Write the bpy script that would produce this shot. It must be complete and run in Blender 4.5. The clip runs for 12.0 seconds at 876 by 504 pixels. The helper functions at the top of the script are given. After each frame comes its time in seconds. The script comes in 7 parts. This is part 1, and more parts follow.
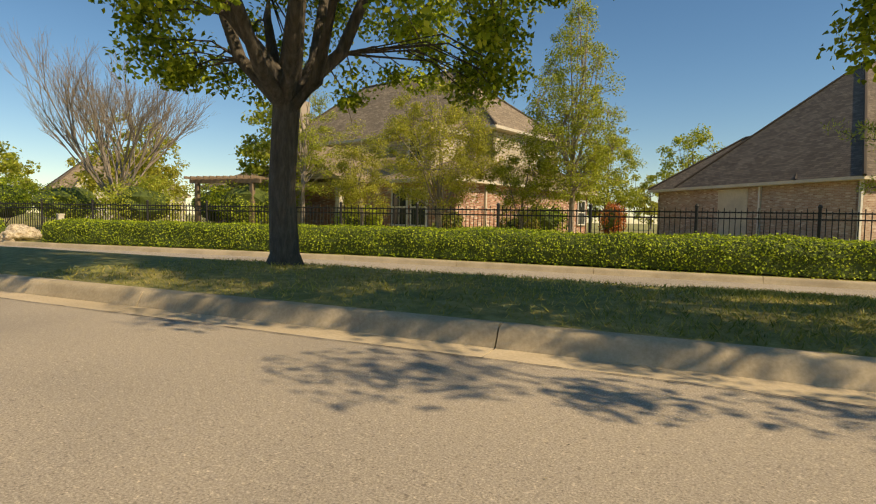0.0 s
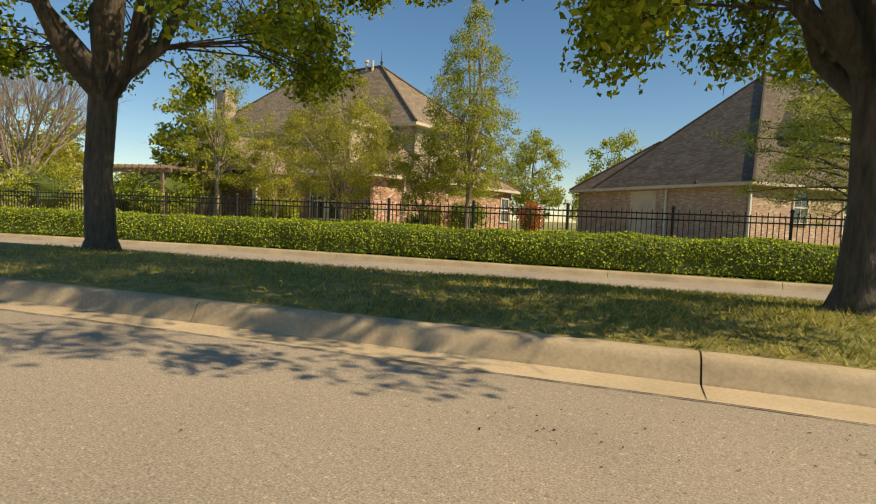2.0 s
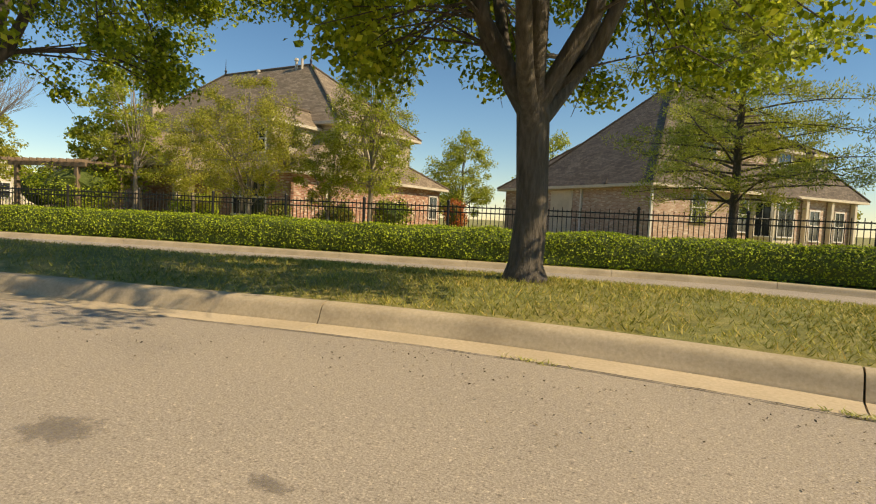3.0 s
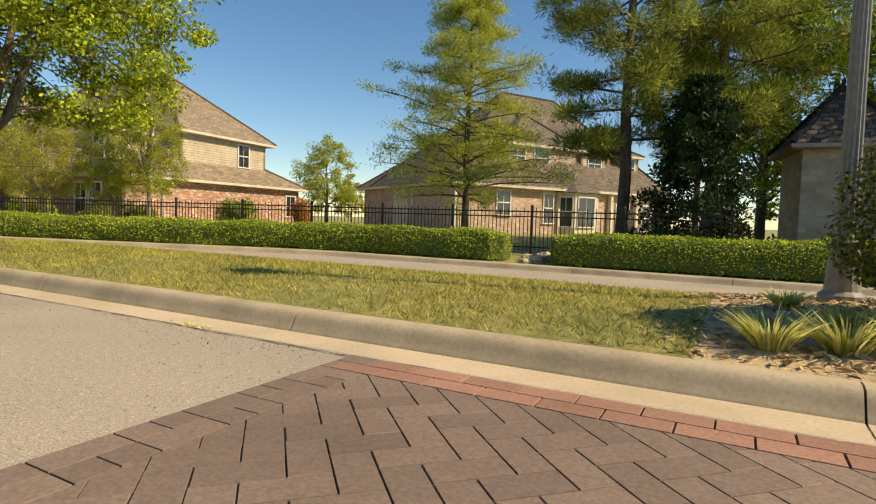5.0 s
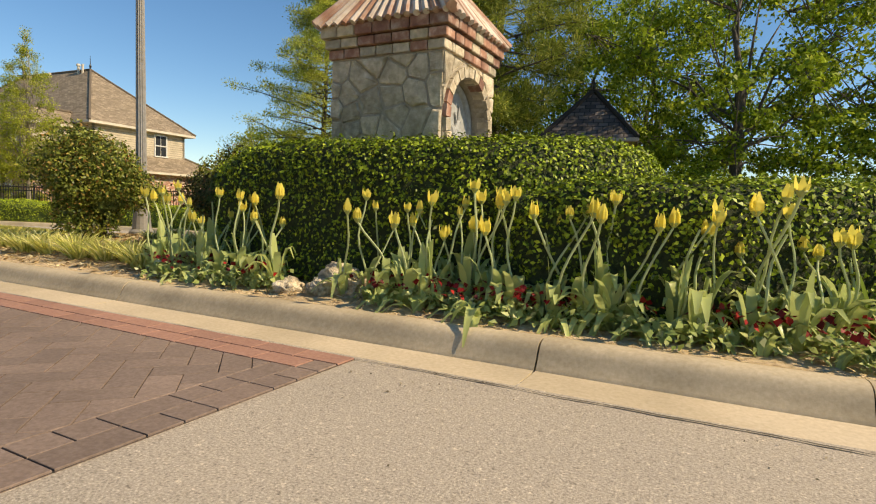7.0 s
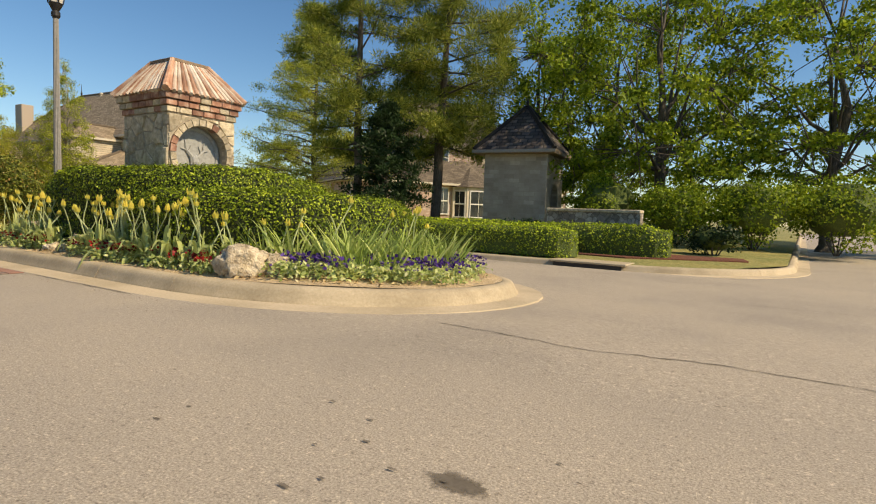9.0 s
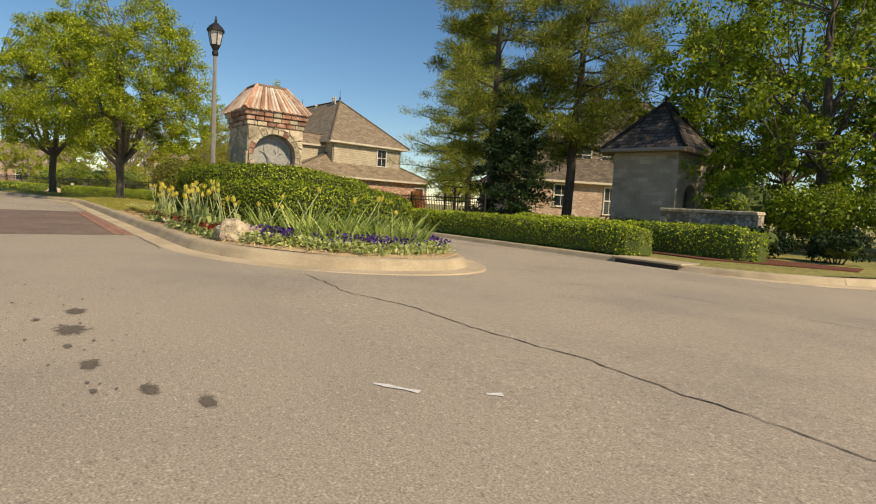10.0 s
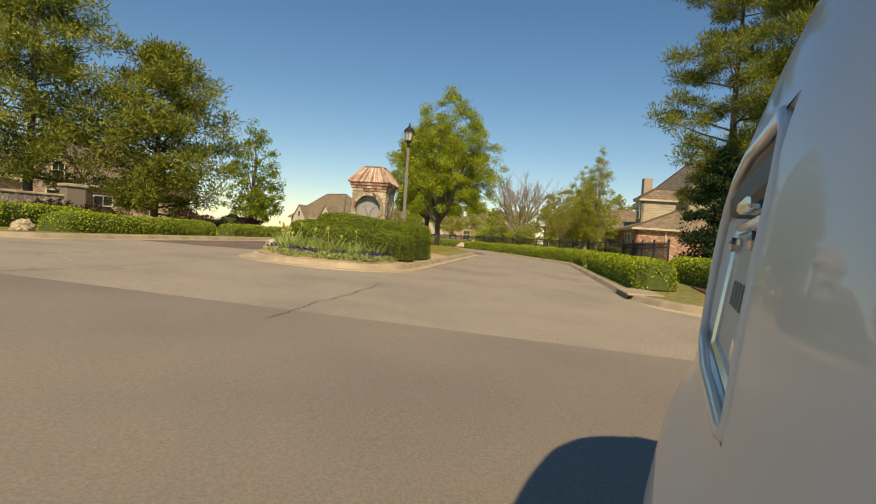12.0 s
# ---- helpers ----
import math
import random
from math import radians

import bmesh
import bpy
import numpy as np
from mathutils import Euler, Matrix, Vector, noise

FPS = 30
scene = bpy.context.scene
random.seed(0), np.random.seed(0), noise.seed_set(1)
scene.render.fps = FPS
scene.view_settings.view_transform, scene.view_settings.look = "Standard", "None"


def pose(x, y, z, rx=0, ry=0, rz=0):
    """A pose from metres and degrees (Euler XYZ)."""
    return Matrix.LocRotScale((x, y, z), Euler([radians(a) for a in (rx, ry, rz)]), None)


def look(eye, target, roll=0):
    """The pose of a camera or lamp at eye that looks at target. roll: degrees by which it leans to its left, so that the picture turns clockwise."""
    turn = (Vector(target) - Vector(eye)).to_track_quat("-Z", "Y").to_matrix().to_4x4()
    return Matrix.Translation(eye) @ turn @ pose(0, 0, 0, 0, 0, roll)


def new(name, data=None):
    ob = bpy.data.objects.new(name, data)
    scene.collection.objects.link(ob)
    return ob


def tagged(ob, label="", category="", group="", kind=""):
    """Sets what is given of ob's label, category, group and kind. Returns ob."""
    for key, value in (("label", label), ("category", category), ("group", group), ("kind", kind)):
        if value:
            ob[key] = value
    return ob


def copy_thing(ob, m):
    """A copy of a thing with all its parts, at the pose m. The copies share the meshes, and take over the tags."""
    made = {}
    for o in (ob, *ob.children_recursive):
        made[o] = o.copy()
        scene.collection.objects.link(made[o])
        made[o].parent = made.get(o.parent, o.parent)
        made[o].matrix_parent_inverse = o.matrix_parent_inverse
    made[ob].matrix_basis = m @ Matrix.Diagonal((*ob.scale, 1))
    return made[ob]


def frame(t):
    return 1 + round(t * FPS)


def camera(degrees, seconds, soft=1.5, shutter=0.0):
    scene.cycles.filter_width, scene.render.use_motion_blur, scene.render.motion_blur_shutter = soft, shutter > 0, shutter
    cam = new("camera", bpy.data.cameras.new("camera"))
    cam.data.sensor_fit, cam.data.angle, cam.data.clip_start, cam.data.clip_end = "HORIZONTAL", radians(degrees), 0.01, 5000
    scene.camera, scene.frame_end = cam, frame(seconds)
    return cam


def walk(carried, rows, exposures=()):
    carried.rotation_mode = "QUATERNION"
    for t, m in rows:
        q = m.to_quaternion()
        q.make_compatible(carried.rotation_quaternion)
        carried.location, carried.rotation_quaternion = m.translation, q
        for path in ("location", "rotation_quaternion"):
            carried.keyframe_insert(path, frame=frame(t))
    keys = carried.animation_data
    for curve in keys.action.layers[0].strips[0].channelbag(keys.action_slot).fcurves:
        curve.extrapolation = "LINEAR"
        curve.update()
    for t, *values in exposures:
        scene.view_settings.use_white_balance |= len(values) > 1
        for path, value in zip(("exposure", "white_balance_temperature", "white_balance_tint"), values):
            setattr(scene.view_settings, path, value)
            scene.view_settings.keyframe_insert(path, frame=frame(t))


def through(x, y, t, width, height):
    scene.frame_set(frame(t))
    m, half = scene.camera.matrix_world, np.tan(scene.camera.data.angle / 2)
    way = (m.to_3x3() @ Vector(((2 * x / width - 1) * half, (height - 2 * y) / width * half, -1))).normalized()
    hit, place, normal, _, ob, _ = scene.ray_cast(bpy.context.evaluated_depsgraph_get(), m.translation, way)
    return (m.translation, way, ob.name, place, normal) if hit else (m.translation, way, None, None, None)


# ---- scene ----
cam = camera(76.0, 12.0, soft=1.15)
PATH = [
    (0, pose(-12.748, -1.034, 0.757, 86.64, -1.08, 42.38)),
    (0.5, pose(-12.451, -0.721, 0.752, 86.51, -1.54, 41.19)),
    (1, pose(-12.101, -0.522, 0.745, 86.46, -1.83, 39.91)),
    (1.5, pose(-11.729, -0.377, 0.746, 86.46, -2.04, 38.54)),
    (2, pose(-11.228, -0.310, 0.755, 86.39, -2.25, 37.27)),
    (2.5, pose(-10.342, -0.258, 0.759, 86.24, -2.18, 35.53)),
    (3, pose(-9.158, -0.122, 0.745, 86.42, -2.62, 32.69)),
    (3.5, pose(-7.321, 0.026, 0.748, 86.47, -2.52, 30.58)),
    (4, pose(-4.991, 0.133, 0.758, 86.54, -2.20, 29.55)),
    (4.5, pose(-2.502, 0.207, 0.766, 86.59, -1.87, 29.01)),
    (5, pose(-0.185, 0.255, 0.768, 86.59, -1.75, 28.39)),
    (5.5, pose(1.933, 0.291, 0.744, 86.48, -1.99, 27.53)),
    (6, pose(3.820, 0.346, 0.733, 85.95, -2.21, 27.21)),
    (6.5, pose(5.538, 0.469, 0.727, 85.96, -2.19, 27.21)),
    (7, pose(7.144, 0.570, 0.724, 85.59, -1.92, 27.49)),
    (7.5, pose(8.530, 0.539, 0.736, 85.13, -2.01, 27.22)),
    (8, pose(9.813, 0.409, 0.744, 85.25, -2.00, 27.21)),
    (8.5, pose(10.999, 0.231, 0.756, 85.62, -1.98, 28.69)),
    (9, pose(12.249, 0.229, 0.767, 85.96, -2.01, 33.11)),
    (9.5, pose(13.722, 0.630, 0.771, 86.01, -2.16, 41.96)),
    (10, pose(15.361, 1.307, 0.760, 85.07, -3.33, 53.50)),
    (10.5, pose(16.973, 2.612, 0.760, 84.97, -2.78, 67.54)),
    (11, pose(18.601, 4.555, 0.755, 85.95, -2.49, 82.21)),
    (11.5, pose(20.127, 7.057, 0.749, 87.02, -2.92, 92.93)),
    (12, pose(21.543, 10.009, 0.745, 88.45, -3.74, 99.29)),
]
walk(cam, PATH, [(0, -0.02, 8050, 10), (3, 0.06, 7900, 10), (5, 0.26, 7800, 10), (7.5, 0.28, 7500, 11), (9.5, -0.02, 7500, 11), (10.5, -0.16, 7500, 11), (12, -0.2, 8100, 11)])

# ---- light ----
SUN_AZ, SUN_EL = math.atan2(0.98, 0.195), radians(42)
world = bpy.data.worlds.new("sky")
scene.world = world
world.use_nodes = True
wn = world.node_tree
sky = wn.nodes.new("ShaderNodeTexSky")
sky.sky_type, sky.sun_disc = "NISHITA", False
sky.sun_elevation, sky.sun_rotation = SUN_EL, SUN_AZ
sky.air_density, sky.dust_density, sky.ozone_density = 1.0, 0.0, 4.2
clear = wn.nodes.new("ShaderNodeHueSaturation")
clear.inputs["Saturation"].default_value = 1.18
wn.links.new(sky.outputs[0], clear.inputs["Color"])
wn.links.new(clear.outputs[0], wn.nodes["Background"].inputs[0])
wn.nodes["Background"].inputs[1].default_value = 0.125
sun = bpy.data.lights.new("sun", "SUN")
sun.energy, sun.angle, sun.color = 4.9, radians(0.55), (1.0, 0.86, 0.64)
sun_dir = Vector((math.sin(SUN_AZ) * math.cos(SUN_EL), math.cos(SUN_AZ) * math.cos(SUN_EL), math.sin(SUN_EL)))
new("sun", sun).matrix_world = look(sun_dir * 80, (0, 0, 0))


# ---- materials ----
def shader(name, rough=0.8, metal=0.0):
    m = bpy.data.materials.new(name)
    m.use_nodes = True
    b = m.node_tree.nodes["Principled BSDF"]
    b.inputs["Roughness"].default_value, b.inputs["Metallic"].default_value = rough, metal
    return m, m.node_tree, b


def node(nt, kind, **inputs):
    n = nt.nodes.new(kind)
    for key, value in inputs.items():
        n.inputs[key.replace("_", " ")].default_value = value
    return n


def ramp(nt, fac, stops):
    r = nt.nodes.new("ShaderNodeValToRGB")
    e = r.color_ramp.elements
    while len(e) < len(stops):
        e.new(0.5)
    for el, (p, c) in zip(e, stops):
        el.position, el.color = p, (*c, 1)
    nt.links.new(fac, r.inputs[0])
    return r.outputs[0]


def blend(nt, kind, fac, a, b):
    n = nt.nodes.new("ShaderNodeMix")
    n.data_type, n.blend_type = "RGBA", kind
    for sock, v in ((n.inputs[0], fac), (n.inputs[6], a), (n.inputs[7], b)):
        if isinstance(v, (int, float)):
            sock.default_value = v
        elif isinstance(v, tuple):
            sock.default_value = (*v, 1)
        else:
            nt.links.new(v, sock)
    return n.outputs[2]


def surf(name, fine, coarse=None, fs=40.0, cs=1.2, rough=0.85, bump=0.3, bs=None, depth=0.004, metal=0.0, rand=0.0, island=0.0, stretch=None, fleck=0.0):
    """Grain from fine noise, stains from coarse noise, relief from a third; world coordinates."""
    m, nt, b = shader(name, rough, metal)
    g = nt.nodes.new("ShaderNodeNewGeometry")
    pos = g.outputs["Position"]
    if stretch:
        mp = nt.nodes.new("ShaderNodeMapping")
        mp.inputs["Scale"].default_value = stretch
        nt.links.new(pos, mp.inputs[0])
        pos = mp.outputs[0]
    n1 = node(nt, "ShaderNodeTexNoise", Scale=fs, Detail=4.0, Roughness=0.65)
    nt.links.new(pos, n1.inputs["Vector"])
    col = ramp(nt, n1.outputs["Fac"], fine)
    if coarse:
        n2 = node(nt, "ShaderNodeTexNoise", Scale=cs, Detail=3.0, Roughness=0.6)
        nt.links.new(pos, n2.inputs["Vector"])
        col = blend(nt, "MULTIPLY", 1.0, col, ramp(nt, n2.outputs["Fac"], coarse))
    if fleck:
        n4 = node(nt, "ShaderNodeTexNoise", Scale=fleck, Detail=2.0, Roughness=0.8)
        nt.links.new(pos, n4.inputs["Vector"])
        col = blend(nt, "MULTIPLY", 1.0, col, ramp(nt, n4.outputs["Fac"], [(0.30, (0.64, 0.63, 0.62)), (0.40, (0.96, 0.96, 0.96)), (0.60, (1.0, 1.0, 1.0)), (0.70, (1.42, 1.41, 1.38))]))
    if rand or island:
        src = nt.nodes.new("ShaderNodeObjectInfo").outputs["Random"] if rand else g.outputs["Random Per Island"]
        a = rand or island
        col = blend(nt, "MULTIPLY", 1.0, col, ramp(nt, src, [(0.0, (1 - a,) * 3), (1.0, (1 + a, 1 + a * 0.9, 1 + a * 0.8))]))
    nt.links.new(col, b.inputs["Base Color"])
    if bump:
        n3 = node(nt, "ShaderNodeTexNoise", Scale=bs or fs, Detail=5.0, Roughness=0.7)
        nt.links.new(pos, n3.inputs["Vector"])
        bp = node(nt, "ShaderNodeBump", Strength=bump, Distance=depth)
        nt.links.new(n3.outputs["Fac"], bp.inputs["Height"])
        nt.links.new(bp.outputs[0], b.inputs["Normal"])
    return m


def leaf(name, dark, light, tip=None, through=0.35, rough=0.5):
    """Foliage: colour by leaf, some light passing through."""
    m, nt, b = shader(name, rough)
    b.inputs["Specular IOR Level"].default_value = 0.2
    g = nt.nodes.new("ShaderNodeNewGeometry")
    stops = [(0.0, dark), (0.8, light)] + ([(1.0, tip)] if tip else [])
    col = ramp(nt, g.outputs["Random Per Island"], stops)
    n2 = node(nt, "ShaderNodeTexNoise", Scale=1.3, Detail=2.0)
    nt.links.new(g.outputs["Position"], n2.inputs["Vector"])
    col = blend(nt, "MULTIPLY", 1.0, col, ramp(nt, n2.outputs["Fac"], [(0.3, (0.75, 0.78, 0.7)), (0.7, (1.15, 1.12, 1.0))]))
    nt.links.new(col, b.inputs["Base Color"])
    t = nt.nodes.new("ShaderNodeBsdfTranslucent")
    nt.links.new(col, t.inputs[0])
    mix = nt.nodes.new("ShaderNodeMixShader")
    mix.inputs[0].default_value = through
    nt.links.new(b.outputs[0], mix.inputs[1])
    nt.links.new(t.outputs[0], mix.inputs[2])
    nt.links.new(mix.outputs[0], nt.nodes["Material Output"].inputs[0])
    return m


def brickwork(name, bricks, mortar, bw=0.24, bh=0.08, joint=0.01, blotch=None):
    """Brick or shingle courses laid by the UVs, which are in metres."""
    m, nt, b = shader(name, 0.88)
    uv = nt.nodes.new("ShaderNodeTexCoord").outputs["UV"]
    br = node(nt, "ShaderNodeTexBrick", Scale=1.0, Brick_Width=bw, Row_Height=bh, Mortar_Size=joint, Bias=0.0)
    br.inputs["Color1"].default_value, br.inputs["Color2"].default_value = (0, 0, 0, 1), (1, 1, 1, 1)
    br.inputs["Mortar"].default_value = (0.5, 0.5, 0.5, 1)
    nt.links.new(uv, br.inputs["Vector"])
    col = ramp(nt, br.outputs["Color"], [(i / (len(bricks) - 1), c) for i, c in enumerate(bricks)])
    n = node(nt, "ShaderNodeTexNoise", Scale=1.1, Detail=5.0, Roughness=0.7)
    nt.links.new(uv, n.inputs["Vector"])
    col = blend(nt, "MULTIPLY", 1.0, col, ramp(nt, n.outputs["Fac"], blotch or [(0.3, (0.75,) * 3), (0.7, (1.2,) * 3)]))
    col = blend(nt, "MIX", br.outputs["Fac"], col, mortar)
    nt.links.new(col, b.inputs["Base Color"])
    bp = node(nt, "ShaderNodeBump", Strength=0.5, Distance=0.01)
    bp.invert = True
    nt.links.new(br.outputs["Fac"], bp.inputs["Height"])
    nt.links.new(bp.outputs[0], b.inputs["Normal"])
    return m


def soaked(name, dark, light, cover):
    """A stain that fades out to a ragged edge."""
    m, nt, b = shader(name, 0.8)
    at = nt.nodes.new("ShaderNodeTexCoord")
    n = node(nt, "ShaderNodeTexNoise", Scale=22.0, Detail=6.0, Roughness=0.7)
    nt.links.new(at.outputs["Object"], n.inputs["Vector"])
    nt.links.new(ramp(nt, n.outputs["Fac"], [(0.3, dark), (0.7, light)]), b.inputs["Base Color"])
    mid = nt.nodes.new("ShaderNodeVectorMath")
    mid.operation = "MULTIPLY_ADD"
    mid.inputs[1].default_value, mid.inputs[2].default_value = (2, 2, 0), (-1, -1, 0)
    nt.links.new(at.outputs["Generated"], mid.inputs[0])
    far = nt.nodes.new("ShaderNodeVectorMath")
    far.operation = "LENGTH"
    nt.links.new(mid.outputs[0], far.inputs[0])
    edge = nt.nodes.new("ShaderNodeMath")
    edge.operation = "SUBTRACT"
    nt.links.new(n.outputs["Fac"], edge.inputs[0])
    half = nt.nodes.new("ShaderNodeMath")
    half.operation = "MULTIPLY"
    half.inputs[1].default_value = 0.62
    nt.links.new(far.outputs["Value"], half.inputs[0])
    nt.links.new(half.outputs[0], edge.inputs[1])
    fac = ramp(nt, edge.outputs[0], [(0.0, (0, 0, 0)), (0.28, (cover,) * 3)])
    clear_ = nt.nodes.new("ShaderNodeBsdfTransparent")
    mix = nt.nodes.new("ShaderNodeMixShader")
    nt.links.new(fac, mix.inputs[0])
    nt.links.new(clear_.outputs[0], mix.inputs[1])
    nt.links.new(b.outputs[0], mix.inputs[2])
    nt.links.new(mix.outputs[0], nt.nodes["Material Output"].inputs[0])
    return m


def glassy(name, color=(0.03, 0.035, 0.04), rough=0.06):
    m, nt, b = shader(name, rough)
    b.inputs["Base Color"].default_value = (*color, 1)
    b.inputs["Specular IOR Level"].default_value = 0.8
    return m


G3 = lambda a, b, c: [(0.25, a), (0.5, b), (0.75, c)]
M_ASPHALT = surf("asphalt", [(0.28, (0.15, 0.124, 0.098)), (0.42, (0.325, 0.28, 0.222)), (0.58, (0.455, 0.394, 0.315)), (0.74, (0.72, 0.65, 0.51))], [(0.32, (0.83, 0.83, 0.84)), (0.5, (1.0, 0.99, 0.98)), (0.68, (1.09, 1.07, 1.04))], fs=120, cs=0.45, bump=0.5, bs=90, depth=0.006, fleck=34)
M_ASPHALT2 = surf("newer asphalt", G3((0.215, 0.185, 0.15), (0.28, 0.242, 0.196), (0.355, 0.31, 0.255)), [(0.35, (0.86, 0.86, 0.87)), (0.65, (1.06, 1.05, 1.03))], fs=60, cs=0.3, bump=0.3, bs=80, depth=0.004)
M_CHIP = leaf("bark chip", (0.28, 0.18, 0.09), (0.62, 0.48, 0.29), (0.80, 0.70, 0.48), 0.05, 0.9)
M_CONC = surf("kerb concrete", G3((0.41, 0.335, 0.225), (0.49, 0.41, 0.285), (0.57, 0.485, 0.35)), [(0.3, (0.72, 0.70, 0.66)), (0.6, (1.05, 1.03, 1.0))], fs=45, cs=1.6, bump=0.25, bs=90, depth=0.003, rand=0.05)
M_GUTTER = surf("gutter concrete", G3((0.47, 0.385, 0.26), (0.56, 0.465, 0.325), (0.64, 0.545, 0.40)), [(0.3, (0.78, 0.76, 0.72)), (0.6, (1.04, 1.02, 1.0))], fs=45, cs=1.1, bump=0.2, bs=90, depth=0.002, rand=0.04)
M_LAWN = surf("lawn soil and grass", G3((0.15, 0.15, 0.045), (0.29, 0.27, 0.09), (0.46, 0.39, 0.18)), [(0.35, (0.75, 0.85, 0.7)), (0.65, (1.2, 1.1, 1.0))], fs=9, cs=0.6, bump=0.8, bs=60, depth=0.02)
M_MULCH = surf("straw mulch", G3((0.36, 0.25, 0.13), (0.58, 0.43, 0.25), (0.74, 0.60, 0.39)), [(0.3, (0.8, 0.78, 0.76)), (0.6, (1.1, 1.1, 1.1))], fs=30, cs=3, bump=0.9, bs=60, depth=0.02)
M_REDMULCH = surf("red bark mulch", G3((0.08, 0.025, 0.015), (0.17, 0.055, 0.03), (0.28, 0.11, 0.06)), None, fs=30, bump=0.9, bs=60, depth=0.02)
M_PAVER = surf("brown paver", G3((0.15, 0.108, 0.084), (0.205, 0.152, 0.122), (0.265, 0.20, 0.165)), [(0.3, (0.8, 0.78, 0.76)), (0.65, (1.12, 1.1, 1.08))], fs=60, cs=0.8, bump=0.3, bs=80, depth=0.002, rand=0.14)
M_PAVERALL = surf("brown paver field", G3((0.15, 0.108, 0.084), (0.205, 0.152, 0.122), (0.265, 0.20, 0.165)), [(0.3, (0.8, 0.78, 0.76)), (0.65, (1.12, 1.1, 1.08))], fs=60, cs=0.8, bump=0.3, bs=80, depth=0.002, island=0.14)
M_PAVERRED = surf("red paver", G3((0.26, 0.135, 0.095), (0.34, 0.185, 0.135), (0.41, 0.24, 0.18)), [(0.3, (0.8, 0.78, 0.76)), (0.65, (1.1, 1.08, 1.05))], fs=60, cs=0.8, bump=0.3, bs=80, depth=0.002, rand=0.12)
M_JOINT = surf("dark joint sand", G3((0.02, 0.017, 0.014), (0.04, 0.033, 0.026), (0.07, 0.06, 0.048)), None, fs=60, bump=0.4)
M_BARK = surf("grey-brown bark", G3((0.05, 0.04, 0.03), (0.10, 0.083, 0.065), (0.17, 0.145, 0.12)), None, fs=22, bump=1.0, bs=22, depth=0.03, stretch=(1, 1, 0.22))
M_BARKPALE = surf("pale branches", G3((0.16, 0.13, 0.10), (0.27, 0.225, 0.175), (0.36, 0.31, 0.25)), None, fs=20, bump=0.5, stretch=(1, 1, 0.3))
M_PEAR = leaf("pear leaf", (0.13, 0.20, 0.02), (0.48, 0.58, 0.052), (0.74, 0.75, 0.10), 0.33)
M_CYPRESS = leaf("cypress needles", (0.28, 0.33, 0.05), (0.55, 0.59, 0.11), (0.70, 0.68, 0.17), 0.5)
M_PINE = leaf("pine needles", (0.085, 0.125, 0.022), (0.34, 0.39, 0.07), (0.60, 0.58, 0.15), 0.42)
M_DARKLEAF = leaf("dark evergreen leaf", (0.013, 0.029, 0.012), (0.032, 0.064, 0.021), None, 0.15)
M_HEDGE = leaf("hedge leaf", (0.22, 0.31, 0.026), (0.46, 0.57, 0.05), (0.66, 0.72, 0.09), 0.22, 0.6)
# Dark end of the boxwood deepened to stand in for shade between leaves.
M_BOX = leaf("boxwood leaf", (0.03, 0.055, 0.007), (0.30, 0.40, 0.03), (0.54, 0.62, 0.06), 0.1, 0.45)
M_SHRUB = leaf("photinia leaf", (0.06, 0.085, 0.018), (0.30, 0.335, 0.062), (0.46, 0.24, 0.085), 0.2, 0.4)
M_SPRING = leaf("spring leaf", (0.28, 0.33, 0.04), (0.52, 0.56, 0.09), (0.70, 0.68, 0.14), 0.5)
M_SPRINGDEEP = leaf("fresh green leaf", (0.18, 0.26, 0.025), (0.46, 0.55, 0.05), (0.68, 0.69, 0.09), 0.4)
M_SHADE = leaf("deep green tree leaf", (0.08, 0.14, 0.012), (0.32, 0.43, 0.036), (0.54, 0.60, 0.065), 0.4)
M_PINE2 = leaf("sunlit pine needles", (0.09, 0.125, 0.022), (0.33, 0.37, 0.065), (0.54, 0.52, 0.13), 0.3)
M_REDSHRUB = leaf("rust red leaf", (0.341, 0.093, 0.031), (0.589, 0.202, 0.062), None, 0.4)
M_PURPLE = leaf("purple leaf", (0.03, 0.012, 0.012), (0.09, 0.03, 0.03), None, 0.25)
M_OLIVE = leaf("olive spring leaf", (0.32, 0.33, 0.055), (0.56, 0.55, 0.10), (0.72, 0.64, 0.16), 0.55)
# Dark green of the solid core stands in for shade inside the foliage.
M_CORE = surf("hedge core with painted shade", G3((0.04, 0.06, 0.01), (0.085, 0.12, 0.02), (0.13, 0.175, 0.032)), None, fs=25, bump=1.0, depth=0.03)
# Near-black core colour paints the shade seen in the boxwood's gaps.
M_BOXCORE = surf("boxwood core with painted shade", G3((0.012, 0.018, 0.004), (0.03, 0.042, 0.009), (0.055, 0.075, 0.016)), None, fs=25, bump=1.0, depth=0.03)
M_GRASS = leaf("grass blade", (0.19, 0.22, 0.04), (0.54, 0.49, 0.13), (0.781, 0.576, 0.205), 0.3)
M_LIRIOPE = leaf("variegated liriope", (0.34, 0.38, 0.08), (0.80, 0.76, 0.30), (0.95, 0.92, 0.62), 0.4)
M_STEM = leaf("tulip leaf", (0.27, 0.36, 0.11), (0.65, 0.71, 0.32), (0.85, 0.87, 0.58), 0.4, 0.32)
M_STALK = leaf("tulip stalk", (0.44, 0.52, 0.26), (0.64, 0.70, 0.42), None, 0.3, 0.4)
M_IRIS = leaf("iris blade", (0.22, 0.32, 0.07), (0.52, 0.62, 0.20), (0.66, 0.70, 0.30), 0.35)
M_TULIP = leaf("yellow petal", (0.90, 0.70, 0.08), (0.95, 0.86, 0.24), (0.96, 0.94, 0.70), 0.55)
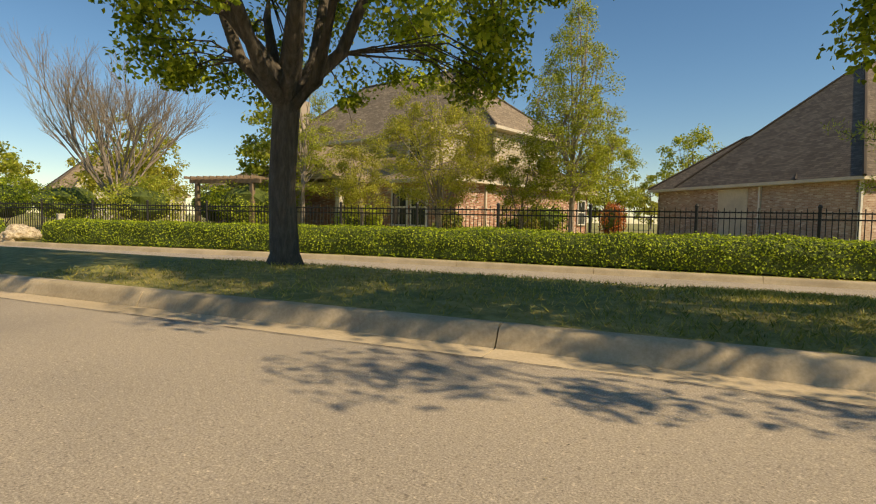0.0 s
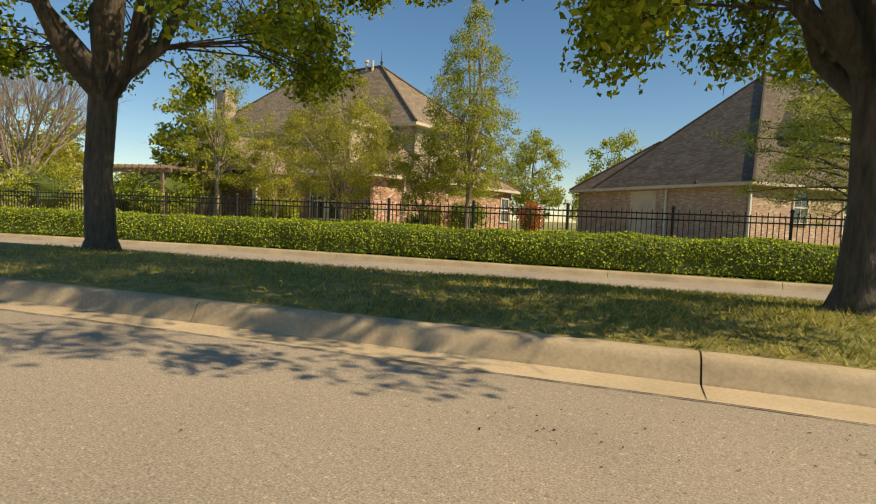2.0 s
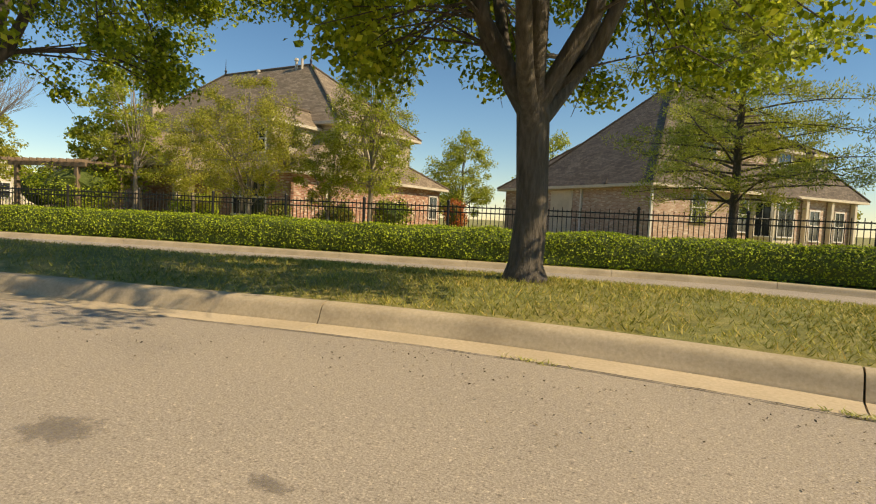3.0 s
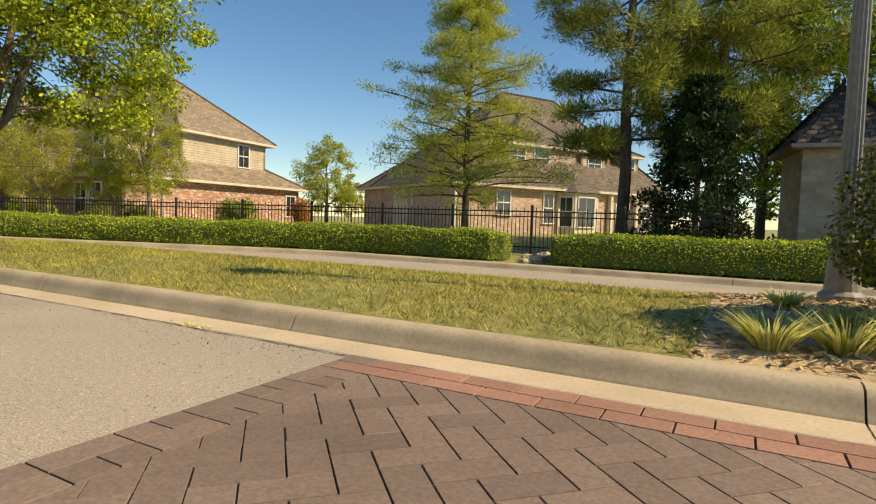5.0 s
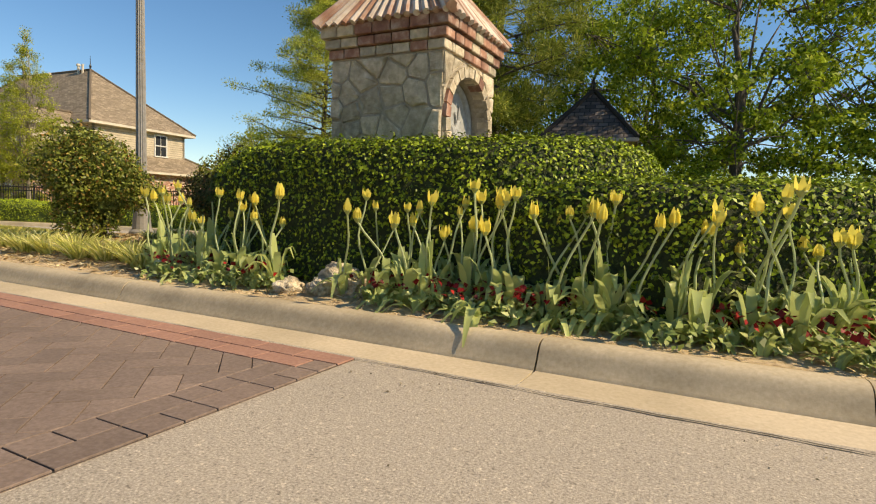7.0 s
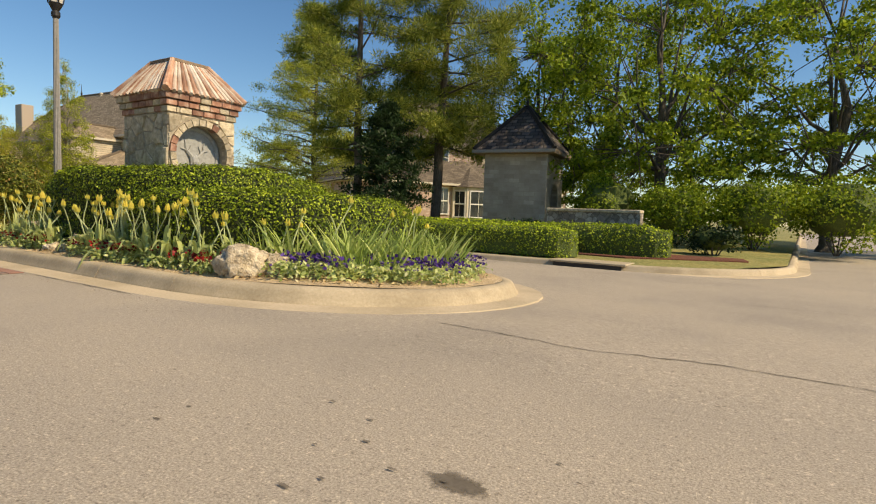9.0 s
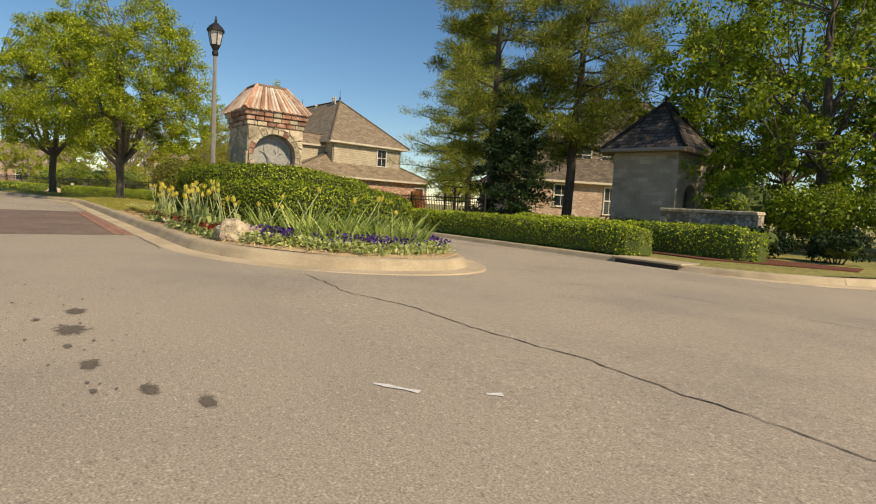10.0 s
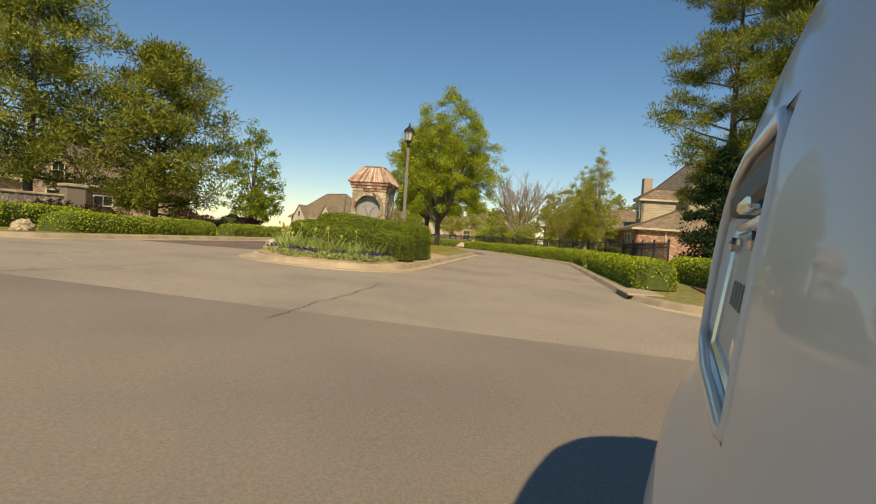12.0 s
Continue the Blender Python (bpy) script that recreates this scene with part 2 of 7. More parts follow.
M_PANSY = leaf("purple petal", (0.025, 0.01, 0.10), (0.10, 0.045, 0.31), None, 0.2)
M_REDPETAL = leaf("dark red petal", (0.07, 0.004, 0.006), (0.26, 0.014, 0.016), (0.45, 0.03, 0.02), 0.2)
M_ROCK = surf("pitted limestone", G3((0.26, 0.195, 0.12), (0.66, 0.57, 0.42), (0.84, 0.76, 0.61)), [(0.3, (0.58, 0.52, 0.45)), (0.6, (1.1, 1.08, 1.04))], fs=16, cs=7, bump=1.0, bs=14, depth=0.05)
M_STONE = surf("rough cut stone", G3((0.40, 0.335, 0.235), (0.54, 0.465, 0.345), (0.70, 0.62, 0.49)), [(0.3, (0.68, 0.66, 0.62)), (0.65, (1.12, 1.1, 1.05))], fs=14, cs=3.5, bump=0.8, bs=16, depth=0.03, rand=0.22)
M_MORTAR = surf("mortar", G3((0.27, 0.225, 0.165), (0.36, 0.31, 0.235), (0.45, 0.39, 0.305)), None, fs=25, bump=0.5)
M_BRICKPC = surf("worn red brick", G3((0.20, 0.09, 0.06), (0.34, 0.18, 0.12), (0.56, 0.44, 0.35)), [(0.35, (0.75, 0.7, 0.7)), (0.65, (1.15, 1.15, 1.15))], fs=9, cs=5, bump=0.5, bs=40, rand=0.25)
M_RIB = surf("weathered clay roof rib", G3((0.26, 0.10, 0.055), (0.46, 0.27, 0.18), (0.70, 0.62, 0.53)), None, fs=4, bump=0.4, bs=40, rand=0.3)
M_RIBPALE = surf("whitish weathered roof rib", G3((0.42, 0.27, 0.18), (0.62, 0.52, 0.42), (0.76, 0.70, 0.62)), None, fs=4, bump=0.4, bs=40, rand=0.15)
M_MEDAL = surf("cast grey medallion", G3((0.25, 0.25, 0.235), (0.34, 0.34, 0.32), (0.43, 0.43, 0.41)), None, fs=18, bump=0.4)
M_POLE = surf("grey painted pole", G3((0.20, 0.19, 0.17), (0.26, 0.245, 0.22), (0.32, 0.30, 0.275)), None, fs=20, rough=0.5, bump=0.1)
M_BLACK = surf("black iron", G3((0.012, 0.011, 0.011), (0.02, 0.018, 0.017), (0.035, 0.032, 0.03)), None, fs=30, rough=0.5, bump=0.1)
M_LAMPGLASS = surf("frosted lamp glass", G3((0.5, 0.47, 0.42), (0.6, 0.57, 0.52), (0.68, 0.65, 0.6)), None, fs=10, rough=0.25, bump=0.0)
M_BRICK = brickwork("house brick", [(0.27, 0.11, 0.065), (0.44, 0.19, 0.115), (0.37, 0.16, 0.10), (0.54, 0.33, 0.23), (0.68, 0.56, 0.45)], (0.42, 0.35, 0.28))
M_BRICKPALE = brickwork("pale house brick", [(0.34, 0.20, 0.145), (0.48, 0.33, 0.25), (0.40, 0.26, 0.19), (0.66, 0.56, 0.47)], (0.5, 0.43, 0.36))
M_SHINGLE = brickwork("roof shingles", [(0.20, 0.155, 0.10), (0.27, 0.21, 0.14), (0.34, 0.27, 0.185)], (0.13, 0.10, 0.07), 0.33, 0.16, 0.012)
M_SHINGLEDARK = brickwork("dark brown roof shingles", [(0.10, 0.08, 0.058), (0.145, 0.115, 0.085), (0.19, 0.155, 0.115)], (0.07, 0.055, 0.04), 0.33, 0.16, 0.012)
M_SLATE = brickwork("dark slate roof", [(0.045, 0.038, 0.036), (0.085, 0.07, 0.066), (0.14, 0.12, 0.11)], (0.02, 0.018, 0.018), 0.35, 0.2, 0.02)
M_SIDING = brickwork("tan lap siding", [(0.50, 0.43, 0.31), (0.55, 0.475, 0.35)], (0.22, 0.19, 0.14), 4.0, 0.16, 0.012)
M_WHITE = surf("white trim paint", G3((0.62, 0.60, 0.55), (0.70, 0.68, 0.63), (0.76, 0.74, 0.70)), None, fs=8, rough=0.55, bump=0.05)
M_CREAM = surf("cream stucco", G3((0.55, 0.49, 0.38), (0.62, 0.56, 0.45), (0.68, 0.62, 0.51)), [(0.3, (0.85,) * 3), (0.6, (1.05,) * 3)], fs=12, bump=0.2)
M_TIMBER = surf("brown stained timber", G3((0.16, 0.11, 0.07), (0.23, 0.165, 0.11), (0.30, 0.22, 0.15)), None, fs=8, bump=0.3, stretch=(1, 1, 0.2))
M_GLASS = glassy("window glass")
M_CRACK = surf("sealed crack", G3((0.045, 0.038, 0.03), (0.07, 0.06, 0.045), (0.10, 0.09, 0.06)), None, fs=40, bump=0.5)
M_STAIN = soaked("oil stain", (0.10, 0.082, 0.06), (0.20, 0.168, 0.125), 0.9)
M_DAMP = soaked("grey road stain", (0.20, 0.175, 0.15), (0.30, 0.265, 0.22), 0.55)
M_LINE = surf("white scuffed paint", G3((0.58, 0.57, 0.54), (0.72, 0.71, 0.68), (0.8, 0.79, 0.76)), None, fs=30, bump=0.2)
M_GRIT = leaf("grit", (0.05, 0.04, 0.03), (0.20, 0.16, 0.11), (0.5, 0.43, 0.33), 0.0, 0.9)
M_BARBERRY = leaf("dark reddish leaf", (0.05, 0.055, 0.02), (0.19, 0.155, 0.05), (0.32, 0.14, 0.06), 0.25)


# ---- building helpers ----
class Geo:
    """Collects vertices and faces of one mesh, with UVs in metres where given."""

    def __init__(self):
        self.v, self.f, self.u = [], [], []

    def face(self, pts, uv=None):
        n = len(self.v)
        self.v += [tuple(p) for p in pts]
        self.f.append(tuple(range(n, n + len(pts))))
        self.u.append(uv)
        return self

    def panel(self, pts):
        """A flat face with UVs: u along its level direction, v up its slope."""
        p = [Vector(q) for q in pts]
        nrm = Vector((0, 0, 0))
        for i in range(1, len(p) - 1):
            nrm += (p[i] - p[0]).cross(p[i + 1] - p[0])
        nrm.normalize()
        a = Vector((0, 0, 1)).cross(nrm)
        a = a.normalized() if a.length > 1e-4 else Vector((1, 0, 0))
        b = nrm.cross(a)
        return self.face(p, [(q.dot(a), q.dot(b)) for q in p])

    def box(self, x0, x1, y0, y1, z0, z1, c=0.0, m=None):
        """A box with chamfer c, in the frame m."""
        lo, hi = (x0, y0, z0), (x1, y1, z1)
        m = m or Matrix.Identity(4)
        if c <= 0:
            q = [m @ Vector([(lo, hi)[i >> k & 1][k] for k in range(3)]) for i in range(8)]
            for ids in ((0, 2, 3, 1), (4, 5, 7, 6), (0, 1, 5, 4), (2, 6, 7, 3), (0, 4, 6, 2), (1, 3, 7, 5)):
                self.panel([q[i] for i in ids])
            return self
        n = len(self.v)
        idx = {}
        for i in range(8):
            for ax in range(3):
                p = []
                for k in range(3):
                    s = i >> k & 1
                    e = (lo, hi)[s][k]
                    p.append(e if k == ax else e + (-c if s else c))
                idx[i, ax] = len(self.v)
                self.v.append(tuple(m @ Vector(p)))
        F = []
        for ax, ids in ((2, (0, 2, 3, 1)), (2, (4, 5, 7, 6)), (1, (0, 1, 5, 4)), (1, (2, 6, 7, 3)), (0, (0, 4, 6, 2)), (0, (1, 3, 7, 5))):
            F.append([idx[i, ax] for i in ids])
        for a, b, p, q in ((0, 1, 1, 2), (2, 3, 1, 2), (4, 5, 1, 2), (6, 7, 1, 2), (0, 2, 0, 2), (1, 3, 0, 2), (4, 6, 0, 2), (5, 7, 0, 2), (0, 4, 0, 1), (1, 5, 0, 1), (2, 6, 0, 1), (3, 7, 0, 1)):
            F.append([idx[a, p], idx[b, p], idx[b, q], idx[a, q]])
        for i in range(8):
            F.append([idx[i, 0], idx[i, 1], idx[i, 2]])
        self.f += [tuple(f) for f in F]
        self.u += [None] * len(F)
        return self

    def tube(self, pts, radii, n=8, cap=True):
        """A tapered tube through the points."""
        pts = [Vector(p) for p in pts]
        rings = []
        for i, p in enumerate(pts):
            d = (pts[min(i + 1, len(pts) - 1)] - pts[max(i - 1, 0)]).normalized()
            a = d.cross(Vector((0, 1, 0.13) if abs(d.x) > 0.7 else (1, 0.11, 0))).normalized()
            b = d.cross(a)
            rings.append(len(self.v))
            for k in range(n):
                w = 2 * math.pi * k / n
                self.v.append(tuple(p + (a * math.cos(w) + b * math.sin(w)) * radii[i]))
        for r0, r1 in zip(rings, rings[1:]):
            for k in range(n):
                self.f.append((r0 + k, r0 + (k + 1) % n, r1 + (k + 1) % n, r1 + k))
                self.u.append(None)
        if cap:
            for r in (rings[0], rings[-1]):
                self.f.append(tuple(range(r, r + n)))
                self.u.append(None)
        return self

    def lathe(self, prof, n=16, at=(0, 0, 0), sx=1.0, sy=1.0):
        x, y, z = at
        rings = []
        for r, h in prof:
            rings.append(len(self.v))
            self.v += [(x + sx * r * math.cos(2 * math.pi * k / n), y + sy * r * math.sin(2 * math.pi * k / n), z + h) for k in range(n)]
        for r0, r1 in zip(rings, rings[1:]):
            for k in range(n):
                self.f.append((r0 + k, r0 + (k + 1) % n, r1 + (k + 1) % n, r1 + k))
                self.u.append(None)
        self.f += [tuple(range(rings[0] + n - 1, rings[0] - 1, -1)), tuple(range(rings[-1], rings[-1] + n))]
        self.u += [None, None]
        return self

    def prism(self, poly, z0, z1, c=0.0):
        """A level polygon pulled up from z0 to z1, its top edge chamfered by c."""
        n = len(poly)
        cx, cy = sum(p[0] for p in poly) / n, sum(p[1] for p in poly) / n
        k = len(self.v)
        size = max(math.dist(p, (cx, cy)) for p in poly)
        s = 1 - c / max(size, 1e-6)
        rings = [(1, z0), (1, z1)] if not c else [(1, z0), (1, z1 - c), (s, z1)]
        for sc, z in rings:
            self.v += [(cx + (p[0] - cx) * sc, cy + (p[1] - cy) * sc, z) for p in poly]
        for r in range(len(rings) - 1):
            for i in range(n):
                j = (i + 1) % n
                self.f.append((k + r * n + i, k + r * n + j, k + (r + 1) * n + j, k + (r + 1) * n + i))
                self.u.append(None)
        self.f.append(tuple(range(k + (len(rings) - 1) * n, k + len(rings) * n)))
        self.u.append(None)
        return self

    def mesh(self, name, mat, smooth=False):
        me = bpy.data.meshes.new(name)
        me.from_pydata(self.v, [], self.f)
        if any(self.u):
            lay = me.uv_layers.new(name="UVMap")
            flat = []
            for f, u in zip(self.f, self.u):
                for i in range(len(f)):
                    flat += u[i] if u else (self.v[f[i]][0] + self.v[f[i]][1], self.v[f[i]][2])
            lay.data.foreach_set("uv", flat)
        if smooth:
            me.polygons.foreach_set("use_smooth", [True] * len(me.polygons))
        me.materials.append(mat)
        me.update()
        return me


def part(name, geo, mat, parent=None, label="", smooth=False):
    """Links a Geo or a mesh as one mesh object, under a thing or part if one is given."""
    me = geo.mesh(name, mat, smooth) if isinstance(geo, Geo) else geo
    ob = new(name, me)
    if parent is not None:
        ob.parent = parent
    return tagged(ob, label)


def thing(name, label, category, at=None, group="", kind=""):
    ob = new(name)
    ob.empty_display_size = 0.2
    if at is not None:
        ob.matrix_basis = at
    return tagged(ob, label, category, group, kind)


def cloud_mesh(name, V, F, mat):
    """A mesh straight from arrays: V (n, 3), F (m, 4)."""
    me = bpy.data.meshes.new(name)
    me.vertices.add(len(V))
    me.vertices.foreach_set("co", np.ascontiguousarray(V, dtype=np.float32).ravel())
    me.loops.add(F.size)
    me.loops.foreach_set("vertex_index", np.ascontiguousarray(F, dtype=np.int32).ravel())
    me.polygons.add(len(F))
    me.polygons.foreach_set("loop_start", np.arange(0, F.size, F.shape[1], dtype=np.int32))
    me.polygons.foreach_set("loop_total", np.full(len(F), F.shape[1], dtype=np.int32))
    me.update(calc_edges=True)
    me.materials.append(mat)
    return me


def unit(a):
    return a / np.maximum(np.linalg.norm(a, axis=1, keepdims=True), 1e-9)


def leaves(name, P, N, size, mat, rng, aspect=0.6, wild=0.8, fold=0.15):
    """Folded diamond leaves at the points P, facing roughly along N."""
    n = len(P)
    nrm = unit(N + rng.normal(0, wild, (n, 3)))
    a = unit(np.cross(nrm, rng.normal(0, 1, (n, 3))))
    b = np.cross(nrm, a)
    s = size * rng.uniform(0.65, 1.35, (n, 1))
    V = np.stack([P - a * s * 0.5, P + b * s * aspect * 0.5 + nrm * s * fold, P + a * s * 0.5, P - b * s * aspect * 0.5 + nrm * s * fold], 1).reshape(-1, 3)
    return cloud_mesh(name, V, np.arange(4 * n).reshape(n, 4), mat)


def blades(name, P, D, length, width, mat, rng, droop=0.3, segs=2):
    """Grass-like strips from P along D, bending over."""
    n = len(P)
    D = unit(D)
    side = unit(np.cross(D, np.tile([0.0, 0.0, 1.0], (n, 1)) + rng.normal(0, 0.4, (n, 3))))
    L = length * rng.uniform(0.6, 1.25, (n, 1))
    out = unit(D * np.array([1, 1, 0]) + 1e-4)
    rows = []
    for i in range(segs + 1):
        t = i / segs
        c = P + D * L * t + out * L * droop * t * t - np.array([0, 0, 1]) * L * droop * 0.7 * t * t
        w = width * (1 - 0.85 * t)
        rows += [c - side * w * 0.5, c + side * w * 0.5]
    V = np.stack(rows, 1).reshape(-1, 3)
    k = 2 * (segs + 1)
    F = np.concatenate([np.array([[2 * i, 2 * i + 1, 2 * i + 3, 2 * i + 2]]) for i in range(segs)])
    F = (np.arange(n)[:, None, None] * k + F[None]).reshape(-1, 4)
    return cloud_mesh(name, V, F, mat)


# ---- the lie of the land ----
def bend(x):
    """How far the road swings aside west of the straight."""
    d = max(0.0, -(x + 9))
    if d < 3:
        return -0.055 * d * d
    return -0.495 - 0.33 * (d - 3) - 0.13 * max(0.0, d - 15)


def fall(y):
    if y < 0:
        return min(0.07, -0.012 * y)
    return -0.034 * min(max(y - 2.7, 0), 10.3)


def lay(x, y):
    return fall(y - bend(x))


def sheet(name, xs, ys, zf, mat, follow=True):
    V = [(x, y + (bend(x) if follow else 0), zf(x, y)) for x in xs for y in ys]
    n = len(ys)
    F = [(i * n + j, (i + 1) * n + j, (i + 1) * n + j + 1, i * n + j + 1) for i in range(len(xs) - 1) for j in range(n - 1)]
    me = bpy.data.meshes.new(name)
    me.from_pydata(V, [], F)
    me.polygons.foreach_set("use_smooth", [True] * len(F))
    me.materials.append(mat)
    return me


def steps(a, b, s):
    n = max(1, round((b - a) / s))
    return [a + (b - a) * i / n for i in range(n + 1)]


ground = part("ground", sheet("ground", steps(-900, 900, 60), steps(-900, 900, 60), lambda x, y: -0.75, M_LAWN, False), None)
tagged(ground, "wide green and straw-coloured ground running to the horizon", "ground", kind="structure")
road = part("road", sheet("road", steps(-75, 36, 1.0), [-9, -6, -4, -3, -2, -1, 0, 1, 2, 2.7, 4, 5, 6, 7, 8, 9, 10, 11, 12, 13, 14], lambda x, y: fall(y), M_ASPHALT), None)
tagged(road, "worn pale grey asphalt street with exposed gravel", "road", kind="structure")
for name, y0, y1 in (("road_north", 14, 90), ("road_south", -90, -9)):
    r = part(name, sheet(name, steps(5, 36, 3), steps(y0, y1, 8), lambda x, y: fall(y), M_ASPHALT, False), None)
    tagged(r, "grey asphalt cross street", "road", kind="structure")


# ---- kerbs ----
def resample(line, step):
    out = [Vector(line[0])]
    acc = 0.0
    for a, b in zip(line, line[1:]):
        a, b = Vector(a), Vector(b)
        L = (b - a).length
        while acc + L >= step:
            a = a + (b - a) * ((step - acc) / L)
            L = (b - a).length
            acc = 0.0
            out.append(a.copy())
        acc += L
    return out


KERB = [(0.02, -0.12), (0.0, 0.146), (-0.04, 0.15), (-0.075, 0.1495), (-0.10, 0.145), (-0.12, 0.136), (-0.135, 0.122), (-0.147, 0.103), (-0.157, 0.082), (-0.168, 0.060), (-0.182, 0.036), (-0.197, 0.016), (-0.20, -0.12)]
GUTTER = [(-0.19, 0.020), (-0.22, 0.019), (-0.46, 0.0145), (-0.48, -0.1)]


def sweep(pts, nrm, prof, z):
    """Pulls a section along a line; nrm points inward, away from the road."""
    g = Geo()
    k = len(prof)
    for p, n in zip(pts, nrm):
        g.v += [(p.x + n.x * d, p.y + n.y * d, z(p) + h) for d, h in prof]
    for i in range(len(pts) - 1):
        for j in range(k - 1):
            g.f.append((i * k + j, (i + 1) * k + j, (i + 1) * k + j + 1, i * k + j + 1))
            g.u.append(None)
    for e in (0, len(pts) - 1):
        g.v += g.v[e * k:e * k + k]
        g.f.append(tuple(range(len(g.v) - k, len(g.v))))
        g.u.append(None)
    return g


def kerb_run(owner, line, inward, gutters=(True,), seg=3.05, step=0.305, shift=0.0, zf=None, first=None, last=None):
    """Kerb and gutter cast in lengths with open joints between them."""
    pts = resample(line, step)
    if (Vector(line[-1]) - pts[-1]).length > 0.01:
        pts.append(Vector(line[-1]))
    nrm = []
    for i, p in enumerate(pts):
        d = (pts[min(i + 1, len(pts) - 1)] - pts[max(i - 1, 0)]).normalized()
        nrm.append(Vector((-d.y, d.x)) * inward)
    nrm[0], nrm[-1] = first or nrm[0], last or nrm[-1]
    per = round(seg / step)
    z = zf or (lambda p: lay(p.x, p.y))
    s = -round(shift / step)
    while s < len(pts) - 1:
        a, b = max(s, 0), min(s + per, len(pts) - 1)
        if b > a:
            q, n = [p.copy() for p in pts[a:b + 1]], nrm[a:b + 1]
            q[0] += (q[1] - q[0]) * 0.016
            q[-1] += (q[-2] - q[-1]) * 0.016
            part("kerb_segment", sweep(q, n, KERB, z), M_CONC, owner, smooth=True)
            mid = q[len(q) // 2]
            if gutters[0] is True or gutters[0](mid):
                part("gutter_segment", sweep(q, n, GUTTER, z), M_GUTTER, owner)
        s += per


# median island: straight near side, blunt round nose, far side
NEAR, FAR, NOSE, NOSE0, BLUNT = 3.2, 6.85, 9.65, 7.3, 0.9


def nose_curve():
    cy, ry, x0 = (NEAR + FAR) / 2, (FAR - NEAR) / 2, NOSE0
    out = []
    for i in range(0, 33):
        a = -math.pi / 2 + math.pi * i / 32
        c, s = math.cos(a), math.sin(a)
        out.append((x0 + (NOSE - x0) * abs(c) ** BLUNT, cy + ry * math.copysign(abs(s) ** BLUNT, s)))
    return out


median = thing("median", "raised road median with rounded concrete kerb", "median", kind="structure")
MID = (NEAR + FAR) / 2


def mound(x, y):
    """Top of the median: level with its kerbs, a little domed."""
    v = y - bend(x)
    t = min(max((v - NEAR) / (FAR - NEAR), 0), 1)
    edge = min(1.0, max(0.0, (NOSE - x) / 2.0))
    return fall(v) + 0.14 + (0.14 * edge + 0.08 * max(0.0, 1 - ((x - 1.3) / 1.9) ** 2)) * math.sin(math.pi * t)


def median_half(x, side):
    """Width of the island on either side at x."""
    if x <= NOSE0:
        return NEAR if side < 0 else FAR
    t = min(1.0, (x - NOSE0) / (NOSE - NOSE0))
    w = (1 - t ** (2 / BLUNT)) ** (BLUNT / 2) if t < 1 else 0
    return MID + side * (FAR - NEAR) / 2 * w


def island(name, x0, x1, mat, step=0.4, rows=12, lift=0.0):
    V, F = [], []
    xs = steps(x0, x1, step)
    for x in xs:
        a, b = median_half(x, -1) - 0.025, median_half(x, 1) + 0.025
        for j in range(rows + 1):
            y = a + (b - a) * j / rows + bend(x)
            bump = noise.noise((x * 1.7, y * 1.7, 3.1)) * 0.012 * math.sin(math.pi * j / rows)
            V.append((x, y, mound(x, y) + lift + bump))
    n = rows + 1
    for i in range(len(xs) - 1):
        for j in range(rows):
            F.append((i * n + j, (i + 1) * n + j, (i + 1) * n + j + 1, i * n + j + 1))
    me = bpy.data.meshes.new(name)
    me.from_pydata(V, [], F)
    me.polygons.foreach_set("use_smooth", [True] * len(F))
    me.materials.append(mat)
    return me


part("grass_strip", island("grass_strip", -75, -0.35, M_LAWN), M_LAWN, median)
part("mulch_bed", island("mulch_bed", -0.35, NOSE - 0.02, M_MULCH, 0.06), M_MULCH, median)

# verges on both sides of the street
def verge(name, line_fn, sgn, mat, x0, x1, depth, top):
    V, F = [], []
    xs = steps(x0, x1, 1.0)
    ds = [0, 0.5, 1, 2, 3, 5, 8, 12, 18, 26, 36, 50, 70]
    ds = [d for d in ds if d <= depth]
    for x in xs:
        y = line_fn(x)
        for d in ds:
            V.append((x, y + sgn * d, top(x, d)))
    n = len(ds)
    for i in range(len(xs) - 1):
        for j in range(n - 1):
            F.append((i * n + j, (i + 1) * n + j, (i + 1) * n + j + 1, i * n + j + 1))
    me = bpy.data.meshes.new(name)
    me.from_pydata(V, [], F)
    me.polygons.foreach_set("use_smooth", [True] * len(F))
    me.materials.append(mat)
    return part(name, me, mat)


N_KERB, S_KERB = 12.35, -2.55


def north_line(x):
    """Back of the far kerb, rounding the corner into the cross street."""
    if x < 8.6:
        return N_KERB + bend(x)
    t = min(1.0, (x - 8.6) / 3.4)
    return N_KERB + 3.4 * (1 - math.sqrt(max(0.0, 1 - t * t)))


def south_line(x):
    if x < 7.6:
        return S_KERB + bend(x)
    t = min(1.0, (x - 7.6) / 4.4)
    return S_KERB - 4.4 * (1 - math.sqrt(max(0.0, 1 - t * t)))


v_n = verge("verge_north", north_line, 1, M_LAWN, -90, 12.0, 70, lambda x, d: -0.35 + 0.145 + 0.012 * min(d, 12))
tagged(v_n, "lawn and bed behind the far kerb", "lawn", kind="structure")
v_s = verge("verge_south", south_line, -1, M_LAWN, -90, 12.0, 70, lambda x, d: 0.02 + 0.145 + 0.004 * min(d, 12))
tagged(v_s, "lawn and bed behind the kerb", "lawn", kind="structure")
line = [(x, north_line(x)) for x in steps(-60, 8.6, 0.5)] + [(8.6 + 3.4 * math.sin(a), N_KERB + 3.4 * (1 - math.cos(a))) for a in [math.pi / 2 * i / 12 for i in range(1, 13)]] + [(12.0, y) for y in steps(N_KERB + 3.8, 60, 1.0)]
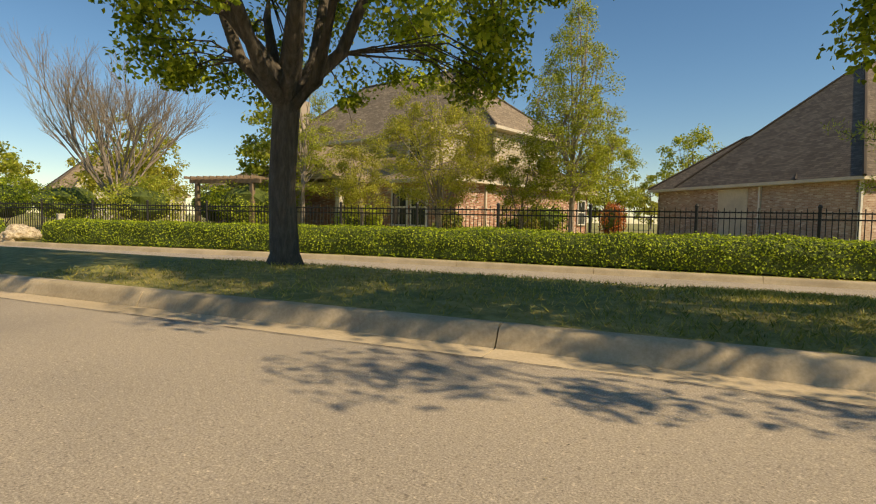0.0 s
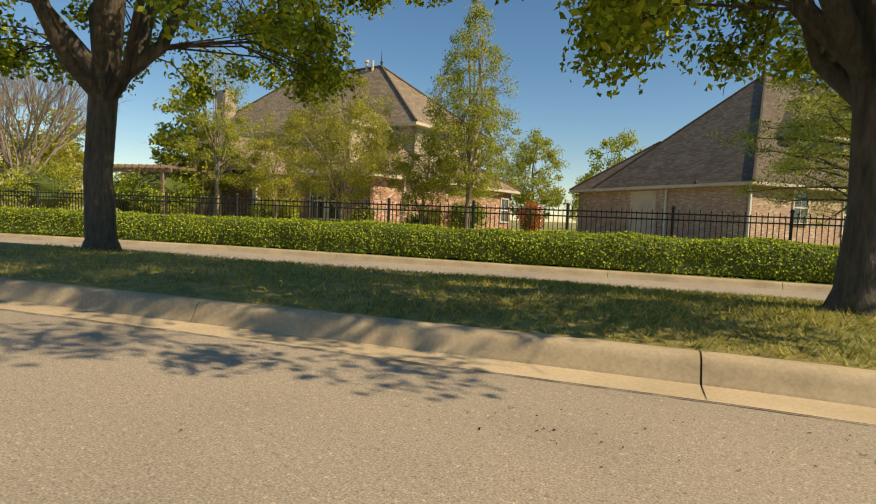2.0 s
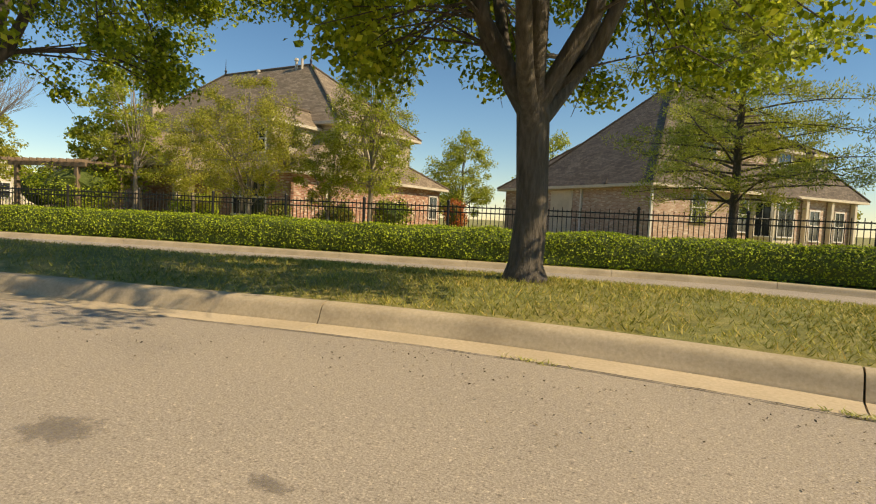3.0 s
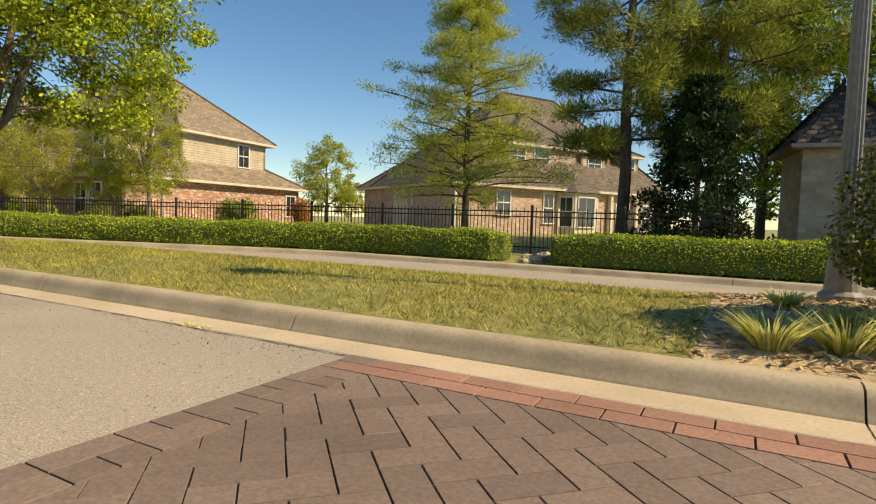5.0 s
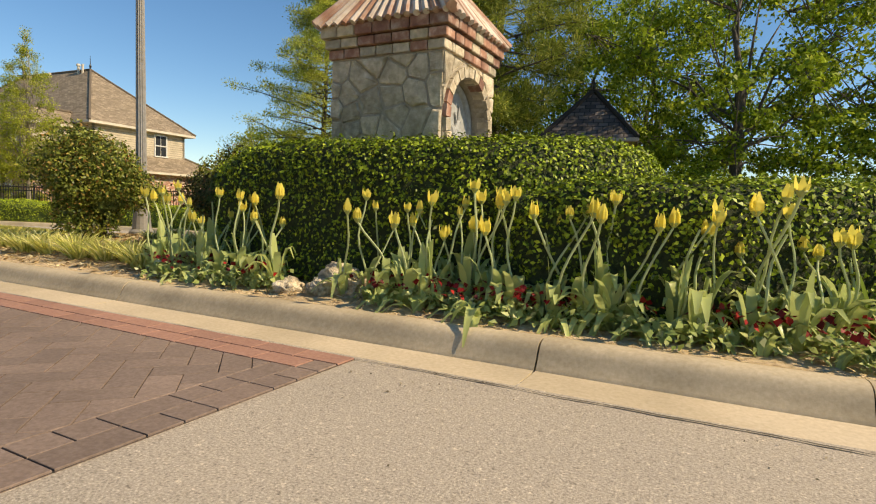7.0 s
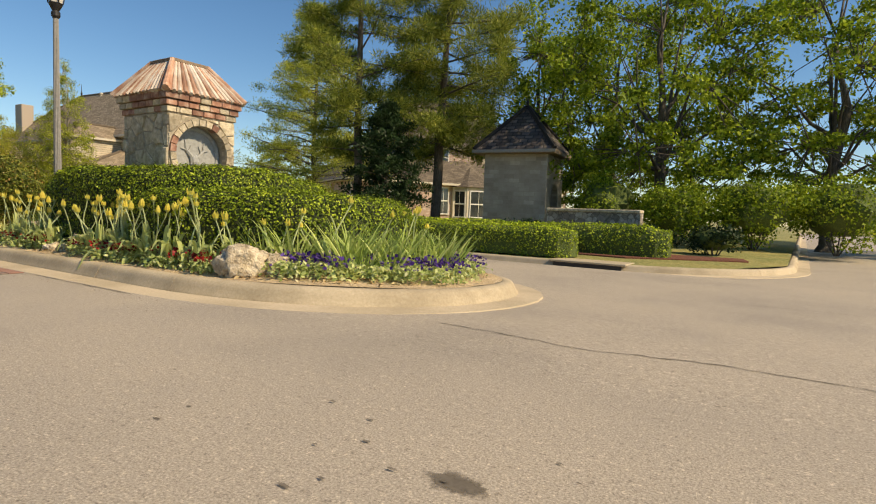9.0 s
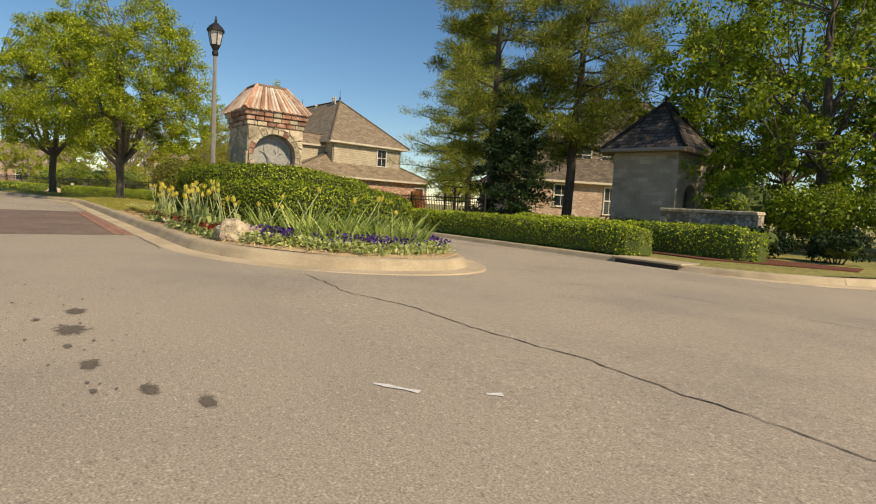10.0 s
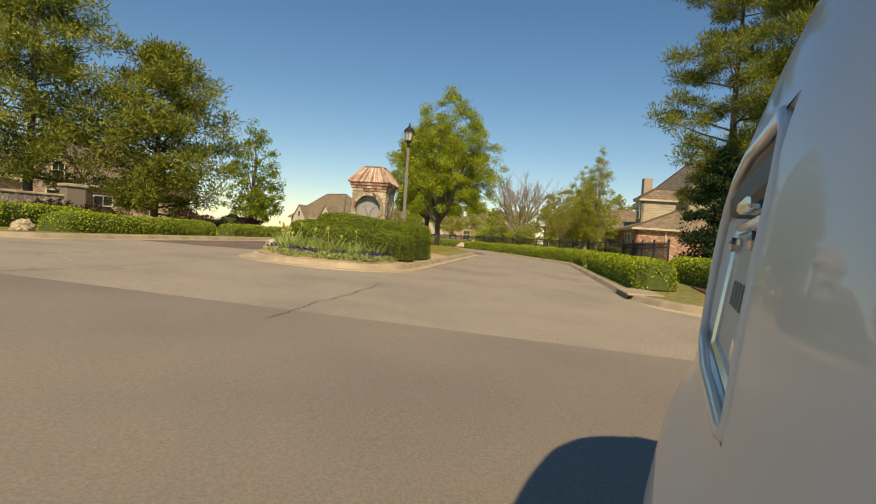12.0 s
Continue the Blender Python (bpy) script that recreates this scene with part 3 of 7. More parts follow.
kerb_run(v_n, line, 1, zf=lambda p: -0.345)
line = [(x, south_line(x)) for x in steps(-60, 7.6, 0.5)] + [(7.6 + 4.4 * math.sin(a), S_KERB - 4.4 * (1 - math.cos(a))) for a in [math.pi / 2 * i / 12 for i in range(1, 13)]] + [(12.0, y) for y in [-7.5 - k for k in range(50)]]
kerb_run(v_s, line, -1, zf=lambda p: 0.025)

JOINT = Vector((median_half(7.54, -1) - median_half(7.74, -1), 0.2)).normalized()
kerb_run(median, [(x, NEAR + bend(x)) for x in steps(-61.15, 7.2, 0.3)] + [(x, median_half(x, -1)) for x in (7.35, 7.5, 7.64)], 1, shift=1.2, last=JOINT)
full = [(7.64, median_half(7.64, -1))] + [p for p in nose_curve() if p[0] > 7.66] + [(x, FAR + bend(x)) for x in reversed(steps(-60, NOSE0, 0.4))]
kerb_run(median, full, 1, seg=5.49, first=JOINT)


# ---- foliage things ----
def tree(name, label, x, y, z, h, r0, fork, profile, mat, n_leaf, size, seed, limbs=9, clumps=120, clump_r=0.45, bark=None, group="", spread=1.0, squash=0.75, lean=(0, 0), twigs=0, category="tree", aspect=0.6, vase=False, shift=(0, 0)):
    """Tapered trunk, limbs to the leaf clumps, crown of single leaves. profile: (height share, radius in m) from crown foot to tip."""
    rng = np.random.default_rng(seed)
    bark = bark or M_BARK
    t = thing(name, label, category, pose(x, y, z), group)
    zs = np.array([p[0] for p in profile]) * h
    rs = np.array([p[1] for p in profile])
    grid = np.linspace(zs[0], zs[-1], 60)
    w = np.interp(grid, zs, rs) ** 1.5 + 1e-3
    cz = rng.choice(grid, clumps, p=w / w.sum()) + rng.normal(0, 0.04 * h, clumps)
    cz = np.clip(cz, zs[0], zs[-1])
    ang = rng.uniform(0, 2 * math.pi, clumps)
    rad = np.interp(cz, zs, rs) * np.sqrt(rng.uniform(0.08, 1.0, clumps)) * rng.uniform(0.8, 1.1, clumps)
    if vase:
        low = np.clip(1 - (cz - zs[0]) / (0.2 * h), 0, 1)
        rad += low * np.clip(0.6 * rs.max() - rad, 0, None)
    C = np.stack([rad * np.cos(ang) * spread, rad * np.sin(ang) * spread, cz], 1)
    C[:, 0] += lean[0] * cz / h + shift[0]
    C[:, 1] += lean[1] * cz / h + shift[1]
    top = Vector((lean[0] * 0.9, lean[1] * 0.9, min(h * 0.9, zs[-1])))
    g = Geo()
    hs = [0, 0.06, 0.18, 0.5 * fork, fork]
    wob = lambda s: Vector((rng.normal(0, s), rng.normal(0, s), 0))
    pts = [Vector((lean[0] * q / h, lean[1] * q / h, q)) + (wob(0.02) if q > 0.2 else Vector()) for q in hs]
    pts[0].z = -0.12
    rr = [r0 * 1.75, r0 * 1.42, r0 * 1.1, r0 * 0.97, r0]
    for q in (0.35, 0.6, 1.0):
        zz = fork + (top.z - fork) * q
        pts.append(Vector((lean[0] * zz / h, lean[1] * zz / h, zz)) + wob(0.02 * h))
        rr.append(r0 * (1 - q) * (0.5 if vase else 0.8) + 0.012)
    g.tube(pts, rr, 12)
    part("trunk", g, bark, t, smooth=True)
    # limbs
    order = rng.permutation(clumps)
    if vase:
        first = []
        for q in range(limbs):
            aim = 2 * math.pi * q / limbs + 0.4
            want = np.array([math.cos(aim) * rs.max() * 0.62, math.sin(aim) * rs.max() * 0.62, h * (0.42 + 0.14 * (q % 3))])
            first.append(int(np.argmin(((C - want) ** 2).sum(1) + 1e6 * np.isin(np.arange(clumps), first))))
        order = np.array(first + [i for i in order if i not in first])
    main = []
    for i in order[:limbs]:
        c = Vector(C[i])
        f = fork + (rng.uniform(-0.12, 0.35) if vase else (rng.uniform(0.0, 0.45) * max(0.0, c.z - fork) if c.z > fork else min(0.0, 0.8 * c.z - fork)))
        a = Vector((lean[0] * f / h, lean[1] * f / h, f - r0 * 0.4))
        mid = a.lerp(c, 0.45) + Vector((0, 0, 0.10 * (c - a).length)) + wob(0.04 * h * 0.3)
        low = a.lerp(mid, 0.3) + Vector((c.x - a.x, c.y - a.y, 0)) * (0.11 if vase else 0.08)
        g = Geo().tube([a, low, mid, c], [r0 * (0.62 if vase else 0.42), r0 * (0.5 if vase else 0.34), r0 * (0.34 if vase else 0.2), 0.012], 7)
        part("limb", g, bark, t, smooth=True)
        main.append((low, mid, c))
    g = Geo()
    for i in order[limbs:]:
        c = Vector(C[i])
        best = min(((p - c).length, p) for seg in main for p in seg) if main else (0, top)
        a = best[1] if main else Vector((0, 0, c.z * 0.9))
        m = a.lerp(c, 0.55) + wob(0.16 if vase else 0.06) + Vector((0, 0, 0.12 * (c - a).length if vase else 0.04))
        g.tube([a, m, c], [r0 * (0.10 if vase else 0.14), r0 * (0.07 if vase else 0.09), 0.006], 5, False)
        for _ in range(twigs):
            e = c + Vector(np.clip(rng.normal(0, clump_r * 0.7, 3), -clump_r, clump_r)) + Vector((0, 0, clump_r * 0.3))
            g.tube([m.lerp(c, 0.6), e], [r0 * 0.05, 0.004], 3, False)
    tagged(part("branchwork", g, bark, t), kind="stuff")
    if n_leaf:
        k = rng.integers(0, clumps, n_leaf)
        cr = clump_r * rng.uniform(0.6, 1.3, clumps)
        off = unit(rng.normal(0, 1, (n_leaf, 3))) * (rng.uniform(0, 1, (n_leaf, 1)) ** 0.5) * cr[k][:, None]
        off[:, 2] *= squash
        P = C[k] + off
        part("crown", leaves("crown", P, unit(off) * 0.6 + np.array([0, 0, 0.5]), size, mat, rng, aspect), mat, t)
    return t


def conifer(name, label, x, y, z, h, r0, foot, profile, mat, n_leaf, size, width, seed, branches=60, tuft_r=0.4, flat=0.6, rise=0.0, sag=0.0, lean=(0, 0), group="", sprays=4):
    """Straight tapered trunk, level branches in loose whorls, needles in tufts along them. profile: (height share, branch length)."""
    rng = np.random.default_rng(seed)
    t = thing(name, label, "tree", pose(x, y, z), group)
    axis = lambda q: Vector((lean[0] * q / h, lean[1] * q / h, q))
    hs = [-0.12, 0.1, 0.35] + list(np.linspace(0.9, h, 9))
    trunk = [axis(q) + (Vector((rng.normal(0, 0.03), rng.normal(0, 0.03), 0)) if q > 1 else Vector()) for q in hs]
    part("trunk", Geo().tube(trunk, [r0 * 1.5, r0 * 1.2] + [r0 * (1 - max(0.0, q) / h) ** 0.8 + 0.012 for q in hs[2:]], 10), M_BARK, t, smooth=True)
    zs, rs = [p[0] * h for p in profile], [p[1] for p in profile]
    tufts, small = [], Geo()
    turn = 0.0
    for k in range(branches):
        q = foot + (h * 0.985 - foot) * ((k + rng.uniform(-0.4, 0.4)) / branches)
        q = min(max(q, foot), h * 0.98)
        turn += 2.4 + rng.uniform(-0.5, 0.5)
        L = float(np.interp(q, zs, rs)) * rng.uniform(0.5, 1.12)
        d = Vector((math.cos(turn), math.sin(turn), 0))
        side = Vector((-d.y, d.x, 0))
        up = rise + rng.normal(0, 0.2)
        a = axis(q)
        line_ = [a + d * L * s_ + Vector((0, 0, L * (up * s_ - sag * s_ * s_))) + side * (rng.normal(0, 0.05) * L * s_) for s_ in (0, 0.35, 0.7, 1.0)]
        br = r0 * 0.30 * (1 - 0.75 * q / h) + 0.008
        part("limb", Geo().tube(line_, [br, br * 0.75, br * 0.5, 0.006], 5), M_BARK, t, smooth=True)
        for j in range(sprays + 1):
            s_ = 0.3 + 0.7 * (j + rng.uniform(0, 0.8)) / (sprays + 0.8)
            s_ = min(1.0, s_)
            c = line_[0].lerp(line_[-1], s_) + Vector((0, 0, L * sag * s_ * (1 - s_)))
            e = c + side * rng.choice((-1, 1)) * L * rng.uniform(0.1, 0.34) * (1.15 - s_ * 0.6) + d * L * 0.1 + Vector((0, 0, rng.uniform(-0.02, 0.10) * L))
            small.tube([c, e], [br * 0.35, 0.004], 4, False)
            tufts += [e, c.lerp(e, 0.45)]
        tufts.append(line_[-1])
    tagged(part("branchwork", small, M_BARK, t), kind="stuff")
    T = np.array([tuple(e) for e in tufts])
    k = rng.integers(0, len(T), n_leaf)
    u = unit(rng.normal(0, 1, (n_leaf, 3)))
    cr = tuft_r * rng.uniform(0.5, 1.25, len(T))
    P = T[k] + u * (rng.uniform(0, 1, (n_leaf, 1)) ** 0.6) * cr[k][:, None] * np.array([1, 1, flat])
    D = unit(u + np.array([0, 0, 0.35]) + rng.normal(0, 0.35, (n_leaf, 3)))
    W = unit(np.cross(D, rng.normal(0, 1, (n_leaf, 3))))
    S = size * rng.uniform(0.65, 1.3, (n_leaf, 1))
    V = np.stack([P, P + D * S * 0.5 + W * width * 0.5, P + D * S, P + D * S * 0.5 - W * width * 0.5], 1).reshape(-1, 3)
    part("crown", cloud_mesh("crown", V, np.arange(4 * n_leaf).reshape(n_leaf, 4), mat), mat, t)
    return t


def hedge(name, label, line, width, z0, height, n_per_m2, size, mat, seed, round_=0.12, group="", top_fn=None, upturn=0.4, soft=0.35, lump=0.10, core_mat=None, foot=0.55):
    """A clipped hedge along a line: core coloured dark as inner shade, under a coat of leaves."""
    rng = np.random.default_rng(seed)
    pts = resample(line, 0.25)
    if len(pts) < 3:
        pts = [Vector(p) for p in line]
    hw = width / 2
    sect = []
    for i in range(17):
        a = math.pi * i / 16
        c, s = math.cos(a), math.sin(a)
        sect.append((hw * math.copysign(abs(c) ** soft, c), max(0.0, s) ** soft))
    t = thing(name, label, "hedge", group=group)
    g = Geo()
    rings, mids = [], []
    n = len(pts)
    for i, p in enumerate(pts):
        d = (pts[min(i + 1, n - 1)] - pts[max(i - 1, 0)]).normalized()
        nn = Vector((-d.y, d.x))
        e = min(i, n - 1 - i) * 0.25
        sc = 1.0 if e > 0.4 else (0.55 + 0.45 * math.sqrt(max(0, 1 - (1 - e / 0.4) ** 2)))
        hh = (top_fn(p) if top_fn else height) * (1 if e > 0.3 else 0.9)
        zb = z0(p) if callable(z0) else z0
        ring = []
        for (o, s) in sect:
            wv = 1 + lump * noise.noise((p.x * 1.3, p.y * 1.3, s * 2 + o))
            ring.append(Vector((p.x + nn.x * o * sc * wv, p.y + nn.y * o * sc * wv, zb + hh * s * (1 + lump * 0.6 * noise.noise((p.x * 0.9, p.y * 0.9, o * 2))))))
        rings.append(ring)
    k = len(sect)
    quads = []
    for i in range(n - 1):
        for j in range(k - 1):
            quads.append((rings[i][j], rings[i + 1][j], rings[i + 1][j + 1], rings[i][j + 1]))
    for ring in (rings[0], rings[-1]):
        c = sum(ring, Vector()) / k
        for j in range(k - 1):
            quads.append((ring[j], ring[j + 1], c, c))
    Q = np.array([[tuple(q) for q in f] for f in quads])
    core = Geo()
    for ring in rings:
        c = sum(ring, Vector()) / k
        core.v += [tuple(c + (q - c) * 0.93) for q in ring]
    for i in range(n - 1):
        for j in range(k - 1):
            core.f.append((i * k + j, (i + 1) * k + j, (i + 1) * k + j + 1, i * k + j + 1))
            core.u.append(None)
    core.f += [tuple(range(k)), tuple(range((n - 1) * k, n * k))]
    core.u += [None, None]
    part("shade_core", core, core_mat or M_CORE, t)
    e1, e2 = Q[:, 1] - Q[:, 0], Q[:, 3] - Q[:, 0]
    nr = np.cross(e1, e2)
    area = np.linalg.norm(nr, axis=1)
    cen = np.array([(p.x, p.y) for p in pts]).mean(0)
    m = int(area.sum() * n_per_m2)
    zq = Q[:, :, 2].mean(1)
    share = np.clip((zq - zq.min()) / max(1e-6, np.ptp(zq)), 0, 1)
    # Fewer leaves on sides and foot, so the core's painted shade shows there.
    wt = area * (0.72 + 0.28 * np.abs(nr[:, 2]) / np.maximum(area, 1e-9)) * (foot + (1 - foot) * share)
    m = int(m * min(1.0, 1.25 * wt.sum() / area.sum()))
    pick = rng.choice(len(Q), m, p=wt / wt.sum())
    u, v = rng.uniform(0, 1, (m, 1)), rng.uniform(0, 1, (m, 1))
    P = (Q[pick, 0] * (1 - u) * (1 - v) + Q[pick, 1] * u * (1 - v) + Q[pick, 2] * u * v + Q[pick, 3] * (1 - u) * v)
    N = unit(nr[pick])
    mid = np.array([(sum(r, Vector()) / k)[:] for r in rings])
    side = P - mid[np.minimum(pick // (k - 1), n - 1)]
    N *= np.sign((N * side).sum(1, keepdims=True) + 1e-6)
    P = P + N * rng.normal(-0.012, 0.02, (m, 1)) * (0.6 + size / 0.08)
    part("leaf_coat", leaves("leaf_coat", P, N * (1.1 - upturn) + np.array([0, 0, upturn]), size, mat, rng, 0.62, 0.3 + upturn), mat, t)
    return t


def shrub(name, label, x, y, z, rx, ry, h, mat, n, size, seed, core=True, stems=5, group="", lumps=22):
    """A round bush: stems, lumpy heart coloured dark as inner shade, leaves in clumps over it."""
    rng = np.random.default_rng(seed)
    t = thing(name, label, "shrub", pose(x, y, z), group)
    for i in range(stems):
        g = Geo()
        a = 2 * math.pi * i / stems + rng.uniform(0, 1)
        q = rng.uniform(0.3, 0.75)
        g.tube([(0.05 * math.cos(a), 0.05 * math.sin(a), -0.1), (rx * 0.3 * math.cos(a), ry * 0.3 * math.sin(a), h * 0.3), (rx * q * math.cos(a), ry * q * math.sin(a), h * 0.75)], [0.025, 0.018, 0.005], 5)
        part("stem", g, M_BARK, t)
    d = unit(rng.normal(0, 1, (lumps, 3)))
    L = d * rng.uniform(0.5, 0.8, (lumps, 1)) * np.array([rx, ry, h * 0.5]) + np.array([0, 0, h * 0.53])
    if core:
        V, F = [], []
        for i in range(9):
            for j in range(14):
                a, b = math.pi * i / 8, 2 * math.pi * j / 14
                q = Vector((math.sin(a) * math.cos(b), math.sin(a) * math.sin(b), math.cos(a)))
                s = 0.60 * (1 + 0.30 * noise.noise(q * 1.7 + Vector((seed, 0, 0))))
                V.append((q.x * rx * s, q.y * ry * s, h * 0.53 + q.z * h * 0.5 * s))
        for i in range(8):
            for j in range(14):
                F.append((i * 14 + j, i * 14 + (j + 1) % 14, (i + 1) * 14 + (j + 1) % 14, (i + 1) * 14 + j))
        me = bpy.data.meshes.new("shade_core")
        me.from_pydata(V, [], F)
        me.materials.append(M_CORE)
        part("shade_core", me, M_CORE, t)
    k = rng.integers(0, lumps, n)
    off = unit(rng.normal(0, 1, (n, 3))) * rng.uniform(0.55, 1.0, (n, 1)) * np.array([rx, ry, h * 0.5]) * 0.42
    P = L[k] + off
    P[:, 2] = np.abs(P[:, 2] - 0.03) + 0.03
    part("foliage", leaves("foliage", P, unit(off) + np.array([0, 0, 0.4]), size, mat, rng), mat, t)
    return t


# ---- houses ----
def window(parent, m, w, h, mat=None, bars=True):
    """A sash window: frame, sill, two panes, in the wall frame m (x along, z up, y out)."""
    win = thing("window", "", "", m)
    win.parent = parent
    f = Geo()
    for a, b, c, d in ((-w / 2 - 0.09, -w / 2, 0, h), (w / 2, w / 2 + 0.09, 0, h), (-w / 2 - 0.09, w / 2 + 0.09, h, h + 0.1), (-w / 2, w / 2, h * 0.48, h * 0.53)):
        f.box(a, b, -0.06, 0.06, c, d, 0.01)
    if bars:
        f.box(-0.015, 0.015, -0.02, 0.035, 0, h)
    part("frame", f, mat or M_WHITE, win)
    part("sill", Geo().box(-w / 2 - 0.14, w / 2 + 0.14, -0.05, 0.11, -0.09, 0.0, 0.012), mat or M_WHITE, win)
    for z0, z1 in ((0.0, h * 0.48), (h * 0.53, h)):
        part("pane", Geo().box(-w / 2, w / 2, -0.02, 0.012, z0, z1), M_GLASS, win)
    return win


def walls(parent, poly, z0, z1, mat, name="wall"):
    """Upright walls round a polygon, each a slab 0.2 m thick."""
    n = len(poly)
    cx, cy = sum(p[0] for p in poly) / n, sum(p[1] for p in poly) / n
    for i in range(n):
        a, b = Vector(poly[i]), Vector(poly[(i + 1) % n])
        d = (b - a).normalized()
        inn = Vector((-d.y, d.x))
        if inn.dot(Vector((cx, cy)) - a) < 0:
            inn = -inn
        inn *= 0.2
        g = Geo()
        q = [a, b, b + inn, a + inn]
        for k in range(4):
            p, r = q[k], q[(k + 1) % 4]
            g.panel([(p.x, p.y, z0), (r.x, r.y, z0), (r.x, r.y, z1), (p.x, p.y, z1)])
        g.panel([(p.x, p.y, z1) for p in q])
        part(name, g, mat, parent)


def hip(parent, x0, x1, y0, y1, z, top, ridge, mat, thick=0.16, axis="x", fascia=None):
    """A hipped roof with eaves; ridge: its two ends along the axis."""
    g = Geo()
    e = [(x0, y0), (x1, y0), (x1, y1), (x0, y1)]
    if axis == "x":
        cy = (y0 + y1) / 2
        r0, r1 = (ridge[0], cy, top), (ridge[1], cy, top)
        faces = [(e[0], e[1], r1, r0), (e[1], e[2], r1), (e[2], e[3], r0, r1), (e[3], e[0], r0)]
    else:
        cx = (x0 + x1) / 2
        r0, r1 = (cx, ridge[0], top), (cx, ridge[1], top)
        faces = [(e[0], e[1], r0), (e[1], e[2], r1, r0), (e[2], e[3], r1), (e[3], e[0], r0, r1)]
    for f in faces:
        g.panel([(*p, z) if len(p) == 2 else p for p in f])
    roof = part("roof", g, mat, parent)
    b = Geo()
    for i in range(4):
        p, q = e[i], e[(i + 1) % 4]
        b.panel([(*p, z - thick), (*q, z - thick), (*q, z), (*p, z)])
    b.panel([(*p, z - thick) for p in e])
    part("fascia", b, fascia or M_CREAM, roof)
    c = Geo()
    for a, d in [((*e[0], z), r0), ((*e[3], z), r0), ((*e[1], z), r1 if axis == "x" else r0), ((*e[2], z), r1)] + [(r0, r1)]:
        if (Vector(a) - Vector(d)).length > 0.1:
            c.tube([Vector(a) + Vector((0, 0, 0.02)), Vector(d) + Vector((0, 0, 0.03))], [0.09, 0.09], 6)
    part("ridge_cap", c, mat, roof)
    return roof


def wallframe(x, y, z, out):
    """Frame on a wall: y points out at the angle given, in degrees."""
    return pose(x, y, z, 0, 0, out - 90)


def house_brick():
    h = thing("house", "large brick house with steep brown hip roof and tan siding", "house", pose(-30.2, 19.2, 0, 0, 0, 3.5))
    walls(h, [(0, 0), (0, 15), (-22, 15), (-22, 0)], -0.6, 2.7, M_BRICK)
    hip(h, -22.5, 0.5, -0.5, 15.5, 2.72, 5.9, (-19, -3.2), M_SHINGLE)
    walls(h, [(-0.9, 4.6), (-0.9, 12.2), (-20, 12.2), (-20, 4.6)], 3.0, 5.85, M_SIDING, "dormer_wall")
    roof = hip(h, -21, -0.45, 4.1, 12.9, 5.86, 10.5, (-15.0, -6.7), M_SHINGLE)
    # corner dormer
    walls(h, [(-4.1, 0.9), (-2.3, 0.9), (-2.3, 5), (-4.1, 5)], 3.0, 5.45, M_SIDING, "dormer_wall")
    hip(h, -4.4, -2.0, 0.6, 5.5, 5.47, 6.5, (2.2, 4.6), M_SHINGLE, axis="y")
    window(h, wallframe(-3.2, 0.88, 3.75, -90), 0.9, 1.4)
    # front gable over the porch
    g = Geo()
    g.panel([(-12.5, -2.2, 2.75), (-5.5, -2.2, 2.75), (-9, -2.2, 4.6)])
    part("gable", g, M_SIDING, h)
    g = Geo()
    g.panel([(-12.9, -2.5, 2.6), (-9, -2.5, 4.75), (-9, 3.5, 4.75), (-12.9, 3.5, 2.6)])
    g.panel([(-5.1, -2.5, 2.6), (-5.1, 3.5, 2.6), (-9, 3.5, 4.75), (-9, -2.5, 4.75)])
    part("porch_roof", g, M_SHINGLE, h)
    for px in (-12.2, -5.8, -9):
        part("porch_post", Geo().box(px - 0.16, px + 0.16, -2.2, -1.9, -0.5, 2.65, 0.02), M_CREAM, h)
    window(h, wallframe(-0.88, 9.95, 4.0, 0), 0.95, 1.5)
    for y in (5.0,):
        window(h, wallframe(0.02, y + 9, 0.6, 0), 1.0, 1.5)
    for x in (-2.2, -3.5, -16, -18.5):
        window(h, wallframe(x, -0.02, 0.45, -90), 0.95, 1.75)
    for x, z in ((-7.8, 10.15), (-11.4, 9.7)):
        g = Geo().tube([(x, 8.3, z - 1.2), (x, 8.3, z + 0.75)], [0.09, 0.09], 8).tube([(x, 8.3, z + 0.7), (x, 8.3, z + 0.85)], [0.16, 0.12], 8)
        part("vent_pipe", g, M_CREAM, roof)
    g = Geo().tube([(-7.3, 8.3, 9.3), (-7.3, 8.3, 10.95)], [0.09, 0.09], 8)
    part("vent_pipe", g, M_CREAM, roof)
    for x in (-6.7, -15.0):
        g = Geo().lathe([(0.16, 0), (0.05, 0.15), (0.09, 0.35), (0.03, 0.5), (0.01, 1.2)], 8, (x, 8.5, 10.45))
        part("finial", g, M_BLACK, roof)
    part("downspout", Geo().box(0.02, 0.12, 2.5, 2.62, -0.4, 2.6), M_CREAM, h)
    part("chimney", Geo().box(-19.6, -18.4, 5.0, 6.0, 6.0, 9.4, 0.03), M_BRICK, h)
    return h


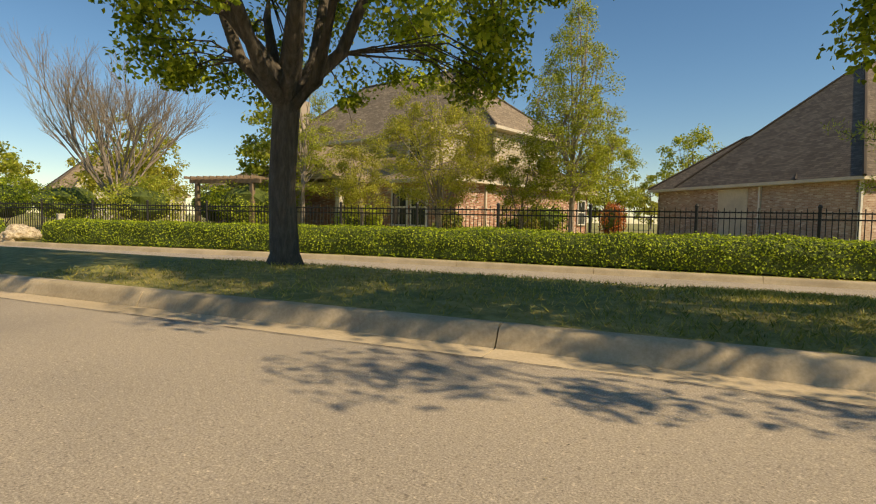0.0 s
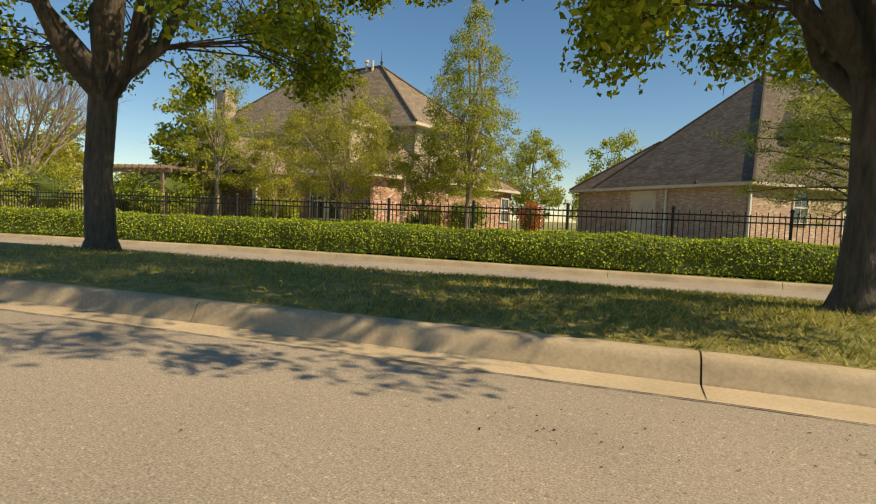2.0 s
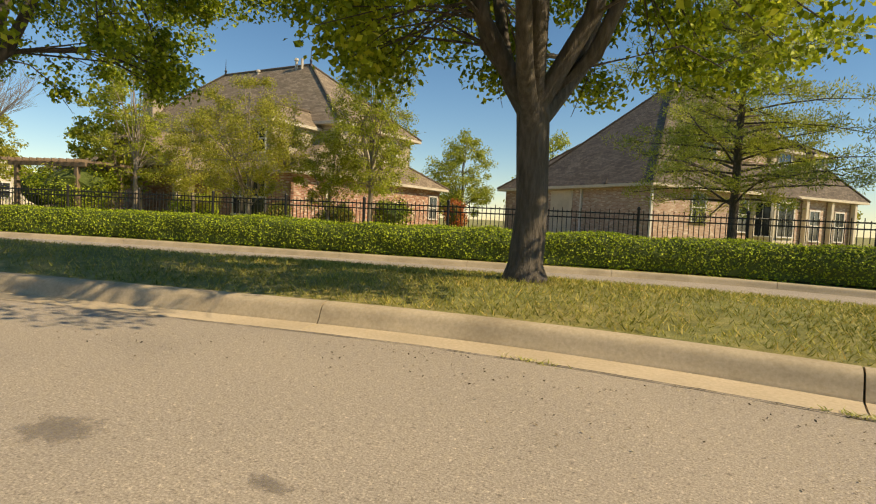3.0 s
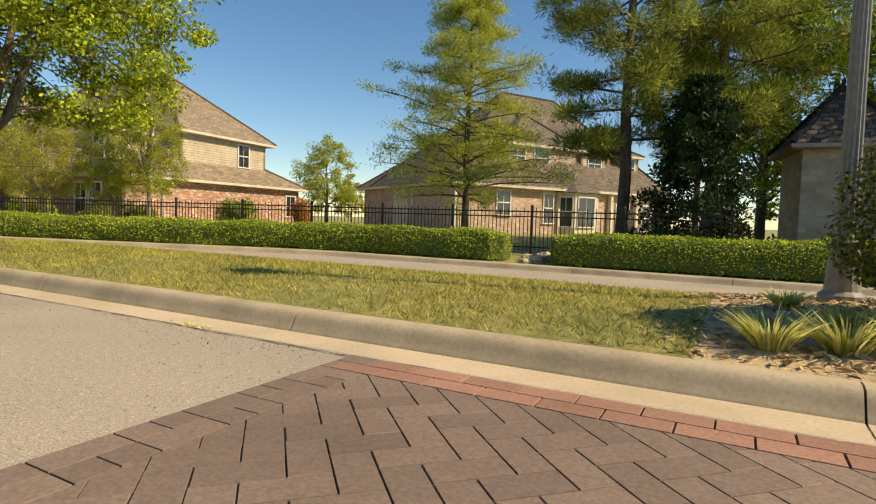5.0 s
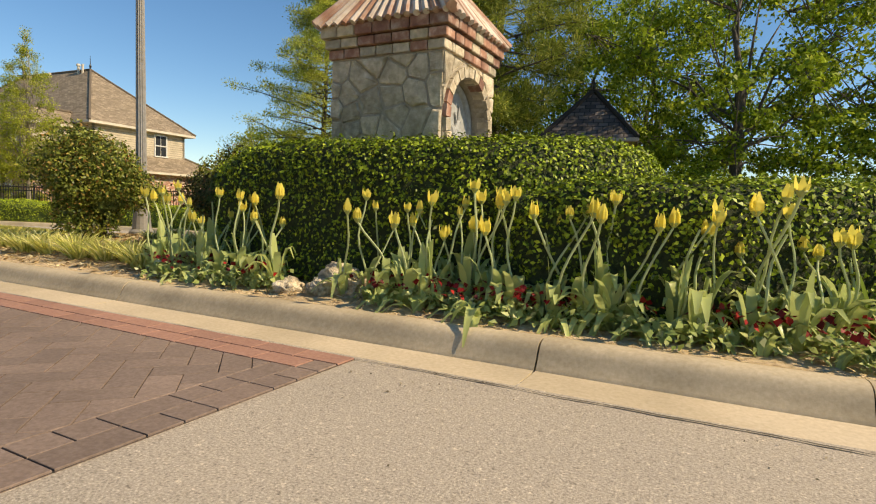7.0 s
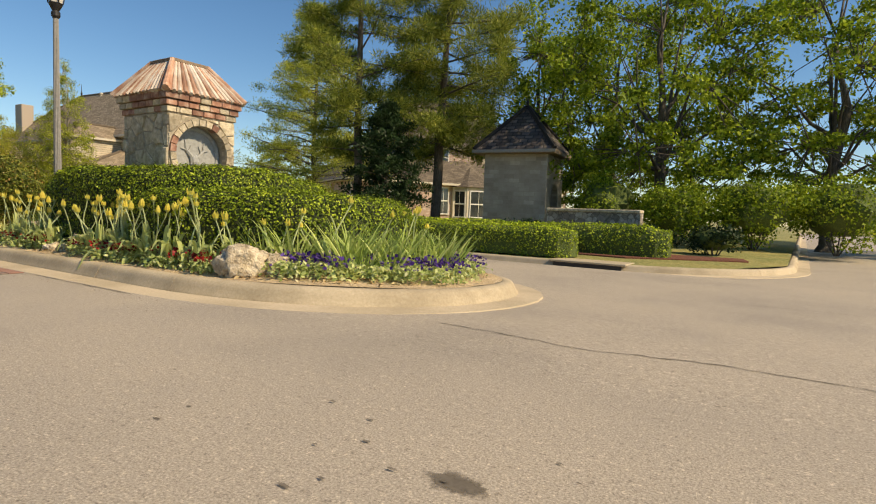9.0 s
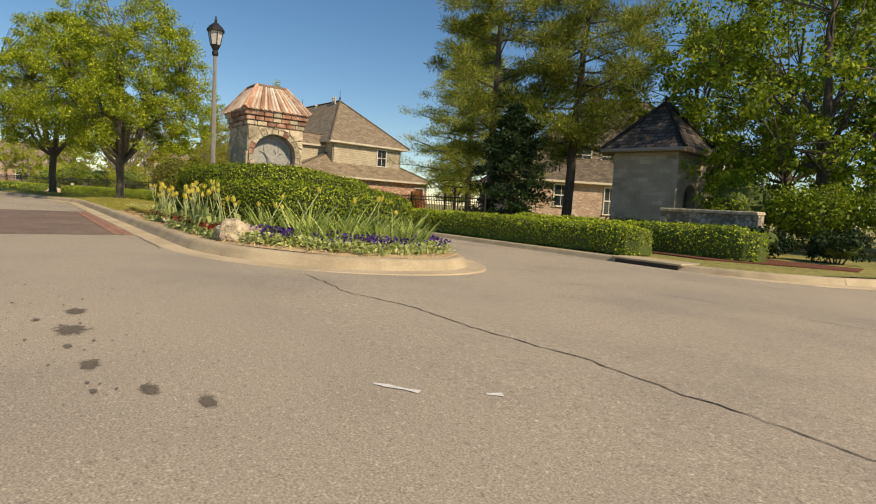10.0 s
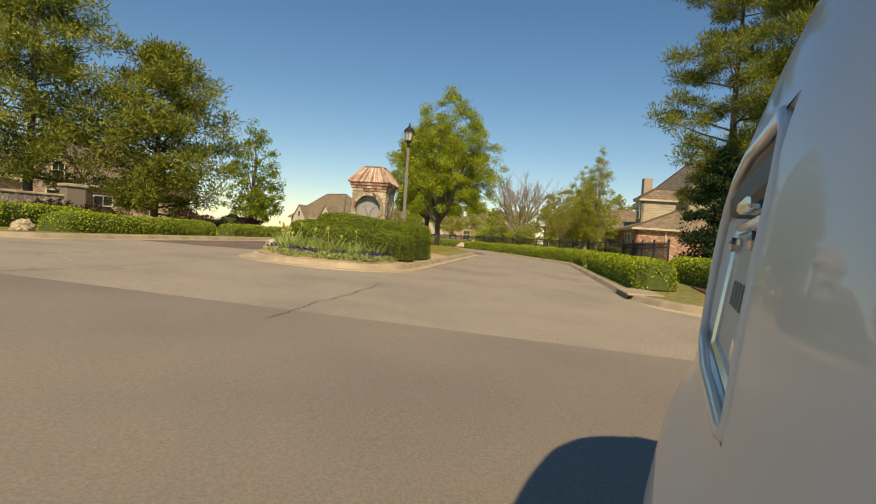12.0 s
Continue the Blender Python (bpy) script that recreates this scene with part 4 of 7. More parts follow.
def house_pale():
    h = thing("house", "pale pink brick house with brown shingle roof and bay window", "house", pose(-15.9, 31.6, 0, 0, 0, -30.5))
    walls(h, [(0, 0), (0, 20), (-14.1, 20), (-14.1, 0)], -0.6, 3.05, M_BRICKPALE)
    hip(h, -14.6, -3.0, -0.5, 9.5, 3.08, 6.6, (-11.2, -6.5), M_SHINGLEDARK)
    roof = hip(h, -11.9, 0.5, -0.52, 20.5, 3.1, 10.6, (7.6, 12.8), M_SHINGLEDARK, axis="y")
    window(h, wallframe(0.02, 3.7, 1.15, 0), 1.05, 1.6)
    window(h, wallframe(0.02, 7.6, 0.7, 0), 0.8, 2.0)
    # upper storey: a wide brick dormer and two with siding, each under its own hip
    for y0, y1, top, m in ((4.4, 11.2, 8.6, M_BRICKPALE), (11.7, 14.4, 7.6, M_SIDING), (16.0, 18.0, 7.3, M_SIDING)):
        walls(h, [(-1.1, y0), (-1.1, y1), (-6, y1), (-6, y0)], 3.6, 6.1, m, "dormer_wall")
        hip(h, -7.5, -0.75, y0 - 0.3, y1 + 0.3, 6.12, top, (-6.5, -3.2), M_SHINGLEDARK)
        window(h, wallframe(-1.08, (y0 + y1) / 2, 4.55, 0), 1.3 if y1 - y0 > 2.5 else 0.9, 1.35)
    window(h, wallframe(-1.08, 5.6, 4.65, 0), 1.3, 1.2)
    # bay with three tall panes
    walls(h, [(0, 8.4), (0.9, 9.3), (0.9, 11.4), (0, 12.3)], -0.5, 2.85, M_CREAM, "bay_wall")
    window(h, wallframe(0.92, 10.35, 0.5, 0), 1.5, 2.0)
    window(h, wallframe(0.45, 8.85, 0.5, -45), 0.85, 2.0)
    g = Geo()
    for a, b in (((0, 8.1), (1.15, 9.15)), ((1.15, 9.15), (1.15, 11.55)), ((1.15, 11.55), (0, 12.6))):
        g.panel([(*a, 2.87), (*b, 2.87), (-0.6, 10.35, 4.6)])
    part("bay_roof", g, M_SHINGLEDARK, h)
    for y in (13.6, 16.4, 19.2):
        part("porch_post", Geo().box(0.05, 0.35, y - 0.15, y + 0.15, -0.4, 2.9, 0.02), M_CREAM, h)
    window(h, wallframe(0.02, 14.9, 0.3, 0), 1.0, 1.9)
    window(h, wallframe(0.02, 17.8, 0.3, 0), 1.0, 1.9)
    part("wall_panel", Geo().box(-8.6, -6.4, -0.03, -0.003, -0.5, 2.85), M_CREAM, h)
    part("downspout", Geo().box(0.02, 0.14, -0.15, -0.02, -0.4, 3.0), M_WHITE, h)
    part("downspout", Geo().box(-5.6, -5.48, -0.12, -0.003, -0.4, 2.95), M_WHITE, h)
    return h


def house_far(x, y, turn, wall_mat, label, w=15.0, d=11.0, eave=3.0, top=7.6, gables=2):
    h = thing("house", label, "house", pose(x, y, 0, 0, 0, turn))
    walls(h, [(0, 0), (w, 0), (w, d), (0, d)], -0.7, eave, wall_mat)
    roof = hip(h, -0.5, w + 0.5, -0.5, d + 0.5, eave, top, (w * 0.32, w * 0.68), M_SHINGLE)
    for i in range(gables):
        cx = w * (0.25 + 0.5 * i)
        g = Geo()
        g.panel([(cx - 1.9, -1.2, -0.6), (cx + 1.9, -1.2, -0.6), (cx + 1.9, -1.2, eave), (cx, -1.2, eave + 2.6), (cx - 1.9, -1.2, eave)])
        for s in (-1, 1):
            g.panel([(cx + s * 1.9, -1.2, -0.6), (cx + s * 1.9, 0.5, -0.6), (cx + s * 1.9, 0.5, eave), (cx + s * 1.9, -1.2, eave)])
        part("gable_bay", g, wall_mat, h)
        g = Geo()
        for s in (-1, 1):
            g.panel([(cx + s * 2.2, -1.45, eave - 0.35), (cx, -1.45, eave + 2.75), (cx, 4.5, eave + 2.75), (cx + s * 2.2, 4.5, eave - 0.35)])
        part("gable_roof", g, M_SHINGLE, h)
        window(h, wallframe(cx, -1.22, 0.7, -90), 1.3, 1.6)
        window(h, wallframe(cx, -1.22, eave + 0.3, -90), 0.7, 1.0)
    window(h, wallframe(w * 0.5, -0.02, 0.7, -90), 1.3, 1.5)
    g = Geo().box(w * 0.5 + 1.1, w * 0.5 + 2.0, -0.06, 0.0, -0.5, 1.75)
    part("door", g, M_TIMBER, h)
    part("chimney", Geo().box(w * 0.72, w * 0.72 + 1.1, d * 0.6, d * 0.6 + 0.9, 4, top + 0.7, 0.03), wall_mat, h)
    return h


house_brick()
house_pale()
house_far(-95, -42, 64, M_CREAM, "cream stucco house with brown roof and two front gables", 16, 11, 3.0, 8.6)
house_far(-92, -20, 66, M_CREAM, "cream stone house with pointed gables and brown roof", 15, 11, 3.0, 7.9)
house_far(-86, 16, 82, M_CREAM, "cream house with dormer gables", 14, 11, 3.0, 7.6)
house_far(-12, -27, 150, M_BRICKPALE, "pale stone house with porch behind the pines", 14, 11, 3.0, 7.0, 1)
house_far(-92, -6, 80, M_BRICKPALE, "small brick house far down the street", 15, 11, 2.9, 6.6)


# ---- gatehouse, garden wall, fence ----
def gatehouse(x, y, turn, label):
    g = thing("gatehouse", label, "gatehouse", pose(x, y, 0, 0, 0, turn))
    w, d, h = 2.55, 2.75, 3.3
    # four walls; the east one holds an arch
    part("wall", Geo().box(0, w, 0, 0.35, -0.4, h), M_ASHLAR, g)
    part("wall", Geo().box(0, w, d - 0.35, d, -0.4, h), M_ASHLAR, g)
    part("wall", Geo().box(0, 0.35, 0.352, d - 0.352, -0.4, h), M_ASHLAR, g)
    a = Geo()
    n, r, zc, yc = 12, 0.6, 1.45, d / 2
    arc = [(yc + r * math.cos(math.pi * i / n), zc + r * math.sin(math.pi * i / n)) for i in range(n + 1)]
    for X in (w - 0.35, w):
        a.panel([(X, 0.352, -0.4), (X, yc - r, -0.4), (X, yc - r, h), (X, 0.352, h)])
        a.panel([(X, yc + r, -0.4), (X, d - 0.352, -0.4), (X, d - 0.352, h), (X, yc + r, h)])
        for (p, q), (s, t) in zip(arc, arc[1:]):
            a.panel([(X, p, q), (X, s, t), (X, s, h), (X, p, h)])
    for (p, q), (s, t) in zip([(yc + r, -0.4)] + arc, arc + [(yc - r, -0.4)]):
        a.panel([(w - 0.35, p, q), (w, p, q), (w, s, t), (w - 0.35, s, t)])
    part("arch_wall", a, M_ASHLAR, g)
    roof = hip(g, -0.35, w + 0.35, -0.35, d + 0.35, h + 0.02, 5.2, (w / 2 - 0.05, w / 2 + 0.05), M_SLATE, fascia=M_TIMBER)
    part("finial", Geo().lathe([(0.10, 0), (0.04, 0.1), (0.07, 0.22), (0.01, 0.4)], 8, (w / 2, d / 2, 5.18)), M_BLACK, roof)
    part("eave_gutter", Geo().box(-0.4, w + 0.4, -0.42, -0.352, h - 0.12, h, 0.01), M_POLE, g)
    return g


def stone_wallmat():
    m, nt, b = shader("coursed grey stone", 0.9)
    uv = nt.nodes.new("ShaderNodeTexCoord").outputs["UV"]
    v = node(nt, "ShaderNodeTexVoronoi", Scale=5.5)
    v.feature = "DISTANCE_TO_EDGE"
    c = node(nt, "ShaderNodeTexVoronoi", Scale=5.5)
    n = node(nt, "ShaderNodeTexNoise", Scale=9.0, Detail=5.0)
    for t in (v, c, n):
        nt.links.new(uv, t.inputs["Vector"])
    col = ramp(nt, c.outputs["Color"], G3((0.24, 0.20, 0.16), (0.34, 0.295, 0.24), (0.46, 0.41, 0.35)))
    col = blend(nt, "MULTIPLY", 1.0, col, ramp(nt, n.outputs["Fac"], [(0.3, (0.7,) * 3), (0.7, (1.2,) * 3)]))
    edge = ramp(nt, v.outputs["Distance"], [(0.0, (0.45, 0.43, 0.4)), (0.06, (1, 1, 1))])
    nt.links.new(blend(nt, "MULTIPLY", 1.0, col, edge), b.inputs["Base Color"])
    bp = node(nt, "ShaderNodeBump", Strength=0.8, Distance=0.04)
    nt.links.new(edge, bp.inputs["Height"])
    nt.links.new(bp.outputs[0], b.inputs["Normal"])
    return m


M_STONEWALL = stone_wallmat()
M_ASHLAR = brickwork("pale coursed limestone", [(0.30, 0.265, 0.215), (0.40, 0.36, 0.30), (0.35, 0.315, 0.255), (0.48, 0.44, 0.375)], (0.33, 0.295, 0.24), 0.42, 0.17, 0.008, [(0.3, (0.68, 0.66, 0.64)), (0.7, (1.15,) * 3)])
gatehouse(1.32, 20.3, 8, "small stone gatehouse with dark slate hip roof and arched opening")
wall_n = thing("garden_wall", "low brown stone garden wall with capped pier", "wall", pose(5.7, 17.6, 0, 0, 0, 0))
part("wall", Geo().box(-0.6, 2.4, 0.2, 0.55, -0.4, 0.95), M_STONEWALL, wall_n)
part("coping", Geo().box(-0.6, 2.4, 0.13, 0.62, 0.95, 1.05, 0.02), M_STONE, wall_n)
wall_s = thing("garden_wall", "low stone garden wall with capped piers", "wall", pose(-1.0, -10.8, 0, 0, 0, -28))
part("wall", Geo().box(0.3, 7.0, 0.2, 0.55, -0.2, 1.45), M_STONEWALL, wall_s)
part("coping", Geo().box(0.3, 7.0, 0.13, 0.62, 1.45, 1.55, 0.02), M_STONE, wall_s)
for px in (0.0, 3.4, 7.0):
    part("pier", Geo().box(px - 0.4, px + 0.4, 0.0, 0.8, -0.2, 1.9, 0.03), M_STONEWALL, wall_s)
    part("pier_cap", Geo().box(px - 0.48, px + 0.48, -0.08, 0.88, 1.9, 2.05, 0.03), M_STONE, wall_s)


def fence(name, label, line, z0, top, spacing=2.45):
    f = thing(name, label, "fence")
    pts = resample(line, spacing)
    g = Geo()
    rods = [Geo().box(-0.009, 0.009, -0.009, 0.009, z0 + 0.05, top + q).mesh("picket", M_BLACK) for q in (0.0, 0.06)]
    for p in pts:
        part("post", Geo().box(p.x - 0.032, p.x + 0.032, p.y - 0.032, p.y + 0.032, z0 - 0.3, top + 0.07, 0.006).lathe([(0.045, 0), (0.05, 0.03), (0.02, 0.08)], 8, (p.x, p.y, top + 0.07)), M_BLACK, f)
    for a, b in zip(pts, pts[1:]):
        d = (b - a).normalized()
        m = Matrix.Translation((a.x, a.y, 0)) @ Matrix.Rotation(math.atan2(d.y, d.x), 4, "Z")
        for z in (z0 + 0.14, top - 0.2, top - 0.06):
            part("rail", Geo().box(0.03, spacing - 0.03, -0.016, 0.016, z, z + 0.034, 0, m), M_BLACK, f)
        k = 21
        for i in range(1, k):
            x = spacing * i / k
            if a.x > -34:
                part("picket", rods[i % 2], M_BLACK, f).matrix_basis = m @ Matrix.Translation((x, 0, 0))
            else:
                g.box(x - 0.009, x + 0.009, -0.009, 0.009, z0 + 0.05, top + (0.06 if i % 2 else 0.0), 0, m)
    if g.v:
        tagged(part("pickets", g, M_BLACK, f), kind="stuff")
    return f


fence("iron_fence", "black iron picket fence behind the hedge", [(x, 15.1 + bend(x)) for x in steps(-62, 0.6, 0.6)], -0.1, 1.08)


# ---- hedges ----
def at_verge(p):
    return -0.2


hedge("hedge", "clipped bright green hedge along the far kerb", [(x, 13.05 + bend(x)) for x in steps(-34.2, -5.0, 0.25)], 0.95, at_verge, 0.72, 1200, 0.049, M_HEDGE, 11, soft=0.55, lump=0.2)
hedge("hedge", "clipped green hedge farther down the street", [(x, 13.05 + bend(x)) for x in steps(-62, -36.2, 0.5)], 0.95, at_verge, 0.72, 220, 0.10, M_HEDGE, 12, soft=0.55, lump=0.2)
hedge("hedge", "clipped green hedge ending in a rounded corner", [(x, 13.05) for x in steps(-4.0, 7.9, 0.25)], 1.0, at_verge, 0.72, 1200, 0.049, M_HEDGE, 13, soft=0.5, lump=0.12)
hedge("hedge", "second clipped hedge row by the gatehouse", [(x, 15.2 - 0.02 * x) for x in steps(1.0, 9.6, 0.25)], 0.9, at_verge, 0.78, 650, 0.065, M_HEDGE, 14, soft=0.5, lump=0.12)
hedge("hedge", "clipped green hedge on the opposite verge", [(x, -3.75) for x in steps(-0.9, 7.4, 0.3)], 1.1, lambda p: 0.14, 0.62, 900, 0.055, M_HEDGE, 15, soft=0.5, lump=0.15)
hedge("hedge", "clipped hedge turning the corner by the wall", [(x, -6.6 + 0.12 * (x - 6)) for x in steps(2.0, 10.2, 0.3)], 1.0, lambda p: 0.14, 0.8, 520, 0.07, M_HEDGE, 16, soft=0.5, lump=0.15)
hedge("hedge", "clipped green hedge running on down the opposite verge", [(x, -3.6 + bend(x)) for x in steps(-40, -1.6, 0.3)], 1.0, lambda p: 0.14, 0.55, 420, 0.075, M_HEDGE, 19, soft=0.5, lump=0.15)
TALL = [(3.3, 4.22), (4.5, 4.1), (5.7, 4.2), (6.15, 4.6), (6.25, 5.2), (6.1, 5.9), (5.6, 6.35), (4.5, 6.45), (3.3, 6.4)]
# Small foot share thins the low leaves and bares the shade-coloured core.
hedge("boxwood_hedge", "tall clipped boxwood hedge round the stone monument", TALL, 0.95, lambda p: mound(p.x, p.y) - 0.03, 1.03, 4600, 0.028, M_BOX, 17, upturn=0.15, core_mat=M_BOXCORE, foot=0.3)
LOW = [(5.9, 3.95), (6.9, 4.0), (7.55, 4.35), (7.85, 5.1), (7.6, 5.9), (7.0, 6.3), (5.9, 6.55)]
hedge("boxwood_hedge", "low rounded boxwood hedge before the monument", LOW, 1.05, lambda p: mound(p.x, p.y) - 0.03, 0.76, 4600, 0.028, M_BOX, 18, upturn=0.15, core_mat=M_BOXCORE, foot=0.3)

# ---- trees ----
PEAR = [(0.235, 1.4), (0.29, 2.5), (0.42, 3.05), (0.60, 2.8), (0.75, 2.15), (0.9, 1.15), (1.0, 0.2)]
tree("pear_tree", "ornamental pear tree with dense green crown on the grassy median", -18.45, 2.58, 0.15, 9.2, 0.155, 1.85, [(a + 0.03 * (1 - a), r * 1.16) for a, r in PEAR], M_PEAR, 98000, 0.076, 21, vase=True, limbs=8, shift=(0.4, 0.35), clumps=420, clump_r=0.42, group="median trees", twigs=1)
tree("pear_tree", "ornamental pear tree with pale lit trunk on the median", -11.22, 4.6, 0.17, 9.2, 0.15, 1.42, [(a, r * 1.12) for a, r in PEAR], M_PEAR, 98000, 0.076, 22, vase=True, limbs=9, shift=(0.1, 0.35), clumps=430, clump_r=0.42, group="median trees", twigs=1)
CONE = [(0.14, 3.0), (0.2, 4.4), (0.45, 3.7), (0.7, 2.4), (0.9, 1.0), (1.0, 0.25)]
conifer("bald_cypress", "feathery light green bald cypress behind the fence", -11.2, 23.2, -0.1, 12.2, 0.17, 1.7, CONE, M_CYPRESS, 92000, 0.12, 0.036, 23, branches=135, tuft_r=0.5, flat=0.55, rise=0.2, sag=0.15, sprays=5)
PINE = [(0.2, 2.4), (0.35, 3.3), (0.55, 3.3), (0.75, 2.6), (0.92, 1.5), (1.0, 0.5)]
conifer("pine_tree", "tall dark pine with sparse needle clumps", -3.4, 18.0, -0.1, 14.0, 0.19, 3.0, PINE, M_PINE, 68000, 0.23, 0.028, 24, branches=50, tuft_r=0.42, flat=0.7, rise=0.08, sag=0.05, group="pines")
conifer("pine_tree", "tall pine with dense olive needle clumps beside the gatehouse", -1.2, 20.6, -0.1, 14.5, 0.22, 3.4, PINE, M_PINE, 90000, 0.24, 0.03, 25, branches=64, tuft_r=0.52, flat=0.75, rise=0.08, sag=0.05, lean=(0.5, 0), group="pines")
shade = tree("shade_tree", "broad deep green deciduous tree behind the gatehouse", 7.2, 24.5, -0.1, 12.5, 0.22, 2.8, [(0.08, 3.0), (0.18, 4.8), (0.5, 5.4), (0.75, 4.4), (0.92, 2.4), (1, 0.4)], M_SHADE, 27000, 0.17, 26, limbs=14, clumps=230, clump_r=0.8, squash=0.45, twigs=1)
tree("shade_tree", "tall green tree behind the gatehouse roof", 0.5, 27.5, -0.1, 12.0, 0.2, 2.8, [(0.2, 2.5), (0.35, 4.0), (0.6, 4.2), (0.85, 2.6), (1, 0.4)], M_SHADE, 16000, 0.17, 27, limbs=12, clumps=110, clump_r=0.85)
conifer("evergreen_tree", "tall dark conical evergreen behind the hedge", -1.3, 17.3, -0.15, 5.0, 0.09, 0.12, [(0, 1.8), (0.25, 1.75), (0.6, 1.3), (0.85, 0.7), (1, 0.15)], M_DARKLEAF, 24000, 0.13, 0.06, 28, branches=90, tuft_r=0.22, flat=0.8, rise=0.15, sag=0.25, sprays=4)
tree("crape_myrtle", "multi-branched tree in thin olive spring leaf before the brick house", -25.4, 12.9, -0.1, 5.4, 0.09, 0.9, [(0.25, 1.0), (0.45, 2.3), (0.7, 2.4), (0.9, 1.4), (1, 0.3)], M_OLIVE, 34000, 0.062, 29, limbs=14, clumps=170, clump_r=0.36, bark=M_BARKPALE, twigs=1)
tree("spring_tree", "slender tree in sparse yellow-green spring leaf", -21.6, 14.9, -0.1, 8.2, 0.085, 1.8, [(0.2, 1.3), (0.34, 1.75), (0.6, 1.3), (0.85, 0.6), (1, 0.1)], M_SPRING, 30000, 0.065, 30, limbs=26, clumps=330, clump_r=0.3, squash=0.8, bark=M_BARKPALE, twigs=1)
tree("crape_myrtle", "low multi-stemmed tree in fresh leaf by the brick wall", -23.2, 14.6, -0.1, 3.6, 0.05, 0.6, [(0.25, 0.7), (0.5, 1.3), (0.8, 1.1), (1, 0.3)], M_SPRING, 10000, 0.062, 31, limbs=9, clumps=70, clump_r=0.3, bark=M_BARKPALE, twigs=1)
tree("birch_tree", "pale-trunked birch with few leaves behind the fence", -36.5, 15.0, -0.1, 9.0, 0.10, 2.2, [(0.25, 1.2), (0.45, 2.0), (0.7, 1.5), (0.9, 0.7), (1, 0.1)], M_SPRING, 12000, 0.075, 32, limbs=16, clumps=90, clump_r=0.4, bark=M_BARKPALE, twigs=2)
tree("spring_tree", "rounded small tree in yellow-green leaf near the porch", -32.5, 15.5, -0.1, 5.0, 0.08, 1.0, [(0.2, 1.2), (0.5, 2.0), (0.8, 1.5), (1, 0.3)], M_OLIVE, 14000, 0.075, 33, limbs=10, clumps=80, clump_r=0.45, bark=M_BARKPALE)


def bare_tree(x, y, z, h, seed):
    """Short trunk, fanning limbs that fork again and again into fine upright twigs."""
    rng = random.Random(seed)
    t = thing("bare_tree", "large bare-branched tree with fan of pale twigs", "tree", pose(x, y, z))
    part("trunk", Geo().tube([(0, 0, -0.1), (0, 0, 0.2), (0.03, 0, 1.3)], [0.26, 0.2, 0.17], 10), M_BARKPALE, t, smooth=True)
    fine = Geo()

    def grow(geo, p, d, length, r, level):
        q = p + d * length * 0.5 + Vector((rng.gauss(0, 0.03), rng.gauss(0, 0.03), 0)) * length
        e = q + (d + Vector((0, 0, 0.12))).normalized() * length * 0.5
        geo.tube([p, q, e], [r, r * 0.8, r * 0.6], 5 if level < 2 else 3, False)
        if level == 4:
            return
        for k in range(4 if level else 5):
            s = rng.uniform(0.35, 1.0)
            side = Vector((rng.gauss(0, 1), rng.gauss(0, 1), rng.gauss(0.2, 0.6))).normalized()
            nd = (d * 1.0 + side * 0.48 + Vector((0, 0, 0.16))).normalized()
            a_ = p.lerp(q, s * 2) if s < 0.5 else q.lerp(e, s * 2 - 1)
            grow(fine if level else geo, a_, nd, length * rng.uniform(0.5, 0.72), r * 0.52, level + 1)
    for i in range(9):
        a = 2 * math.pi * i / 9 + rng.uniform(-0.2, 0.2)
        tilt = rng.uniform(0.25, 1.0)
        limb = Geo()
        grow(limb, Vector((0.03, 0, rng.uniform(1.0, 1.4))), Vector((math.cos(a) * tilt, math.sin(a) * tilt, 1.0)).normalized(), h * 0.40, 0.075, 0)
        part("limb", limb, M_BARKPALE, t)
    tagged(part("branchwork", fine, M_BARKPALE, t), kind="stuff")
    return t


bare_tree(-43.5, 8.9, -0.1, 9.8, 34)
tree("spring_tree", "round yellow-green tree between the two houses", -31.6, 38.2, -0.2, 7.6, 0.14, 1.5, [(0.18, 1.5), (0.4, 2.9), (0.65, 2.8), (0.88, 1.6), (1, 0.3)], M_SPRING, 14000, 0.15, 35, limbs=10, clumps=110, clump_r=0.65)
tree("spring_tree", "light green tree behind the pale brick house", -33, 60, -0.2, 11.5, 0.16, 2.0, [(0.2, 2.0), (0.45, 3.6), (0.7, 3.2), (0.9, 1.6), (1, 0.3)], M_SPRING, 6000, 0.27, 36, limbs=10, clumps=100, clump_r=0.8)
conifer("pine_tree", "dense round pine on the opposite verge", -6.5, -10.5, 0.2, 9.8, 0.2, 0.8, [(0.06, 3.2), (0.3, 4.2), (0.6, 3.8), (0.85, 2.4), (1, 0.5)], M_PINE2, 54000, 0.26, 0.06, 37, branches=78, tuft_r=0.7, flat=0.75, rise=0.15, group="pines")
conifer("pine_tree", "tall pine on the opposite verge beside the wall", -2.5, -14.5, 0.2, 12.5, 0.22, 2.2, [(0.15, 3.0), (0.35, 3.9), (0.6, 3.5), (0.85, 2.1), (1, 0.5)], M_PINE2, 42000, 0.26, 0.06, 38, branches=66, tuft_r=0.75, flat=0.75, rise=0.15, group="pines")
conifer("pine_tree", "tall pine standing before the pale stone house", 3.0, -18.5, 0.2, 13.0, 0.22, 2.6, [(0.2, 3.0), (0.4, 3.7), (0.6, 3.4), (0.85, 2.1), (1, 0.5)], M_PINE2, 28000, 0.26, 0.055, 39, branches=56, tuft_r=0.75, flat=0.75, rise=0.15, group="pines")
